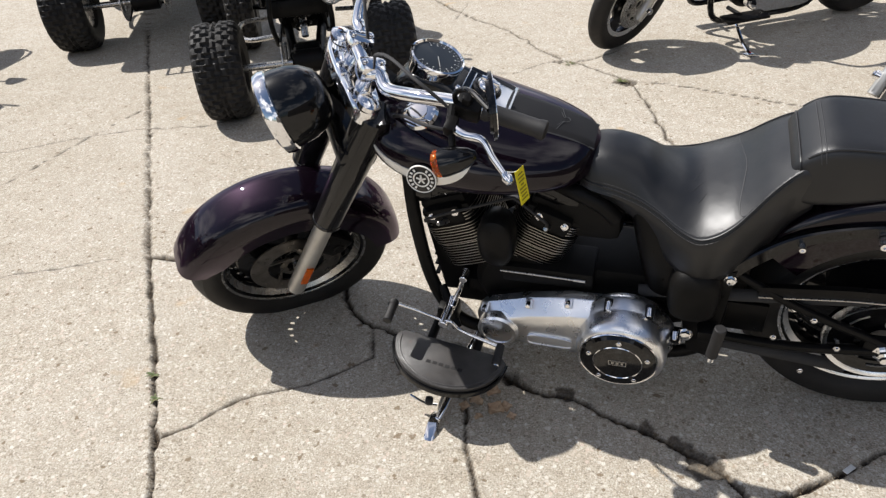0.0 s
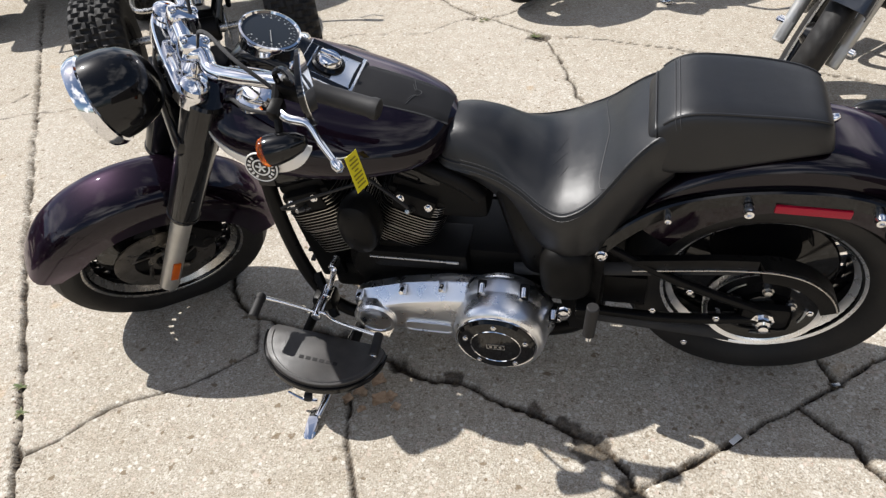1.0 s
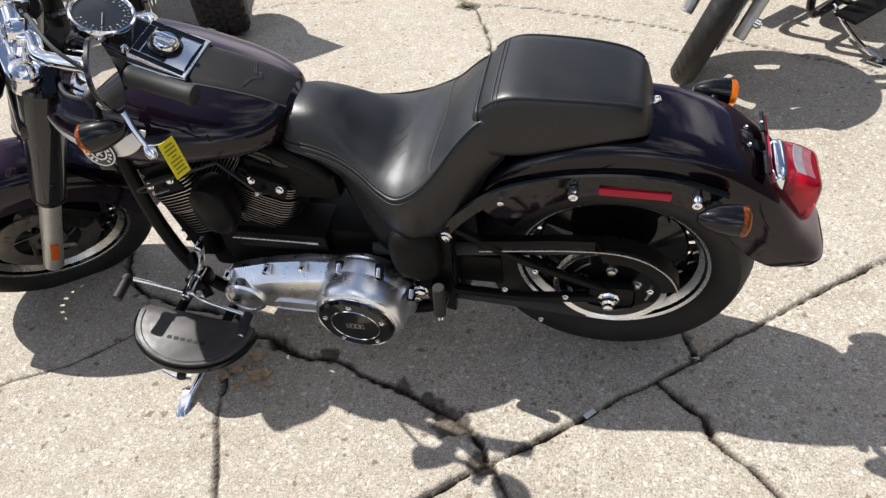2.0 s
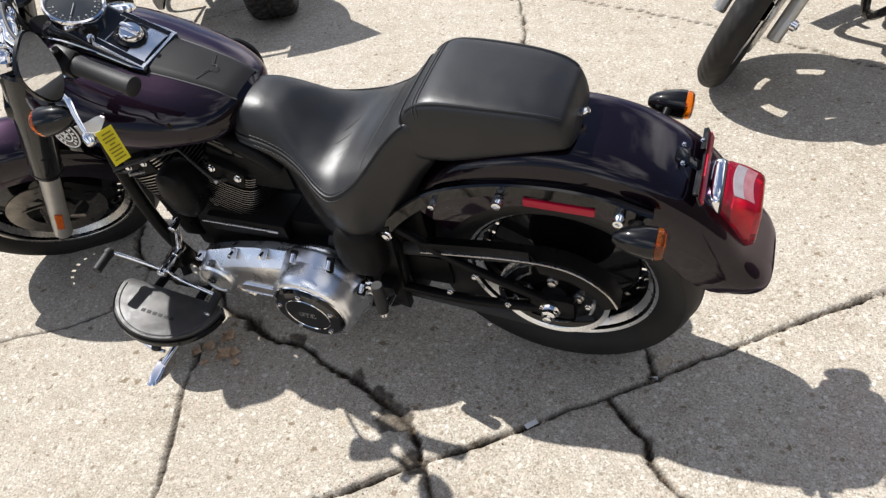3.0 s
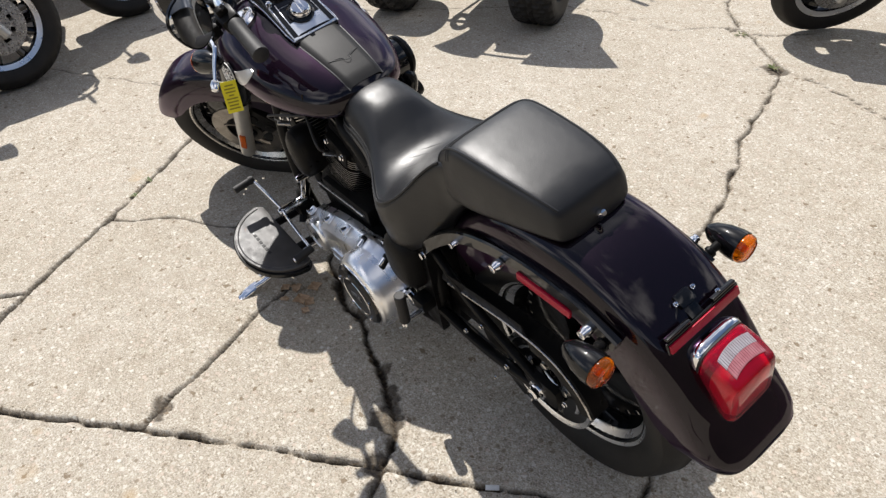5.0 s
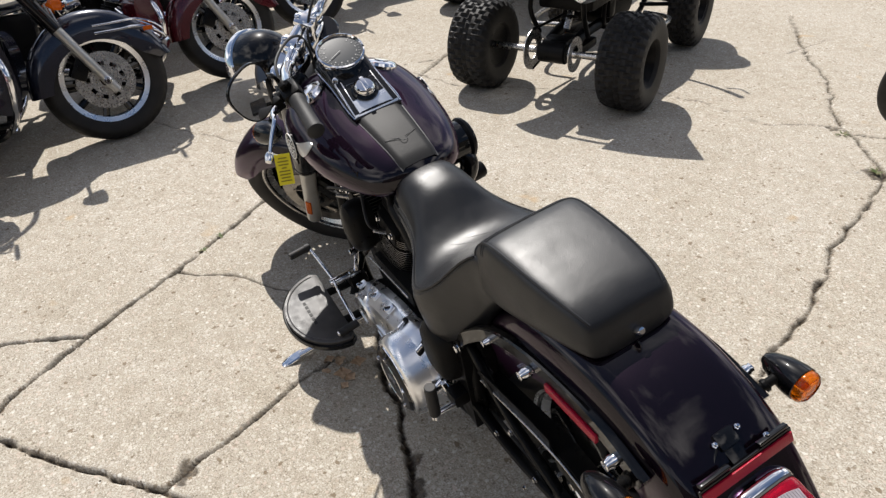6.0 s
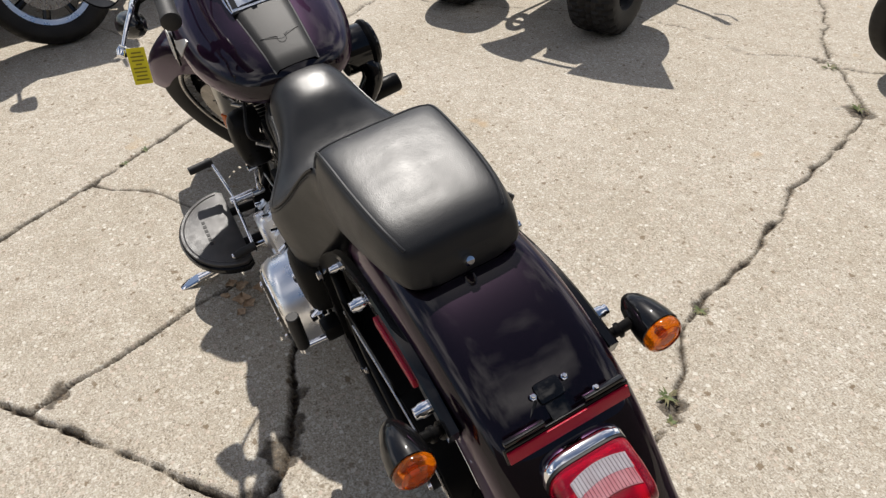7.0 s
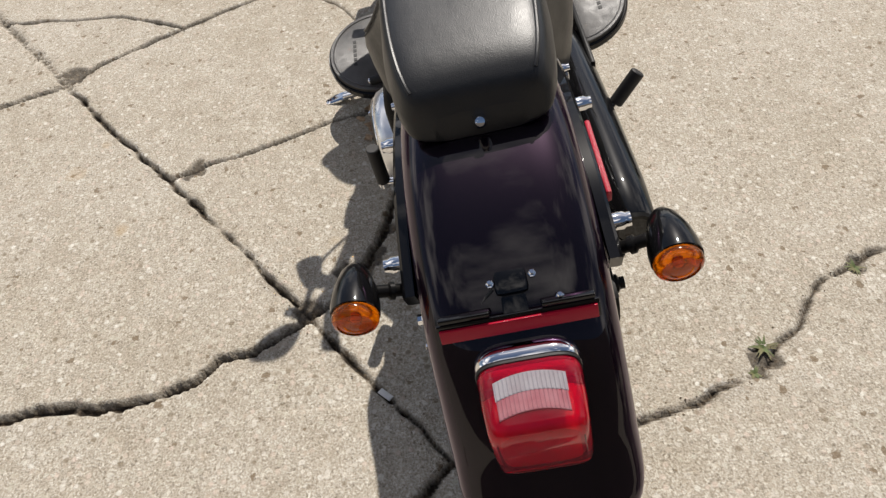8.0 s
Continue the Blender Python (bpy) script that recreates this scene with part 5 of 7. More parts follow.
    # round air cleaner on the right side
    part("air_cleaner", made((lathe, [(0.0, 0.050), (0.036, 0.048), (0.051, 0.042), (0.058, 0.028), (0.058, -0.05), (0.0, -0.05)], along((0.912, -0.196, 0.668), (0, -1, 0)), 36)), BLACK_PAINT, bike, "round black air cleaner cover")
    part("air_cleaner_ring", made((lathe, [(0.055, 0.031), (0.061, 0.033), (0.063, 0.024), (0.059, 0.016)], along((0.912, -0.196, 0.668), (0, -1, 0)), 40)), SATIN, bike)
    part("intake_elbow", made((tube, [(0.905, -0.17, 0.655), (0.880, -0.200, 0.635), (0.868, -0.200, 0.600), (0.870, -0.165, 0.550)], 0.027, 16, 6)), BLACK_PAINT, bike, "gloss black intake elbow")
    part("oil_filter", made((lathe, [(0.0, 0.0), (0.024, 0.0), (0.0265, 0.006), (0.0265, 0.120), (0.023, 0.128), (0.0, 0.130)], along((0.985, -0.175, 0.490), (0, -1, 0.06)), 24)), SATIN, bike, "black cylinder beside the engine")
    # oil tank under the saddle, and an added bulge beside it
    rings = []
    for i in range(9):
        t = i / 8
        u = 0.36 + 0.30 * t
        f0, f1 = 0.56 + 0.07 * t, 0.36 - 0.02 * t
        w = 0.125 + 0.018 * math.sin(math.pi * t)
        cx, hx = 0.5 * (f0 + f1), 0.5 * (f0 - f1)
        rings.append([Vector((cx + x, y, u)) for x, y in superellipse(hx, w, 5, 28)])
    part("oil_tank", made((skin, rings)), SATIN, bike, "satin black oil tank under the saddle")
    # added bulge: blocks the sun to close a gap in the bike's shadow
    part("shadow_bulge", made((skin, [[Vector((0.448 + x * k, l, 0.445 + y * k)) for x, y in superellipse(0.062, 0.085, 3.0, 32)] for k, l in ((1.0, 0.11), (1.0, 0.165), (0.95, 0.183), (0.80, 0.196), (0.5, 0.202), (0.1, 0.204))])), ENGINE, bike, "added black bulge under the saddle that widens the cast shadow", sharp=60)
    part("rear_frame_plate", made((plate, [(0.36, 0.53), (0.43, 0.50), (0.47, 0.36), (0.44, 0.22), (0.38, 0.20), (0.37, 0.36)], 0.135, 0.158, Matrix(((1, 0, 0, 0), (0, 0, 1, 0), (0, 1, 0, 0), (0, 0, 0, 1))), 0.004)), SATIN, bike)

    # primary case: big clutch bulge behind, small boss in front
    xz = Matrix(((1, 0, 0, 0), (0, 0, 1, 0), (0, 1, 0, 0), (0, 0, 0, 1)))    # outline in forward/up, raised to the left
    def outline(grow):
        pts = []
        c1, r1, c2, r2 = (0.602, 0.268), 0.122 + grow, (0.945, 0.246), 0.070 + grow
        for k in range(25):                                      # clutch end
            a = radians(62 + 218 * k / 24)
            pts.append((c1[0] + r1 * math.cos(a), c1[1] + r1 * math.sin(a)))
        for k in range(15):                                      # front end
            a = radians(-82 + 164 * k / 14)
            pts.append((c2[0] + r2 * math.cos(a), c2[1] + r2 * math.sin(a)))
        pts.append((0.859, 0.348 + grow))
        pts.append((0.745, 0.372 + grow))
        return pts
    rings = [[xz @ Vector((x, y, l)) for x, y in outline(g)] for g, l in ((0.0, 0.140), (0.0, 0.164), (-0.003, 0.169), (-0.031, 0.201), (-0.034, 0.204), (-0.045, 0.207))]
    prim = part("primary_case", made((skin, rings)), ALUMINIUM, bike, "polished silver primary case", sharp=30)
    part("case_back", made((skin, [[xz @ Vector((x, y, l)) for x, y in outline(g)] for g, l in ((-0.012, 0.09), (-0.006, 0.139))])), ENGINE, prim, "black inner half of the case", sharp=30)
    bulge = [[xz @ Vector((0.606 + r * math.cos(a), 0.264 + (r + 0.006 * max(0.0, math.sin(a)) * (r > 0.115)) * math.sin(a), l)) for a in (2 * math.pi * k / 48 for k in range(48))] for r, l in ((0.124, 0.150), (0.133, 0.156), (0.1335, 0.172), (0.121, 0.196), (0.1195, 0.201), (0.1165, 0.236), (0.112, 0.255), (0.103, 0.262))]
    part("clutch_bulge", made((skin, bulge)), ALUMINIUM, prim, "rounded silver clutch housing", sharp=60)
    part("clutch_cover", made((lathe, [(0.0, 0.012), (0.060, 0.0125), (0.0605, 0.011), (0.064, 0.011), (0.0645, 0.0125), (0.090, 0.010), (0.097, 0.004), (0.098, -0.004)], along((0.610, 0.262, 0.264), (0, 1, 0)), 48)), BLACK_PAINT, prim, "round black clutch cover")
    part("cover_ring", made((lathe, [(0.0985, 0.0025), (0.1005, 0.0035), (0.1025, 0.001), (0.103, -0.006), (0.097, -0.006)], along((0.610, 0.262, 0.264), (0, 1, 0)), 56), (lathe, [(0.0605, 0.0118), (0.0622, 0.0135), (0.064, 0.0118)], along((0.610, 0.262, 0.264), (0, 1, 0)), 48)), CHROME, prim, "chrome cover ring")
    bm = bmesh.new()
    em = along((0.610, 0.2742, 0.264), (0, 1, 0), (0, 0, 1))
    for x, y, w, h in ((0, 0.008, 0.044, 0.0016), (0, -0.008, 0.044, 0.0016), (-0.022, 0, 0.0016, 0.016), (0.022, 0, 0.0016, 0.016), (-0.012, 0, 0.0062, 0.008), (0, 0, 0.0062, 0.008), (0.012, 0, 0.0062, 0.008)):
        box(bm, (w, h, 0.0014), em @ Matrix.Translation((x, y, 0.0008)))
    part("embossing", bm, STEEL, prim)
    for k in range(5):
        a = radians(90 + 72 * k)
        part("bolt", made((hexbolt, (0.610 + 0.078 * math.cos(a), 0.2735, 0.264 + 0.078 * math.sin(a)), (0, 1, 0), 0.0055, 0.005)), CHROME, prim)
    for f, u in ((0.985, 0.306), (0.859, 0.346), (0.752, 0.370)):
        part("bolt_boss", made((box, (0.020, 0.030, 0.012), Matrix.Translation((f, 0.182, u - 0.002)) @ Matrix.Rotation(radians(-25), 4, "X"), 0.005)), ALUMINIUM, prim)
        part("bolt", made((rod, (f, 0.180, u), (f, 0.200, u + 0.004), 0.0065, 10)), CHROME, prim)
    # bolt recesses: no hollow is cut, black blocks give their shade
    for f, u, a in ((0.648, 0.385, -42), (0.545, 0.382, -42), (0.476, 0.305, -10)):
        part("recess_shade", made((box, (0.022, 0.040, 0.010), Matrix.Translation((f, 0.188, u)) @ Matrix.Rotation(radians(a), 4, "X"), 0.004)), SATIN, prim, "black block standing for the shade in a bolt recess")
        part("bolt", made((rod, (f, 0.182, u + 0.010), (f, 0.203, u - 0.002), 0.0072, 12)), CHROME, prim)
    part("front_boss", made((lathe, [(0.058, -0.02), (0.058, 0.004), (0.052, 0.010), (0.046, 0.010), (0.044, 0.007), (0.0, 0.009)], along((0.945, 0.208, 0.244), (0, 1, 0)), 36)), ALUMINIUM, prim)
    part("case_recess", made((skin, [[xz @ Vector((0.800 + x, 0.228 + y, l)) for x, y in superellipse(0.062, 0.018, 5, 28)] for l in (0.200, 0.2105)]), (tube, [xz @ Vector((0.800 + x, 0.228 + y, 0.2105)) for x, y in superellipse(0.062, 0.018, 5, 28)], 0.0022, 6, 1)), ALUMINIUM, prim)

    # half-moon floorboards with rubber
    for s in (1, -1):
        fm = Matrix.Translation((1.065, s * 0.285, 0.222)) @ Matrix.Rotation(radians(-11), 4, "Y") @ Matrix.Rotation(radians(s * 5), 4, "X") @ Matrix.Diagonal((1, s, 1, 1))
        shape = [(0.165 * math.cos(a), 0.150 * math.sin(a)) for a in (math.pi * k / 28 for k in range(29))]
        shape += [(-0.150, -0.018), (0.150, -0.018)]
        board = part("footboard", made((plate, shape, -0.022, -0.004, fm, 0.003)), BLACK_PAINT, bike, "half-moon footboard")
        part("rubber", made((plate, [(x * 0.955, y * 0.955 + 0.001) for x, y in shape], -0.006, 0.008, fm, 0.004)), MAT_RUBBER, board, "dusty black rubber inlay")
        part("board_rim", made((tube, [fm @ Vector((x, y, -0.004)) for x, y in shape[:29]], 0.0017, 8, 1)), SATIN, board)
        part("rubber_bead", made((tube, [fm @ Vector((x * 0.87, y * 0.87 + 0.004, 0.0078)) for x, y in shape[:29]], 0.0022, 6, 1)), MAT_RUBBER, board, "raised bead round the rubber")
        bm = bmesh.new()
        for k in range(6):
            box(bm, (0.012, 0.010, 0.0015), fm @ Matrix.Translation((-0.045 + 0.018 * k, 0.070, 0.0082)))
        part("embossing", bm, GRIP, board)
        part("hinge", made((rod, (1.13, s * 0.12, 0.215), (1.13, s * 0.275, 0.225), 0.013)), SATIN, board)
        part("hinge", made((rod, (1.00, s * 0.12, 0.19), (1.00, s * 0.275, 0.198), 0.013)), SATIN, board)
    # heel-and-toe shifter with linkage
    sh = part("shift_lever", made((tube, [(1.222, 0.258, 0.357), (1.165, 0.250, 0.328), (1.108, 0.243, 0.296), (1.088, 0.243, 0.290), (1.068, 0.245, 0.292), (1.040, 0.247, 0.262), (0.930, 0.252, 0.222)], 0.0052, 12, 5), (rod, (1.090, 0.15, 0.283), (1.090, 0.256, 0.283), 0.014)), CHROME, bike, "chrome heel-and-toe shift lever")
    part("toe_peg", made((rod, (1.222, 0.252, 0.357), (1.219, 0.326, 0.356), 0.0125, 16), (lathe, [(0.0145, 0), (0.0145, 0.012)], along((1.222, 0.258, 0.357), (-0.04, 1, 0)), 16)), GRIP, sh, "black rubber toe peg")
    part("heel_peg", made((rod, (0.930, 0.246, 0.224), (0.928, 0.312, 0.220), 0.0125, 16)), GRIP, sh, "black rubber heel peg")
    part("peg_end", made((rod, (0.928, 0.310, 0.2202), (0.9278, 0.317, 0.2198), 0.009, 12)), CHROME, sh)
    part("shift_arm", made((tube, [(1.085, 0.165, 0.285), (1.062, 0.160, 0.335), (1.043, 0.150, 0.392)], 0.0085, 12, 4, 0.7), (rod, (1.043, 0.135, 0.392), (1.043, 0.175, 0.392), 0.011), (rod, (1.085, 0.150, 0.285), (1.085, 0.190, 0.285), 0.013)), CHROME, sh, "chrome linkage arm")
    part("footboard_bracket", made((tube, [(1.13, 0.12, 0.30), (1.10, 0.16, 0.26), (1.07, 0.20, 0.215)], 0.014, 10, 4), (box, (0.06, 0.06, 0.05), Matrix.Translation((1.10, 0.165, 0.25)), 0.012)), SATIN, bike)
    # side stand, its foot on the ground
    stand = part("side_stand", made((tube, [(1.02, 0.16, 0.155), (1.045, 0.27, 0.135), (1.06, 0.38, 0.105), (1.072, 0.435, 0.092)], 0.011, 12, 5), (skin, [[Vector((1.085 + x * k, 0.458 + y * k, 0.078 + h - 0.158 * (y * k))) for x, y in superellipse(0.018, 0.046, 2.6, 24)] for k, h in ((1.0, 0.0), (1.0, 0.006), (0.8, 0.010))])), CHROME, bike, "chrome side stand with flat foot")
    part("stand_bumper", made((lathe, [(0.0, -0.012), (0.012, -0.010), (0.014, 0.0), (0.012, 0.010), (0.0, 0.012)], along((1.108, 0.398, 0.118), (1, 0.2, 0.3)), 16)), GRIP, stand, "round black rubber bumper")
    part("stand_tab", made((tube, [(1.085, 0.40, 0.105), (1.12, 0.405, 0.112), (1.165, 0.395, 0.125)], (0.006, 0.004), 8, 5)), CHROME, stand)
    part("stand_spring", made((tube, [(1.03 + 0.01 * math.cos(2.2 * k), 0.19 + 0.006 * k, 0.135 + 0.01 * math.sin(2.2 * k)) for k in range(24)], 0.002, 6, 3)), STEEL, stand)
    # passenger pegs folded up
    for s, low, high in ((1, Vector((0.388, 0.250, 0.322)), Vector((0.380, 0.246, 0.424))), (-1, Vector((0.395, -0.258, 0.392)), Vector((0.407, -0.308, 0.448)))):
        d = (high - low).normalized()
        peg = part("passenger_peg", made((rod, low, high, 0.0145, 18)), GRIP, bike, "folded black rubber passenger peg")
        part("peg_end", made((rod, low - d * 0.014, low + d * 0.004, 0.0125, 14), (rod, (0.385, s * 0.15, low.z - 0.007), (low.x, low.y, low.z - 0.004), 0.009, 12)), CHROME, peg, "bright peg fitting")
        part("mount", made((box, (0.05, 0.05, 0.04), Matrix.Translation((0.40, s * 0.175, 0.325)), 0.012)), SATIN, peg)
        part("bolt", made((hexbolt, (0.452, s * 0.178, 0.310), (0, s, 0), 0.015, 0.014)), CHROME, peg)
        part("bolt", made((hexbolt, (0.468, s * 0.170, 0.268), (0, s, 0), 0.009, 0.010)), CHROME, peg)

    # final drive on the left: swingarm, belt pulley, belt and guard
    for s in (1, -1):
        part("swingarm", made((tube, [(0.42, s * 0.14, 0.28), (0.20, s * 0.150, 0.285), (-0.02, s * 0.150, 0.318)], 0.019, 12, 5, 0.7), (tube, [(0.36, s * 0.13, 0.50), (0.20, s * 0.145, 0.42), (-0.01, s * 0.150, 0.335)], 0.016, 12, 5, 0.7), (box, (0.11, 0.022, 0.075), Matrix.Translation((-0.005, s * 0.150, 0.322)), 0.02)), SATIN, bike, "black swingarm")
        part("axle_nut", made((lathe, [(0.026, 0.0), (0.026, 0.004), (0.017, 0.005), (0.017, 0.018), (0.011, 0.022), (0.011, 0.030), (0.0, 0.031)], along((0.0, s * (0.160 if s > 0 else 0.150), 0.321), (0, s, 0)), 8)), CHROME if s > 0 else SATIN, bike, "axle nut")
    pul = part("belt_pulley", made((lathe, [(0.03, 0.0), (0.06, 0.002), (0.06, 0.010), (0.118, 0.010), (0.124, 0.014), (0.129, 0.016), (0.129, -0.018), (0.118, -0.018), (0.1, -0.005), (0.03, -0.005)], wheel_pose(0, 0.325, 0.118), 56, (0, 360), True)), BLACK_PAINT, bike, "black belt pulley")
    part("pulley_edge", made((lathe, [(0.119, 0.0115), (0.124, 0.0155), (0.1295, 0.0175), (0.131, 0.013), (0.131, -0.004), (0.128, -0.004)], wheel_pose(0, 0.325, 0.118), 56)), ALUMINIUM, pul, "bright pulley edge")
    for k in range(5):
        a = radians(20 + 72 * k)
        part("bolt", made((hexbolt, (0.0 + 0.062 * math.cos(a), 0.128, 0.325 + 0.062 * math.sin(a)), (0, 1, 0), 0.010, 0.010)), STEEL, pul)
        part("slot", made((tube, [(0.095 * math.cos(a + 0.2 + q), 0.1292, 0.325 + 0.095 * math.sin(a + 0.2 + q)) for q in (0.0, 0.25, 0.5)], 0.006, 8, 4, 0.4)), ALUMINIUM, pul)
    part("drive_belt", made((tube, [(0.58, 0.118, 0.385), (0.30, 0.118, 0.418), (0.05, 0.118, 0.452)], 0.004, 8, 2, 4.0), (tube, [(0.58, 0.118, 0.245), (0.30, 0.118, 0.222), (0.05, 0.118, 0.197)], 0.004, 8, 2, 4.0)), GRIP, bike, "black toothed drive belt")
    guard = [(0.30, 0.445), (0.20, 0.458), (0.10, 0.470), (0.0, 0.472), (-0.07, 0.452), (-0.125, 0.405), (-0.150, 0.355)]
    rings = []
    gl = smooth_line([(f, 0, u) for f, u in guard], 5)
    for i, p in enumerate(gl):
        d = (gl[min(i + 1, len(gl) - 1)] - gl[max(0, i - 1)]).normalized()
        nr = Vector((-d.z, 0, d.x))
        nr = nr if nr.z > 0 or nr.x < 0 else -nr
        rings.append([p + nr * a + Vector((0, b, 0)) for a, b in ((0.004, 0.100), (0.006, 0.145), (0.0, 0.149), (-0.034, 0.149), (-0.034, 0.146), (-0.001, 0.144), (0.0, 0.100))])
    gd = part("belt_guard", made((skin, rings)), SATIN, bike, "black plastic belt guard")
    part("guard_edge", made((tube, [r[2] + Vector((0, 0.001, 0.002)) for r in rings[::3]], 0.0022, 6, 3)), STEEL, gd)
    for f, u in ((0.245, 0.325), (0.10, 0.315), (0.17, 0.405), (-0.09, 0.365), (0.16, 0.21)):
        part("bolt", made((hexbolt, (f, 0.163, u), (0, 1, 0), 0.006, 0.006)), CHROME, gd)
    part("inner_mudguard", made((box, (0.06, 0.15, 0.26), Matrix.Translation((0.345, 0, 0.40)), 0.02), (box, (0.10, 0.22, 0.22), Matrix.Translation((0.405, 0, 0.30)), 0.02), (box, (0.16, 0.012, 0.10), Matrix.Translation((0.34, 0.105, 0.325)), 0.004)), SATIN, bike)

    # exhaust on the right
    for k, (u0, f_end) in enumerate(((0.392, 0.035), (0.275, 0.150))):
        part("muffler", made((lathe, [(0.0, 0.0), (0.036, 0.0), (0.040, 0.006), (0.047, 0.10), (0.050, 0.28), (0.050, 0.52), (0.046, 0.60), (0.034, 0.64), (0.0, 0.64)], along((f_end, -0.208, u0 + 0.02), (1, 0.03, -0.03)), 32)), BLACK_PAINT, bike, "gloss black muffler")
        part("muffler_tip", made((lathe, [(0.028, -0.002), (0.036, -0.004), (0.0385, 0.004), (0.030, 0.012)], along((f_end, -0.208, u0 + 0.02), (1, 0.03, -0.03)), 28)), SATIN, bike)
        part("exhaust_pipe", made((tube, [(f_end + 0.62, -0.19, u0), (0.80, -0.19, u0 - 0.02), (0.92 + 0.12 * k, -0.17, 0.42), (0.95 + 0.12 * k, -0.13, 0.52), (0.93 + 0.12 * k, -0.06, 0.56)], 0.024, 14, 6)), SATIN, bike)
    part("heat_shield", made((box, (0.34, 0.012, 0.07), Matrix.Translation((0.66, -0.235, 0.40)), 0.005)), SATIN, bike)


build_main_engine(main_bike)


# ---- other vehicles on the lot ----
def treaded(bm, R, w, rim, m, pattern, count, depth, segs=180):
    """A tyre whose tread is cut: 'sipes' for slanted grooves, 'knobs' for blocks."""
    prof = [(rim, -w * 0.72), (rim + 0.012, -w * 0.88), (rim + (R - rim) * 0.5, -w)]
    crown = 16
    square = 5.0 if pattern == "knobs" else 2.3
    fall = 0.16 if pattern == "knobs" else 0.36
    flat = [(-1 + 2 * i / crown) for i in range(crown + 1)]
    rings = []
    for s in range(segs):
        a = 2 * math.pi * s / segs
        ring = list(prof)
        for q in flat:
            r = R - (R - rim) * fall * abs(q) ** square
            if pattern == "sipes":
                ph = (count * s / segs + 0.9 * abs(q) + (0.5 if q > 0 else 0.0)) % 1.0
                if ph < 0.16 and 0.12 < abs(q) < 0.85:
                    r -= depth
            elif pattern == "knobs":
                row = int((q + 1) * 3.499)
                ph = (count * s / segs + 0.5 * (row % 2)) % 1.0
                edge = abs(((q + 1) * 3.5) % 1.0 - 0.5)
                if ph > 0.62 or edge > 0.40:
                    r -= depth
            ring.append((r, w * 0.97 * q))
        ring += [(rim + (R - rim) * 0.5, w), (rim + 0.012, w * 0.88), (rim, w * 0.72)]
        c, sn = math.cos(a), math.sin(a)
        rings.append([m @ Vector((r * c, r * sn, h)) for r, h in ring])
    vs = [[bm.verts.new(p) for p in r] for r in rings]
    k = len(vs[0])
    for i in range(segs):
        A, B = vs[i], vs[(i + 1) % segs]
        for j in range(k):
            bm.faces.new((A[j], B[j], B[(j + 1) % k], A[(j + 1) % k]))


def cast_wheel(parent, f, u, R, w, rim, m, spokes, tyre="sipes", edge=True, closed=0):
    """A cast wheel: rim, hub, spokes, bright edge, tyre with cut tread."""
    mm = wheel_pose(f, u)
    bm = bmesh.new()
    lathe(bm, [(rim - 0.022, 0.018), (rim - 0.012, w * 0.66), (rim + 0.004, w * 0.70), (rim + 0.004, -w * 0.70), (rim - 0.012, -w * 0.66), (rim - 0.022, -0.018)], mm, 56, loop=True)
    lathe(bm, [(0.0, 0.05), (0.03, 0.05), (0.045, 0.03), (0.045, -0.03), (0.03, -0.05), (0.0, -0.05)], mm, 24)
    wheel = part("wheel", bm, BLACK_PAINT, parent, "black cast wheel", m)
    for k in range(closed):                                      # a disc with a few long slots
        a = 360 / closed * k
        part("disc_sector", made((lathe, [(0.04, 0.012), (0.150, 0.008), (0.150, -0.008), (0.04, -0.012)], mm, 8, (a, a + 360 / closed), True), (lathe, [(0.149, 0.008), (rim - 0.021, 0.010), (rim - 0.021, -0.010), (0.149, -0.008)], mm, 8, (a + 34, a + 360 / closed), True)), BLACK_PAINT, wheel)
    for k in range(0 if closed else spokes):
        a = 2 * math.pi * (k + 0.5) / spokes
        part("spoke", made((tube, [mm @ Vector((0.04 * math.cos(a), 0.04 * math.sin(a), 0)), mm @ Vector(((rim - 0.02) * math.cos(a + 0.08), (rim - 0.02) * math.sin(a + 0.08), 0))], (0.016, 0.022), 8, 2, 0.8)), BLACK_PAINT, wheel)
    if edge:
        for s in (1, -1):
            part("rim_edge", made((lathe, [(rim - 0.026, s * w * 0.60), (rim - 0.006, s * (w * 0.68 + 0.001)), (rim + 0.006, s * (w * 0.715 + 0.001)), (rim + 0.006, s * w * 0.69), (rim - 0.024, s * w * 0.58)], mm, 56, (0, 360), True)), ALUMINIUM, wheel, "bright rim edge")
    part("tyre", made((treaded, R, w, rim, mm, tyre, 40, 0.004)), RUBBER, wheel, "black tyre with cut tread")
    return wheel


def slotted_disc(parent, f, u, l, radius, m, name="brake_disc"):
    mm = wheel_pose(f, u, l)
    bm = bmesh.new()
    lathe(bm, [(0.03, 0.0), (radius * 0.52, 0.0), (radius * 0.52, 0.005), (0.03, 0.005)], mm, 40, loop=True)
    lathe(bm, [(radius * 0.66, 0.0), (radius, 0.0), (radius, 0.005), (radius * 0.66, 0.005)], mm, 48, loop=True)
    for k in range(9):
        a = 360 * k / 9
        lathe(bm, [(radius * 0.50, 0.0), (radius * 0.68, 0.0), (radius * 0.68, 0.005), (radius * 0.50, 0.005)], mm, 3, (a, a + 19), loop=True)
    return part(name, bm, STEEL, parent, "drilled steel brake disc", m)


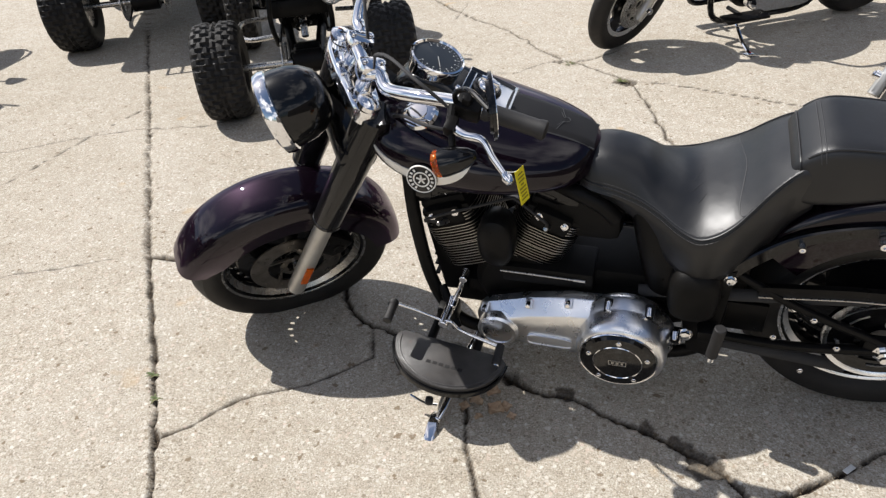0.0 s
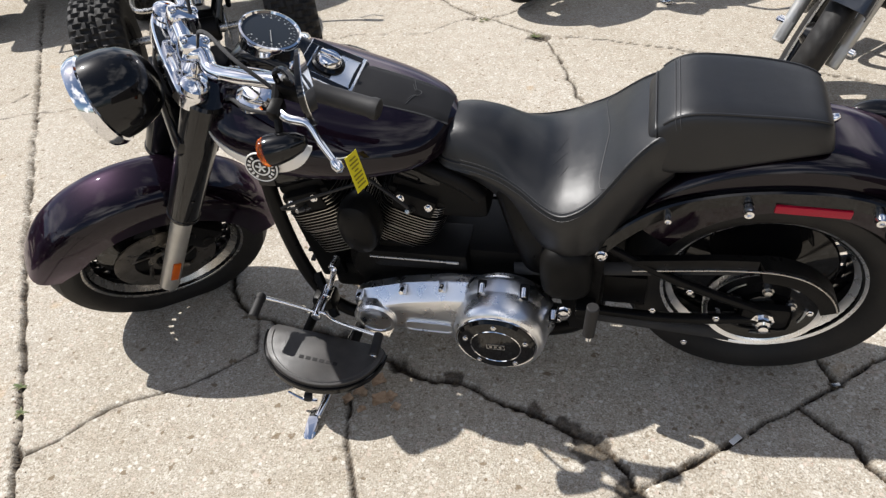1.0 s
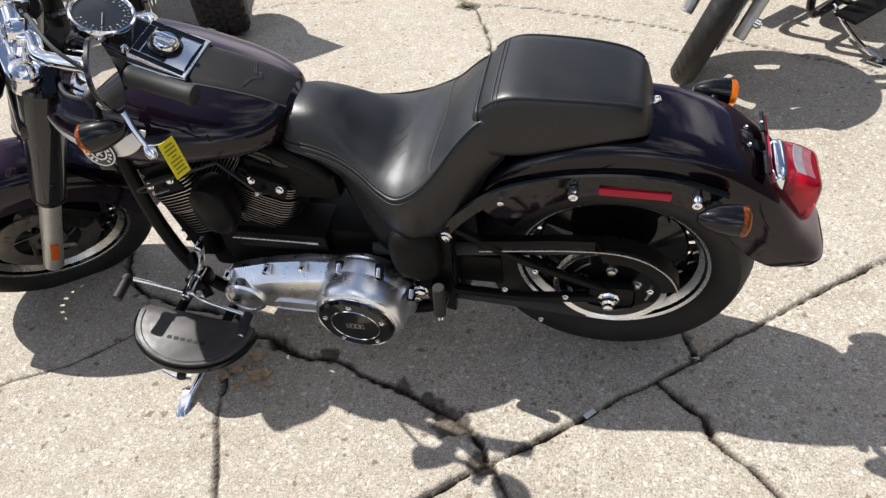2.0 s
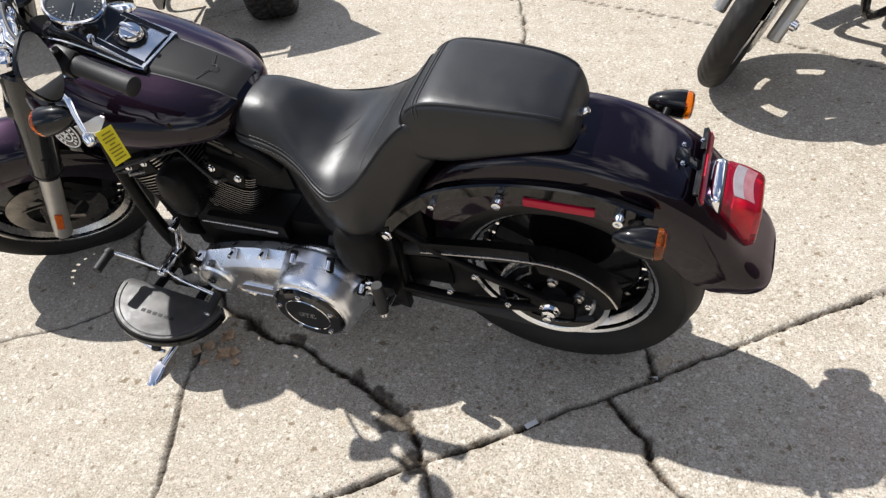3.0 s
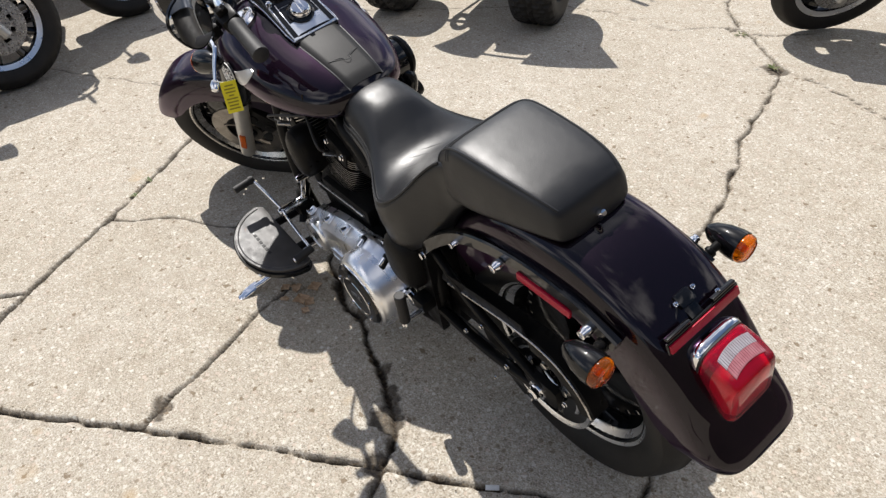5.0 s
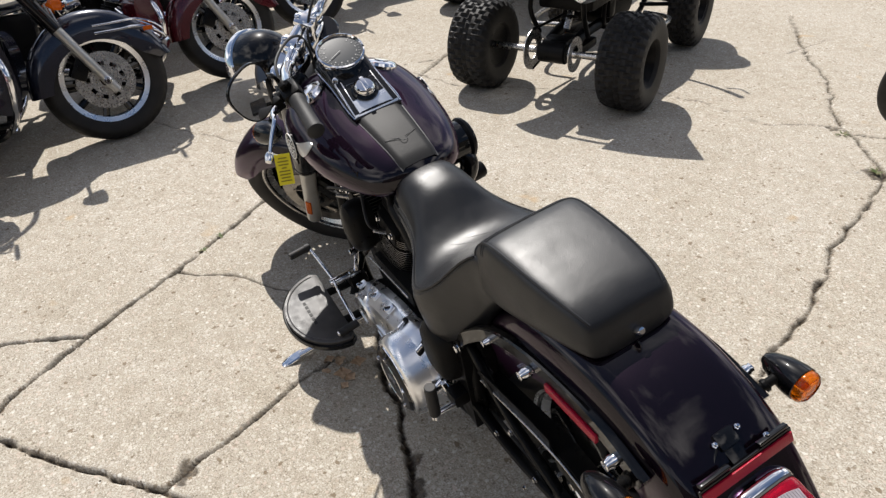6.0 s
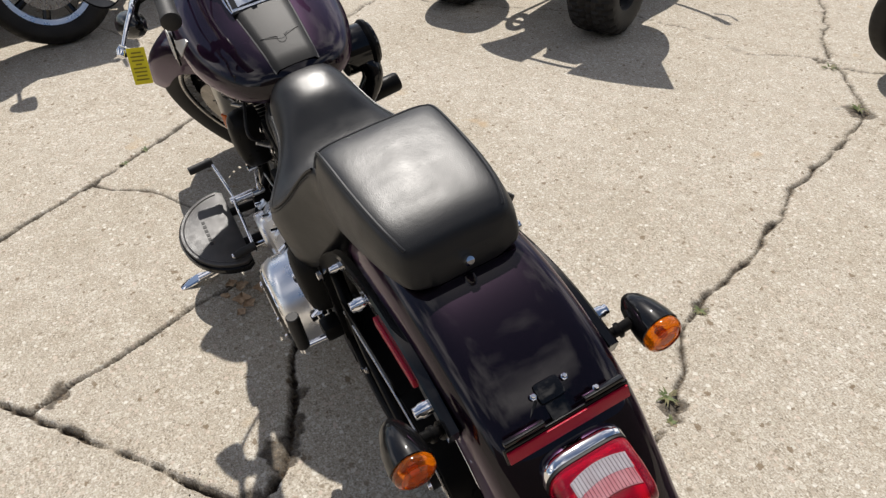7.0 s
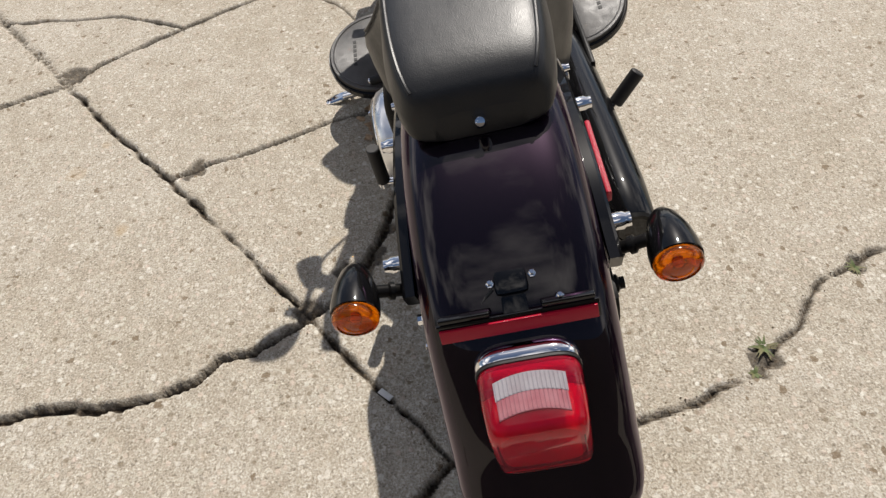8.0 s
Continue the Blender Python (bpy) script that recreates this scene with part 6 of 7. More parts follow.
def parked_bike(label, group, rear, heading, paint, lean=9.0, steer=24.0, touring=False, wheelbase=1.63):
    """A parked motorcycle; touring: long front fender with trim, fairing, guards and side cases."""
    m = Matrix.Translation((rear[0], rear[1], 0)) @ Matrix.Rotation(radians(heading), 4, "Z") @ Matrix.Rotation(radians(-lean), 4, "X")
    b = thing("parked_motorcycle", m, label, "motorcycle", group)
    fw = wheelbase
    head = Vector((fw + 0.13, 0, 0))
    axis = Vector((-math.sin(radians(29)), 0, math.cos(radians(29))))
    S = Matrix.Translation(head) @ Matrix.Rotation(radians(steer), 4, axis) @ Matrix.Translation(-head)
    cast_wheel(b, fw, 0.325, 0.325, 0.068 if touring else 0.051, 0.225, S, 9, closed=0 if touring else 5)
    cast_wheel(b, 0.0, 0.325, 0.325, 0.085, 0.222, Matrix(), 9)
    for s in ((1, -1) if touring else (1,)):
        slotted_disc(b, fw, 0.325, s * 0.062 - (0.005 if s < 0 else 0), 0.150, S)
    # fork
    for s in (1, -1):
        p = Vector((fw + 0.015, s * 0.112, 0.305))
        leg = part("fork_leg", made((rod, p - axis * 0.05, p + axis * 0.36, 0.026, 18), (box, (0.05, 0.04, 0.09), Matrix.Translation(p) @ Matrix.Rotation(radians(-29), 4, "Y"), 0.012)), SLIDER, b, "silver fork slider", S)
        part("fork_tube", made((rod, p + axis * 0.35, p + axis * 0.68, 0.034 if touring else 0.022, 18)), CHROME if not touring else BLACK_PAINT, leg)
        part("axle_cap", made((rod, (fw, s * 0.12, 0.325), (fw, s * 0.155, 0.325), 0.020, 14), (rod, (fw, s * 0.155, 0.325), (fw, s * 0.162, 0.325), 0.013, 10)), CHROME, leg, "chrome axle cap")
        part("brake_caliper", made((box, (0.075, 0.04, 0.11), Matrix.Translation((fw - 0.105, s * 0.085, 0.40)) @ Matrix.Rotation(radians(30), 4, "Y"), 0.014), (rod, (fw - 0.105, s * 0.08, 0.41), (fw - 0.105, s * 0.112, 0.41), 0.018, 14)), SATIN if touring else STEEL, leg)
        if touring:
            part("brake_line", made((tube, [(fw - 0.09, s * 0.10, 0.45), (fw - 0.13, s * 0.11, 0.58), (fw - 0.16, s * 0.10, 0.75)], 0.006, 8, 5)), STEEL, leg)
    if touring:
        table = [(12, 0.385, 0.075, 0.80), (25, 0.372, 0.125, 0.98), (60, 0.366, 0.150, 1.0), (110, 0.366, 0.155, 1.0), (150, 0.370, 0.140, 1.0), (185, 0.376, 0.11, 0.95)]
    else:
        table = [(48, 0.354, 0.055, 0.95), (90, 0.350, 0.060, 1.0), (130, 0.352, 0.060, 1.0), (165, 0.356, 0.050, 0.95)]
    fen = part("front_fender", made((arc_fender, fw, 0.325, arcs(table, 30), 0.104 if touring else 0.088)), paint, b, "glossy front fender", S)
    if touring:
        for s in (1, -1):
            for lift, r in ((0.0, 0.0075), (0.038, 0.0055)):
                part("trim_rail", made((tube, [Vector((fw + 0.375 * math.cos(radians(a)) * (1 - lift * 0.2), s * (0.106 - 0.0012 * max(0, 30 - a)), 0.325 + 0.24 + lift - 0.0022 * max(0, 48 - a))) for a in (14, 24, 36, 52, 70, 88)], r, 10, 5)), CHROME, fen, "chrome fender trim")
            part("marker", made((box, (0.05, 0.010, 0.022), Matrix.Translation((fw + 0.28, s * 0.112, 0.548)), 0.004)), AMBER_FLAT, fen, "amber fender marker")
        part("bumper_trim", made((tube, [(fw + 0.352, -0.085, 0.465), (fw + 0.383, -0.04, 0.475), (fw + 0.388, 0.0, 0.477), (fw + 0.383, 0.04, 0.475), (fw + 0.352, 0.085, 0.465)], 0.010, 10, 5)), CHROME, fen, "chrome fender bumper")
    # head: yoke, headlamp, handlebar
    top = head + axis * 1.03
    part("yoke", made((box, (0.08, 0.27, 0.04), Matrix.Translation(top + Vector((0.05, 0, -0.06))) @ Matrix.Rotation(radians(-29), 4, "Y"), 0.012)), SATIN, b, m=S)
    if touring:
        shell = []
        for i in range(9):
            t = i / 8
            f = top.x - 0.03 + 0.25 * math.sin(0.5 * math.pi * t)
            k = math.cos(0.5 * math.pi * t * 0.80)
            shell.append([Vector((f, y, top.z - 0.02 + z)) for y, z in superellipse(0.15 * k, 0.16 * k, 2.6, 28)])
        part("lamp_nacelle", made((skin, shell)), CHROME, b, "chrome headlamp nacelle", S)
        part("lamp_bar", made((tube, [(top.x + 0.21, y, top.z - 0.10) for y in (-0.25, -0.12, 0.12, 0.25)], 0.010, 10, 3)), CHROME, b, m=S)
        for s in (1, -1):
            spot = part("passing_lamp", made((lathe, [(0.0, -0.075), (0.03, -0.065), (0.052, -0.03), (0.058, 0.01), (0.060, 0.03), (0.054, 0.034)], along((top.x + 0.24, s * 0.25, top.z - 0.07), (1, 0, 0)), 24)), CHROME, b, "round chrome passing lamp", S)
            part("lens", made((lathe, [(0.054, 0.030), (0.03, 0.040), (0.0, 0.043)], along((top.x + 0.24, s * 0.25, top.z - 0.07), (1, 0, 0)), 24)), HEAD_GLASS, spot)
            part("turn_signal", made((lathe, [(0.0, -0.05), (0.03, -0.02), (0.034, 0.02), (0.0, 0.03)], along((top.x + 0.24, s * 0.25, top.z - 0.17), (1, 0, 0)), 18)), AMBER_FLAT, spot)
    lampc = top + Vector((0.16, 0, -0.06))
    lamp = part("headlamp", made((lathe, [(0.0, -0.07), (0.05, -0.06), (0.08, -0.02), (0.09, 0.04), (0.09, 0.07)], along(lampc, (1, 0, 0)), 28)), CHROME, b, m=S)
    part("lens", made((lathe, [(0.088, 0.068), (0.05, 0.085), (0.0, 0.09)], along(lampc, (1, 0, 0)), 28)), HEAD_GLASS, lamp)
    hb = [top + Vector(q) for q in ((0.0, 0.0, 0.09), (0.0, 0.10, 0.10), (-0.03, 0.22, 0.14), (-0.14, 0.33, 0.12), (-0.25, 0.40, 0.09))]
    bar = part("handlebar", made((tube, [Vector((q.x, -q.y, q.z)) for q in hb[:0:-1]] + hb, 0.014, 12, 5)), CHROME, b, "chrome handlebar", S)
    for s in (1, -1):
        a0, a1 = Vector((hb[3].x - 0.02, s * (hb[3].y + 0.015), hb[3].z)), Vector((hb[4].x, s * hb[4].y, hb[4].z))
        part("grip", made((rod, a0, a1, 0.019, 14)), GRIP, bar)
        part("mirror", made((plate, superellipse(0.06, 0.04, 2.3, 20), -0.012, 0.0, along(a0 + Vector((0.06, s * 0.03, 0.12)), (-1, 0, 0)), 0.0)), CHROME, bar)
        part("mirror_stem", made((tube, [a0 + Vector((0.03, 0, 0.01)), a0 + Vector((0.06, 0, 0.06)), a0 + Vector((0.06, s * 0.03, 0.10))], 0.006, 8, 4)), CHROME, bar)
        part("lever", made((tube, [a0 + Vector((0.035, 0, -0.005)), a0 + Vector((0.02, s * 0.06, -0.01)), a1 + Vector((0.06, 0, -0.01))], 0.006, 8, 4)), CHROME, bar)
    # frame, engine, tank, seat
    for s in (1, -1):
        part("frame_tube", made((tube, [(fw - 0.42, s * 0.04, 0.74), (fw - 0.46, s * 0.11, 0.40), (fw - 0.52, s * 0.13, 0.17), (fw - 0.75, s * 0.13, 0.15), (0.45, s * 0.13, 0.17), (0.36, s * 0.12, 0.45)], 0.018, 10, 5)), BLACK_PAINT, b)
    part("crankcase", made((lathe, [(0.0, -0.13), (0.11, -0.13), (0.135, -0.10), (0.135, 0.10), (0.11, 0.13), (0.0, 0.13)], wheel_pose(0.88, 0.33), 30), (box, (0.36, 0.22, 0.18), Matrix.Translation((0.62, 0, 0.32)), 0.03)), ENGINE, b, "engine crankcase")
    for tilt, bx in ((22.5, 0.95), (-22.5, 0.84)):
        d = Vector((math.sin(radians(tilt)), 0, math.cos(radians(tilt))))
        mm = Matrix(((d.z, 0, d.x, bx), (0, 1, 0, 0), (-d.x, 0, d.z, 0.42), (0, 0, 0, 1)))
        cyl = part("cylinder", made((lathe, [(0.0, 0.0), (0.056, 0.0), (0.056, 0.17), (0.0, 0.17)], mm, 20)), ENGINE, b, "finned cylinder")
        for k in range(9):
            part("fin", made((plate, superellipse(0.072, 0.095, 4.0, 16), 0.0, 0.004, mm @ Matrix.Translation((0, 0, 0.012 + 0.016 * k)))), STEEL if not touring else ENGINE, cyl)
        part("rocker_box", made((box, (0.14, 0.18, 0.07), mm @ Matrix.Translation((0, 0, 0.20)), 0.02)), CHROME, cyl, "chrome rocker cover")
    part("primary_case", made((skin, [[Vector((0.70 + x * k, l, 0.30 + y * k)) for x, y in superellipse(0.24, 0.11, 3.2, 32)] for k, l in ((1.0, 0.10), (1.0, 0.18), (0.95, 0.20), (0.85, 0.21))])), CHROME, b, "chrome primary case")
    tank = []
    for i in range(15):
        f = 0.70 + (fw - 0.36 - 0.70) * i / 14
        w, t_, lo = curve([(0.0, 0.05, 0.80, 0.74), (0.1, 0.10, 0.83, 0.71), (0.35, 0.16, 0.88, 0.69), (0.7, 0.185, 0.92, 0.70), (0.92, 0.15, 0.90, 0.74), (1.0, 0.07, 0.86, 0.79)], i / 14)
        tank.append([Vector((f, x, 0.5 * (t_ + lo) + y)) for x, y in superellipse(w, 0.5 * (t_ - lo), 2.4, 28)])
    part("fuel_tank", made((skin, tank)), paint, b, "glossy fuel tank")
    seat = []
    for i in range(15):
        f = 0.74 - 0.86 * i / 14
        w, t_, lo = curve([(0.0, 0.05, 0.77, 0.72), (0.12, 0.09, 0.80, 0.68), (0.4, 0.17, 0.73, 0.60), (0.55, 0.16, 0.80, 0.62), (0.7, 0.14, 0.83, 0.68), (0.95, 0.12, 0.83, 0.72), (1.0, 0.08, 0.80, 0.74)], i / 14)
        seat.append([Vector((f, x, 0.5 * (t_ + lo) + y)) for x, y in superellipse(w, 0.5 * (t_ - lo), 3.0, 24)])
    part("seat", made((skin, seat)), LEATHER, b, "black leather seat")
    table = [(40, 0.40, 0.11, 0.95), (100, 0.415, 0.12, 1.0), (150, 0.42, 0.12, 1.0), (175, 0.43, 0.10, 0.97)]
    part("rear_fender", made((arc_fender, 0.0, 0.325, arcs(table, 22), 0.11)), paint, b, "glossy rear fender")
    part("tail_lamp", made((box, (0.08, 0.12, 0.10), Matrix.Translation((-0.42, 0, 0.60)), 0.02)), RED_SOLID, b)
    # exhaust on the right, board and pegs, stand on the left
    for u0 in ((0.26,) if touring else (0.36, 0.26)):
        part("muffler", made((lathe, [(0.0, 0.0), (0.04, 0.0), (0.046, 0.1), (0.05, 0.3), (0.046, 0.6), (0.03, 0.66), (0.0, 0.66)], along((-0.10, -0.20, u0 + 0.02), (1, 0, 0)), 24)), CHROME, b, "chrome muffler")
        part("exhaust_pipe", made((tube, [(0.54, -0.19, u0), (0.80, -0.19, u0 - 0.01), (0.98, -0.18, 0.36), (1.05, -0.14, 0.48), (1.02, -0.08, 0.54)], 0.024, 12, 5)), CHROME, b)
    for s in (1, -1):
        part("footboard", made((box, (0.28, 0.10, 0.018), Matrix.Translation((1.02, s * 0.29, 0.235)), 0.008), (rod, (1.02, s * 0.12, 0.22), (1.02, s * 0.26, 0.23), 0.012)), SATIN, b, "footboard")
        part("turn_signal", made((lathe, [(0.0, -0.05), (0.03, -0.02), (0.034, 0.02), (0.0, 0.03)], along((-0.22, s * 0.20, 0.64), (-1, 0, 0)), 18)), AMBER_FLAT, b)
        if touring:
            part("engine_guard", made((tube, [(fw - 0.44, s * 0.10, 0.62), (fw - 0.42, s * 0.30, 0.56), (fw - 0.40, s * 0.36, 0.44), (fw - 0.44, s * 0.28, 0.26), (fw - 0.50, s * 0.12, 0.18)], 0.016, 12, 6)), CHROME, b, "chrome engine guard")
            part("lower_fairing", made((skin, [[Vector((fw - 0.50 + 0.05 * q + x * (1 - 0.15 * q), s * (0.15 + 0.16 * q) + 0.0, 0.46 + z * (1 - 0.1 * q))) for x, z in superellipse(0.09, 0.20, 3.0, 24)] for q in (0, 0.3, 0.7, 1.0)])), paint, b, "glossy lower leg fairing")
            sb = [[Vector((-0.02 + x, s * l, 0.50 + z)) for x, z in superellipse(0.33 * k, 0.16 * k, 4.0, 28)] for k, l in ((0.9, 0.17), (1.0, 0.20), (1.0, 0.32), (0.93, 0.36), (0.8, 0.37))]
            part("saddlebag", made((skin, sb)), paint, b, "hard saddlebag")
    part("side_stand", made((tube, [(0.98, 0.15, 0.17), (1.02, 0.32, 0.10), (1.05, 0.455, 0.082)], 0.011, 10, 4), (box, (0.06, 0.09, 0.01), Matrix.Translation((1.05, 0.46, 0.079)) @ Matrix.Rotation(radians(lean), 4, "X"), 0.003)), CHROME, b, "side stand")
    part("swingarm", made((tube, [(0.42, 0.14, 0.28), (0.2, 0.15, 0.29), (0.0, 0.15, 0.325)], 0.02, 10, 4), (tube, [(0.42, -0.14, 0.28), (0.2, -0.15, 0.29), (0.0, -0.15, 0.325)], 0.02, 10, 4)), SATIN, b)
    part("battery_box", made((box, (0.22, 0.24, 0.26), Matrix.Translation((0.45, 0, 0.47)), 0.03)), SATIN, b)
    return b


def parked_at(front, heading, wheelbase=1.63):
    h = radians(heading)
    return (front[0] - wheelbase * math.cos(h), front[1] - wheelbase * math.sin(h))


ROW = "motorcycles parked on the lot"
parked_bike("black and slate cruiser with dark front fender, on its stand", ROW, parked_at((0.30, 1.445), 229), 229, GREY_PAINT, steer=27)
parked_bike("black cruiser with chrome engine, leaning on its stand", ROW, parked_at((-0.89, 2.70), 214), 214, BLACK_PAINT, steer=24)
TOUR = 87
parked_bike("navy touring motorcycle with chrome fender trim", ROW, parked_at((-3.43, -0.655), TOUR), TOUR, NAVY, steer=8, touring=True)
parked_bike("maroon touring motorcycle with whitewashed wheel rim", ROW, parked_at((-4.02, 0.17), TOUR), TOUR, MAROON, steer=8, touring=True)
parked_bike("black touring motorcycle beside a maroon one", ROW, parked_at((-4.80, 1.01), TOUR), TOUR, BLACK_PAINT, steer=8, touring=True)
parked_bike("dark red touring motorcycle at the end of the row", ROW, parked_at((-5.42, 1.90), TOUR), TOUR, MAROON, steer=8, touring=True)
parked_bike("maroon touring motorcycle with white rims beside a navy one", ROW, parked_at((-2.82, -1.56), TOUR), TOUR, MAROON, steer=8, touring=True)


def build_quad(label, m, plastic, scale=1.0, utility=False):
    """A quad bike seen from behind: knobbly tyres, axle, swingarm, shock, plastics, bars. x forward from the rear axle."""
    q = thing("quad_bike", m @ Matrix.Scale(scale, 4), label, "quad bike", "quad bikes on the lot")
    R, u = 0.255, 0.255
    for name, f, half, w, rad in (("rear_wheel", 0.0, 0.455, 0.125, R), ("front_wheel", 1.20, 0.42, 0.090, 0.265)):
        for s in (1, -1):
            mm = wheel_pose(f, rad, s * half)
            wh = part(name, made((lathe, [(0.0, s * 0.02), (0.05, s * 0.03), (0.08, s * 0.01), (0.105, s * 0.07), (0.122, s * w * 0.74), (0.122, -s * w * 0.74), (0.0, -s * 0.06)], mm, 32)), SATIN if not utility else STEEL, q, "quad wheel rim")
            part("tyre", made((treaded, rad, w, 0.118, mm, "knobs", 26, 0.013, 208)), RUBBER, wh, "knobbly black tyre")
            part("hub_cap", made((lathe, [(0.0, s * 0.05), (0.025, s * 0.045), (0.03, s * 0.02)], mm, 18)), STEEL, wh)
    part("rear_axle", made((rod, (0, -0.40, u), (0, 0.40, u), 0.019, 16)), STEEL, q, "bare steel rear axle")
    part("axle_carrier", made((rod, (0, -0.085, u), (0, 0.085, u), 0.062, 24), (box, (0.12, 0.15, 0.07), Matrix.Translation((0.07, 0, u + 0.03)), 0.02)), SATIN, q, "cast axle carrier")
    for s in (1, -1):
        part("swingarm", made((tube, [(0.03, s * 0.07, u + 0.02), (0.25, s * 0.085, u + 0.05), (0.46, s * 0.10, u + 0.06)], 0.03, 12, 5, 0.8)), SATIN, q, "black swingarm")
    part("sprocket", made((lathe, [(0.055, 0.0), (0.115, 0.0), (0.115, 0.006), (0.055, 0.006)], wheel_pose(0, u, 0.13), 36, (0, 360), True)), STEEL, q, "chain sprocket")
    part("brake_disc", made((lathe, [(0.05, 0.0), (0.098, 0.0), (0.098, 0.005), (0.05, 0.005)], wheel_pose(0, u, -0.13), 36, (0, 360), True)), STEEL, q, "rear brake disc")
    part("chain", made((tube, [(0.0, 0.133, u + 0.113), (0.42, 0.133, u + 0.09)], 0.009, 6, 2), (tube, [(0.0, 0.133, u - 0.113), (0.42, 0.133, u - 0.02)], 0.009, 6, 2)), SATIN, q, "drive chain")
    # shock with coil spring
    s0, s1 = Vector((0.16, 0.0, u + 0.08)), Vector((0.40, 0.0, 0.70))
    sh = part("shock_absorber", made((rod, s0, s1, 0.020, 16), (rod, s0 + (s1 - s0) * 0.62, s1, 0.034, 18)), STEEL, q, "rear shock absorber")
    d = (s1 - s0).normalized()
    e1 = d.orthogonal().normalized()
    e2 = d.cross(e1)
    part("coil_spring", made((tube, [s0 + d * (0.05 + 0.012 * k / 2) + 0.043 * (math.cos(k * 0.9) * e1 + math.sin(k * 0.9) * e2) for k in range(56)], 0.0075, 8, 2)), SATIN, sh, "black coil spring")
    # frame, engine
    for s in (1, -1):
        part("frame_tube", made((tube, [(0.42, s * 0.12, 0.30), (0.60, s * 0.14, 0.24), (1.05, s * 0.13, 0.24), (1.20, s * 0.11, 0.40), (1.02, s * 0.08, 0.72)], 0.017, 10, 5), (tube, [(0.42, s * 0.12, 0.30), (0.40, s * 0.12, 0.62), (-0.02, s * 0.11, 0.72)], 0.014, 10, 5), (tube, [(1.02, s * 0.08, 0.72), (0.70, s * 0.10, 0.70), (0.40, s * 0.12, 0.62)], 0.016, 10, 5)), SATIN, q, "black frame tube")
        for uu in (0.27, 0.38):
            part("control_arm", made((tube, [(1.06, s * 0.12, uu), (1.20, s * 0.36, uu - 0.01)], 0.013, 10, 2), (tube, [(1.30, s * 0.12, uu), (1.20, s * 0.36, uu - 0.01)], 0.013, 10, 2)), SATIN, q, "front control arm")
        part("front_shock", made((rod, (1.20, s * 0.30, 0.30), (1.12, s * 0.13, 0.68), 0.03, 14)), STEEL, q)
        part("nerf_bar", made((tube, [(0.42, s * 0.16, 0.28), (0.46, s * 0.36, 0.27), (0.80, s * 0.40, 0.27), (0.92, s * 0.20, 0.26)], 0.014, 10, 5)), STEEL, q, "side step bar")
    part("engine", made((box, (0.40, 0.26, 0.30), Matrix.Translation((0.72, 0, 0.42)), 0.05), (rod, (0.76, 0, 0.5), (0.84, 0, 0.72), 0.075, 20)), ENGINE, q, "black engine block")
    part("rear_carriage", made((box, (0.34, 0.34, 0.10), Matrix.Translation((0.30, 0, 0.50)), 0.03), (box, (0.10, 0.30, 0.34), Matrix.Translation((0.50, 0, 0.50)), 0.03), (box, (0.30, 0.22, 0.05), Matrix.Translation((0.22, 0, 0.225)), 0.015)), SATIN, q, "black rear subframe and skid plate")
    for s in (1, -1):
        part("grab_tube", made((tube, [(0.05, s * 0.14, 0.66), (0.02, s * 0.16, 0.48), (0.12, s * 0.15, 0.32)], 0.014, 10, 5)), SATIN, q)
        part("side_panel", made((box, (0.36, 0.03, 0.20), Matrix.Translation((0.34, s * 0.20, 0.58)) @ Matrix.Rotation(radians(12), 4, "Y"), 0.012)), plastic, q, "black side panel")
    part("muffler", made((lathe, [(0.0, 0.0), (0.045, 0.0), (0.06, 0.04), (0.065, 0.3), (0.05, 0.40), (0.0, 0.42)], along((-0.06, -0.17, 0.60), (1, -0.05, -0.06)), 24)), ALUMINIUM, q, "aluminium muffler")
    part("grab_bar", made((tube, [(0.10, 0.20, 0.70), (-0.14, 0.18, 0.72), (-0.17, 0.10, 0.73), (-0.17, -0.10, 0.73), (-0.14, -0.18, 0.72), (0.10, -0.20, 0.70)], 0.011, 10, 5)), STEEL, q, "rear grab bar")
    part("tail_lamp", made((box, (0.03, 0.12, 0.04), Matrix.Translation((-0.12, 0, 0.70)), 0.01)), RED_SOLID, q)
    # plastics: pointed rear fenders, front fenders, nose, seat
    for s in (1, -1):
        sheet = []
        for i in range(9):
            t = i / 8
            f = 0.42 - 0.66 * t
            inner, outer = 0.12, 0.26 + 0.24 * t ** 1.3
            z = 0.66 + 0.08 * math.sin(math.pi * min(1.0, t * 0.8))
            row = [Vector((f + 0.16 * t * (k / 6) ** 2, s * (inner + (outer - inner) * k / 6), z + 0.17 * t * (k / 6) ** 1.6)) for k in range(7)]
            sheet.append(row + [v - Vector((0, 0, 0.006)) for v in row[::-1]])
        part("rear_fender", made((skin, sheet)), plastic, q, "plastic rear fender with pointed tail")
        sheet = []
        for i in range(9):
            t = i / 8
            f = 1.48 - 0.50 * t
            outer = 0.14 + 0.36 * math.sin(math.pi * (0.12 + 0.8 * t))
            z = 0.60 + 0.14 * math.sin(math.pi * (0.1 + 0.8 * t))
            row = [Vector((f, s * (0.10 + (outer - 0.10) * k / 6), z - 0.05 * (k / 6) ** 2)) for k in range(7)]
            sheet.append(row + [v - Vector((0, 0, 0.006)) for v in row[::-1]])
        part("front_fender", made((skin, sheet)), plastic, q, "plastic front fender")
    body = []
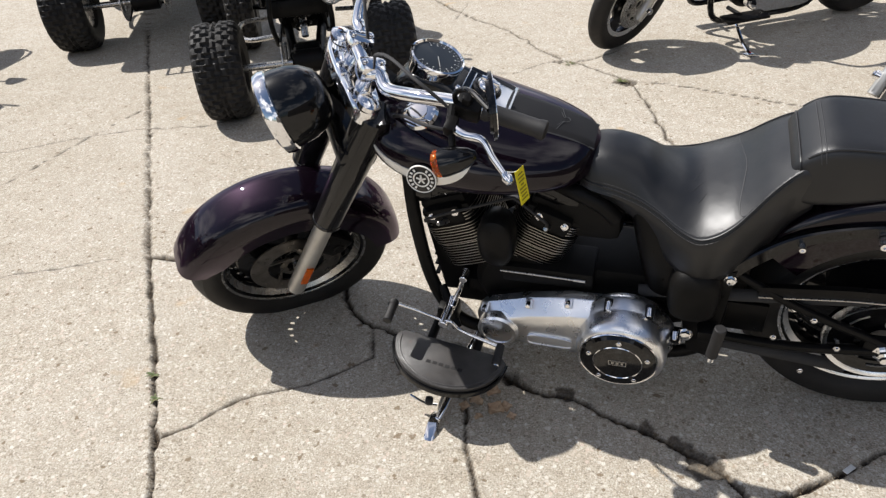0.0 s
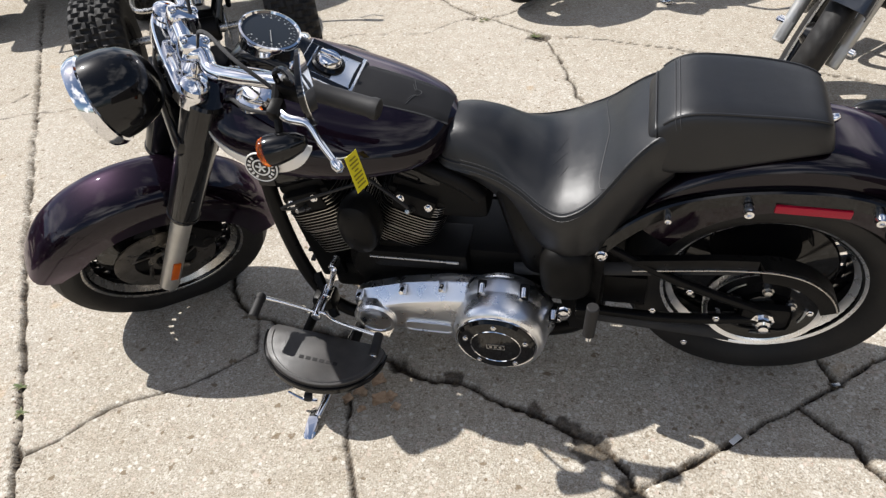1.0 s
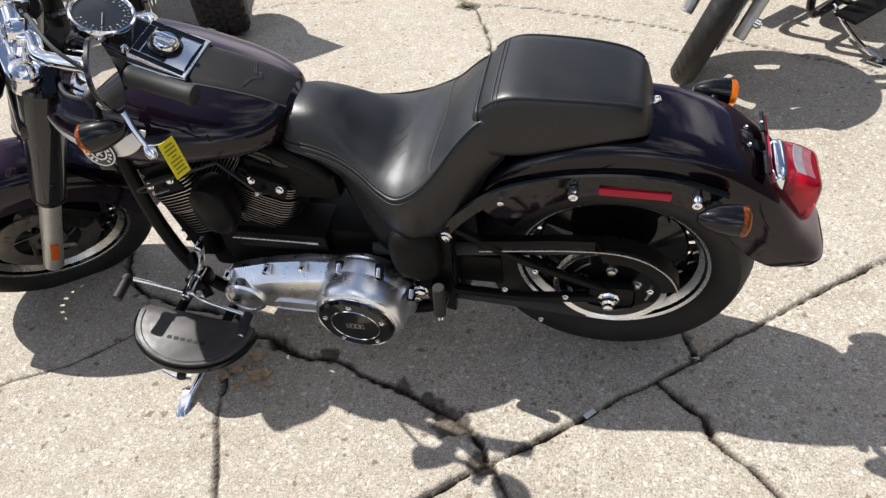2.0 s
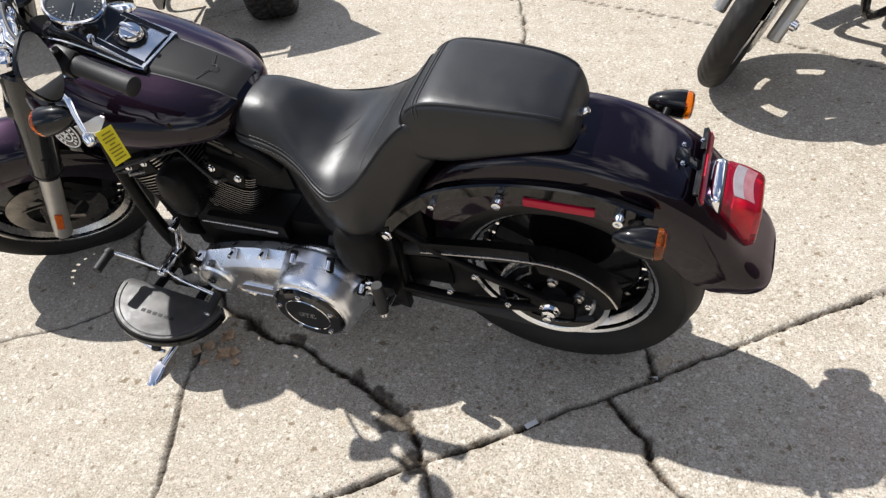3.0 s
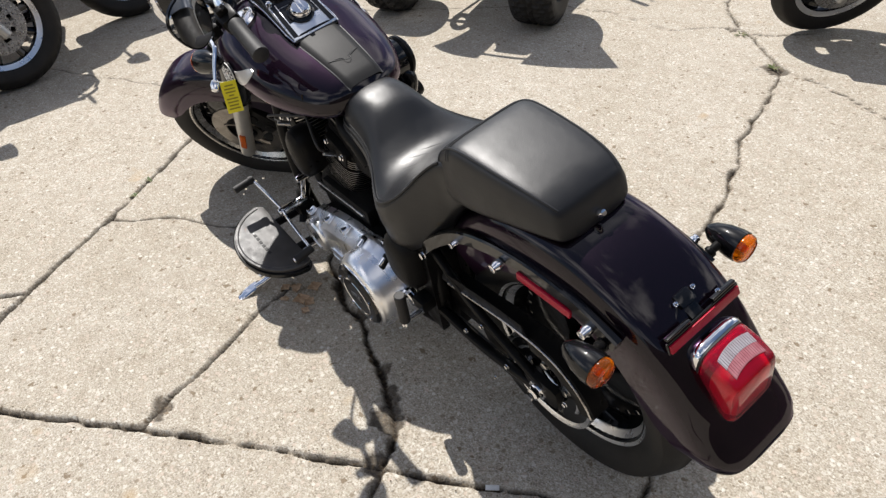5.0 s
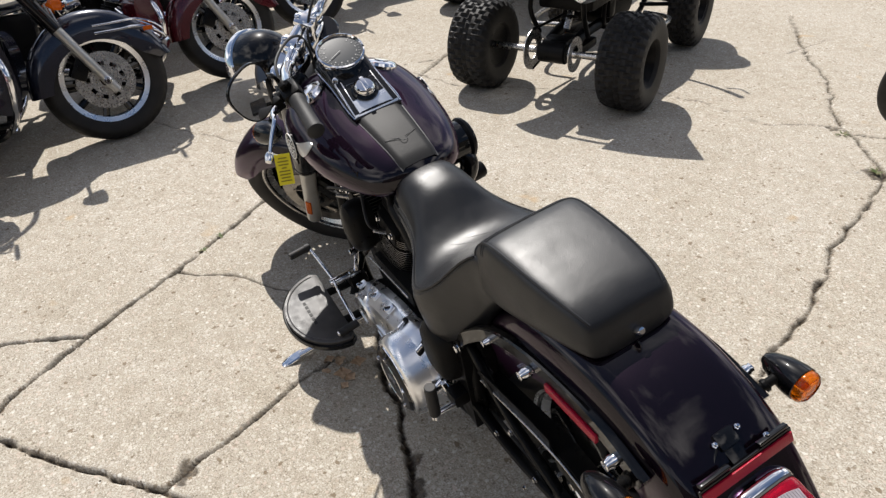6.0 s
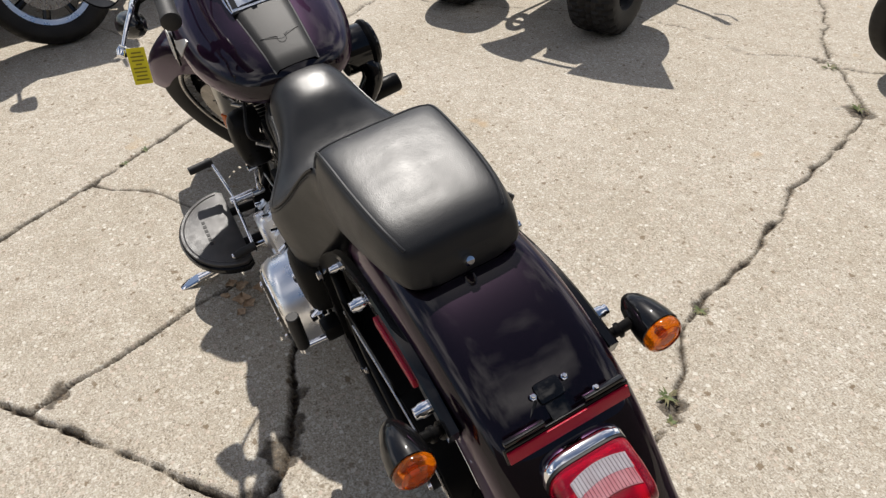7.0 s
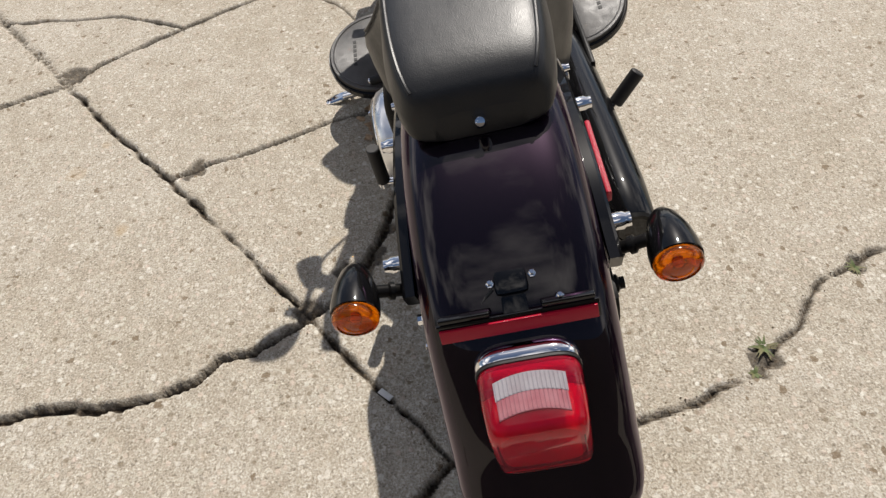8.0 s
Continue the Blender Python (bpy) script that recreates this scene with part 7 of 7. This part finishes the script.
    for i in range(13):
        t = i / 12
        f = 1.45 - 1.55 * t
        w, t_, lo = curve([(0.0, 0.08, 0.66, 0.58), (0.12, 0.15, 0.80, 0.58), (0.35, 0.17, 0.88, 0.62), (0.5, 0.15, 0.84, 0.64), (0.7, 0.14, 0.80, 0.66), (0.95, 0.13, 0.82, 0.70), (1.0, 0.08, 0.79, 0.73)], t)
        body.append([Vector((f, x, 0.5 * (t_ + lo) + y)) for x, y in superellipse(w, 0.5 * (t_ - lo), 3.0, 24)])
    part("body_cover", made((skin, body[:7])), plastic, q, "glossy plastic nose and tank cover")
    part("seat", made((skin, body[6:])), LEATHER, q, "black seat")
    hb = [(0.98, 0.0, 0.96), (0.97, 0.10, 0.97), (0.92, 0.25, 1.02), (0.84, 0.38, 1.01)]
    bar = part("handlebar", made((tube, [mirrored(p) for p in hb[:0:-1]] + hb, 0.012, 10, 5), (rod, (1.02, 0, 0.72), (0.98, 0, 0.97), 0.02, 12)), SATIN, q, "black handlebar")
    for s in (1, -1):
        part("grip", made((rod, (0.90, s * 0.29, 1.017), (0.835, s * 0.39, 1.01), 0.018, 12)), GRIP, bar)
        part("lever", made((tube, [(0.95, s * 0.27, 1.02), (0.95, s * 0.36, 1.0), (0.90, s * 0.42, 1.0)], 0.006, 8, 4)), STEEL, bar)
    if utility:
        part("foot_well", made((box, (1.35, 0.86, 0.30), Matrix.Translation((0.58, 0, 0.50)), 0.07), (box, (0.55, 1.02, 0.16), Matrix.Translation((-0.02, 0, 0.68)), 0.06), (box, (0.55, 1.02, 0.16), Matrix.Translation((1.22, 0, 0.68)), 0.06)), plastic, q, "dark plastic foot wells and fenders")
        for f0, z0 in ((-0.12, 0.86), (1.28, 0.84)):
            rack = part("cargo_rack", made((tube, [(f0 - 0.22, -0.34, z0), (f0 + 0.24, -0.34, z0), (f0 + 0.24, 0.34, z0), (f0 - 0.22, 0.34, z0), (f0 - 0.22, -0.34, z0)], 0.011, 8, 1)), SATIN, q, "black tube cargo rack")
            for k in range(6):
                part("rack_bar", made((rod, (f0 - 0.22, -0.26 + 0.104 * k, z0), (f0 + 0.24, -0.26 + 0.104 * k, z0), 0.008, 8)), SATIN, rack)
    return q


def ground_pose(x, y, heading):
    return Matrix.Translation((x, y, 0)) @ Matrix.Rotation(radians(heading), 4, "Z")


build_quad("black sport quad bike with polished swingarm and knobbly tyres", ground_pose(-2.455, 1.615, 118), BLACK_PAINT)
build_quad("large dark utility quad bike with racks", ground_pose(-4.22, 2.55, 119), GREY_PAINT, 1.12, True)

# asphalt beyond the concrete
bm = bmesh.new()
edge0, dirn, nrm = Vector((-3.67, 5.78, 0)), Vector((0.80, 0.60, 0)), Vector((-0.60, 0.80, 0))
skin(bm, [[edge0 + dirn * a + nrm * c + Vector((0, 0, h)) for c, h in ((0, -0.02), (0, 0.004), (7.0, 0.004), (7.0, -0.02))] for a in (-40, 40)])
tagged(new("road", finish(bm, "road", ASPHALT)), "grey asphalt lane beside the concrete lot", "road", kind="structure")

# plain dark wall behind the walker's end, unseen, added to darken reflections
bm = bmesh.new()
box(bm, (0.3, 30.0, 4.2), Matrix.Translation((7.5, 0, 2.1)), 0.01)
tagged(new("reflection_wall", finish(bm, "reflection_wall", BACKDROP)), "unseen dark wall added to darken the reflections", "wall", kind="structure")

# ---- small loose things ----
rnd = random.Random(11)


def leaf(x, y, size, turn, label):
    """A curled dry leaf."""
    bm = bmesh.new()
    rows = []
    for i in range(7):
        t = i / 6
        w = size * 0.42 * math.sin(math.pi * (0.06 + 0.9 * t)) * (1 + 0.35 * math.sin(9 * t + turn))
        rows.append([Vector((size * (t - 0.5), w * k, 0.004 + size * (0.30 * abs(k) ** 1.5 + 0.18 * math.sin(3 * t + turn)) * 0.5)) for k in (-1, -0.5, 0, 0.5, 1)])
    lift = min(v.z for r in rows for v in r)
    rows = [[v - Vector((0, 0, lift - 0.0005)) for v in r] for r in rows]
    skin(bm, [r + [v + Vector((0, 0, 0.0008)) for v in r[::-1]] for r in rows])
    ob = new("dry_leaf", finish(bm, "dry_leaf", LEAF))
    ob.matrix_world = Matrix.Translation((x, y, 0.002)) @ Matrix.Rotation(turn, 4, "Z")
    return tagged(ob, label, "leaf", "dry leaves under the motorcycle")


for x, y, sz in ((-0.93, -0.345, 0.055), (-0.905, -0.33, 0.04), (-0.99, -0.33, 0.045), (-0.955, -0.28, 0.05), (-1.02, -0.355, 0.035), (-0.88, -0.36, 0.03), (-0.97, -0.385, 0.028)):
    leaf(x, y, sz, rnd.uniform(0, 6.28), "crumpled brown dry leaf on the concrete")


def weed(x, y, size, blades):
    w = thing("weed", Matrix.Translation((x, y, -0.006)), "small green weed growing out of a crack", "weed", "weeds in the cracks")
    for k in range(blades):
        a = rnd.uniform(0, 6.28)
        L = size * rnd.uniform(0.5, 1.0)
        rows = []
        for i in range(5):
            t = i / 4
            c = Vector((math.cos(a), math.sin(a), 0)) * L * t + Vector((0, 0, L * (0.75 * t - 0.55 * t * t)))
            sd = Vector((-math.sin(a), math.cos(a), 0)) * (0.0035 * (1 - t) + 0.0006) * rnd.uniform(0.7, 1.6)
            rows.append([c - sd, c + sd, c + sd + Vector((0, 0, 0.0006)), c - sd + Vector((0, 0, 0.0006))])
        part("blade", made((skin, rows)), WEED, w)


weed(-0.055, 0.500, 0.036, 22)
weed(0.005, 0.46, 0.022, 10)
weed(-0.83, 2.17, 0.05, 18)
weed(-0.25, 0.79, 0.03, 12)
weed(-1.95, -0.545, 0.028, 12)
weed(-2.02, -0.46, 0.03, 10)
weed(-1.16, 2.40, 0.05, 14)

bm = bmesh.new()
box(bm, (0.034, 0.014, 0.003), Matrix.Rotation(radians(12), 4, "Z") @ Matrix.Translation((0, 0, 0.003)), 0.001)
paper = new("paper_scrap", finish(bm, "paper_scrap", PAPER))
paper.matrix_world = Matrix.Translation((-0.022, -0.322, -0.001)) @ Matrix.Rotation(radians(36), 4, "Z")
tagged(paper, "small white scrap of paper lying in the joint", "litter")
bm = bmesh.new()
box(bm, (0.022, 0.010, 0.003), Matrix.Translation((0, 0, 0.003)), 0.001)
scrap = new("foil_scrap", finish(bm, "foil_scrap", STEEL))
scrap.matrix_world = Matrix.Translation((0.238, -0.108, -0.001)) @ Matrix.Rotation(radians(20), 4, "Z")
tagged(scrap, "bit of crumpled grey foil in the joint", "litter")

# grit and crumbs along the joints
verts, faces = [], []
grit = random.Random(5)
for pts in (JOINT_B, JOINT_A, SPLIT):
    for (ax, ay), (bx, by) in zip(pts, pts[1:]):
        if max(abs(ax), abs(ay), abs(bx), abs(by)) > 4.5:
            continue
        L = math.hypot(bx - ax, by - ay)
        for _ in range(int(L * 110)):
            t, o = grit.random(), grit.gauss(0, 0.013)
            x, y = ax + (bx - ax) * t - (by - ay) / L * o, ay + (by - ay) * t + (bx - ax) / L * o
            r = grit.uniform(0.0008, 0.0030)
            n0 = len(verts)
            z = -0.006 if abs(o) < 0.008 else 0.001
            verts += [(x + r * grit.uniform(0.6, 1.3), y, z), (x, y + r * grit.uniform(0.6, 1.3), z), (x - r, y, z), (x, y - r, z), (x, y, z + r * grit.uniform(0.8, 1.5))]
            faces += [(n0, n0 + 1, n0 + 4), (n0 + 1, n0 + 2, n0 + 4), (n0 + 2, n0 + 3, n0 + 4), (n0 + 3, n0, n0 + 4)]
me = bpy.data.meshes.new("grit")
me.from_pydata(verts, [], faces)
me.materials.append(material("grit", (0.26, 0.20, 0.13), 0.9, vary=0.8, vary_scale=60, dark=(0.09, 0.065, 0.04)))
tagged(new("grit", me), "loose brown grit along the concrete joints", "grit", kind="stuff")
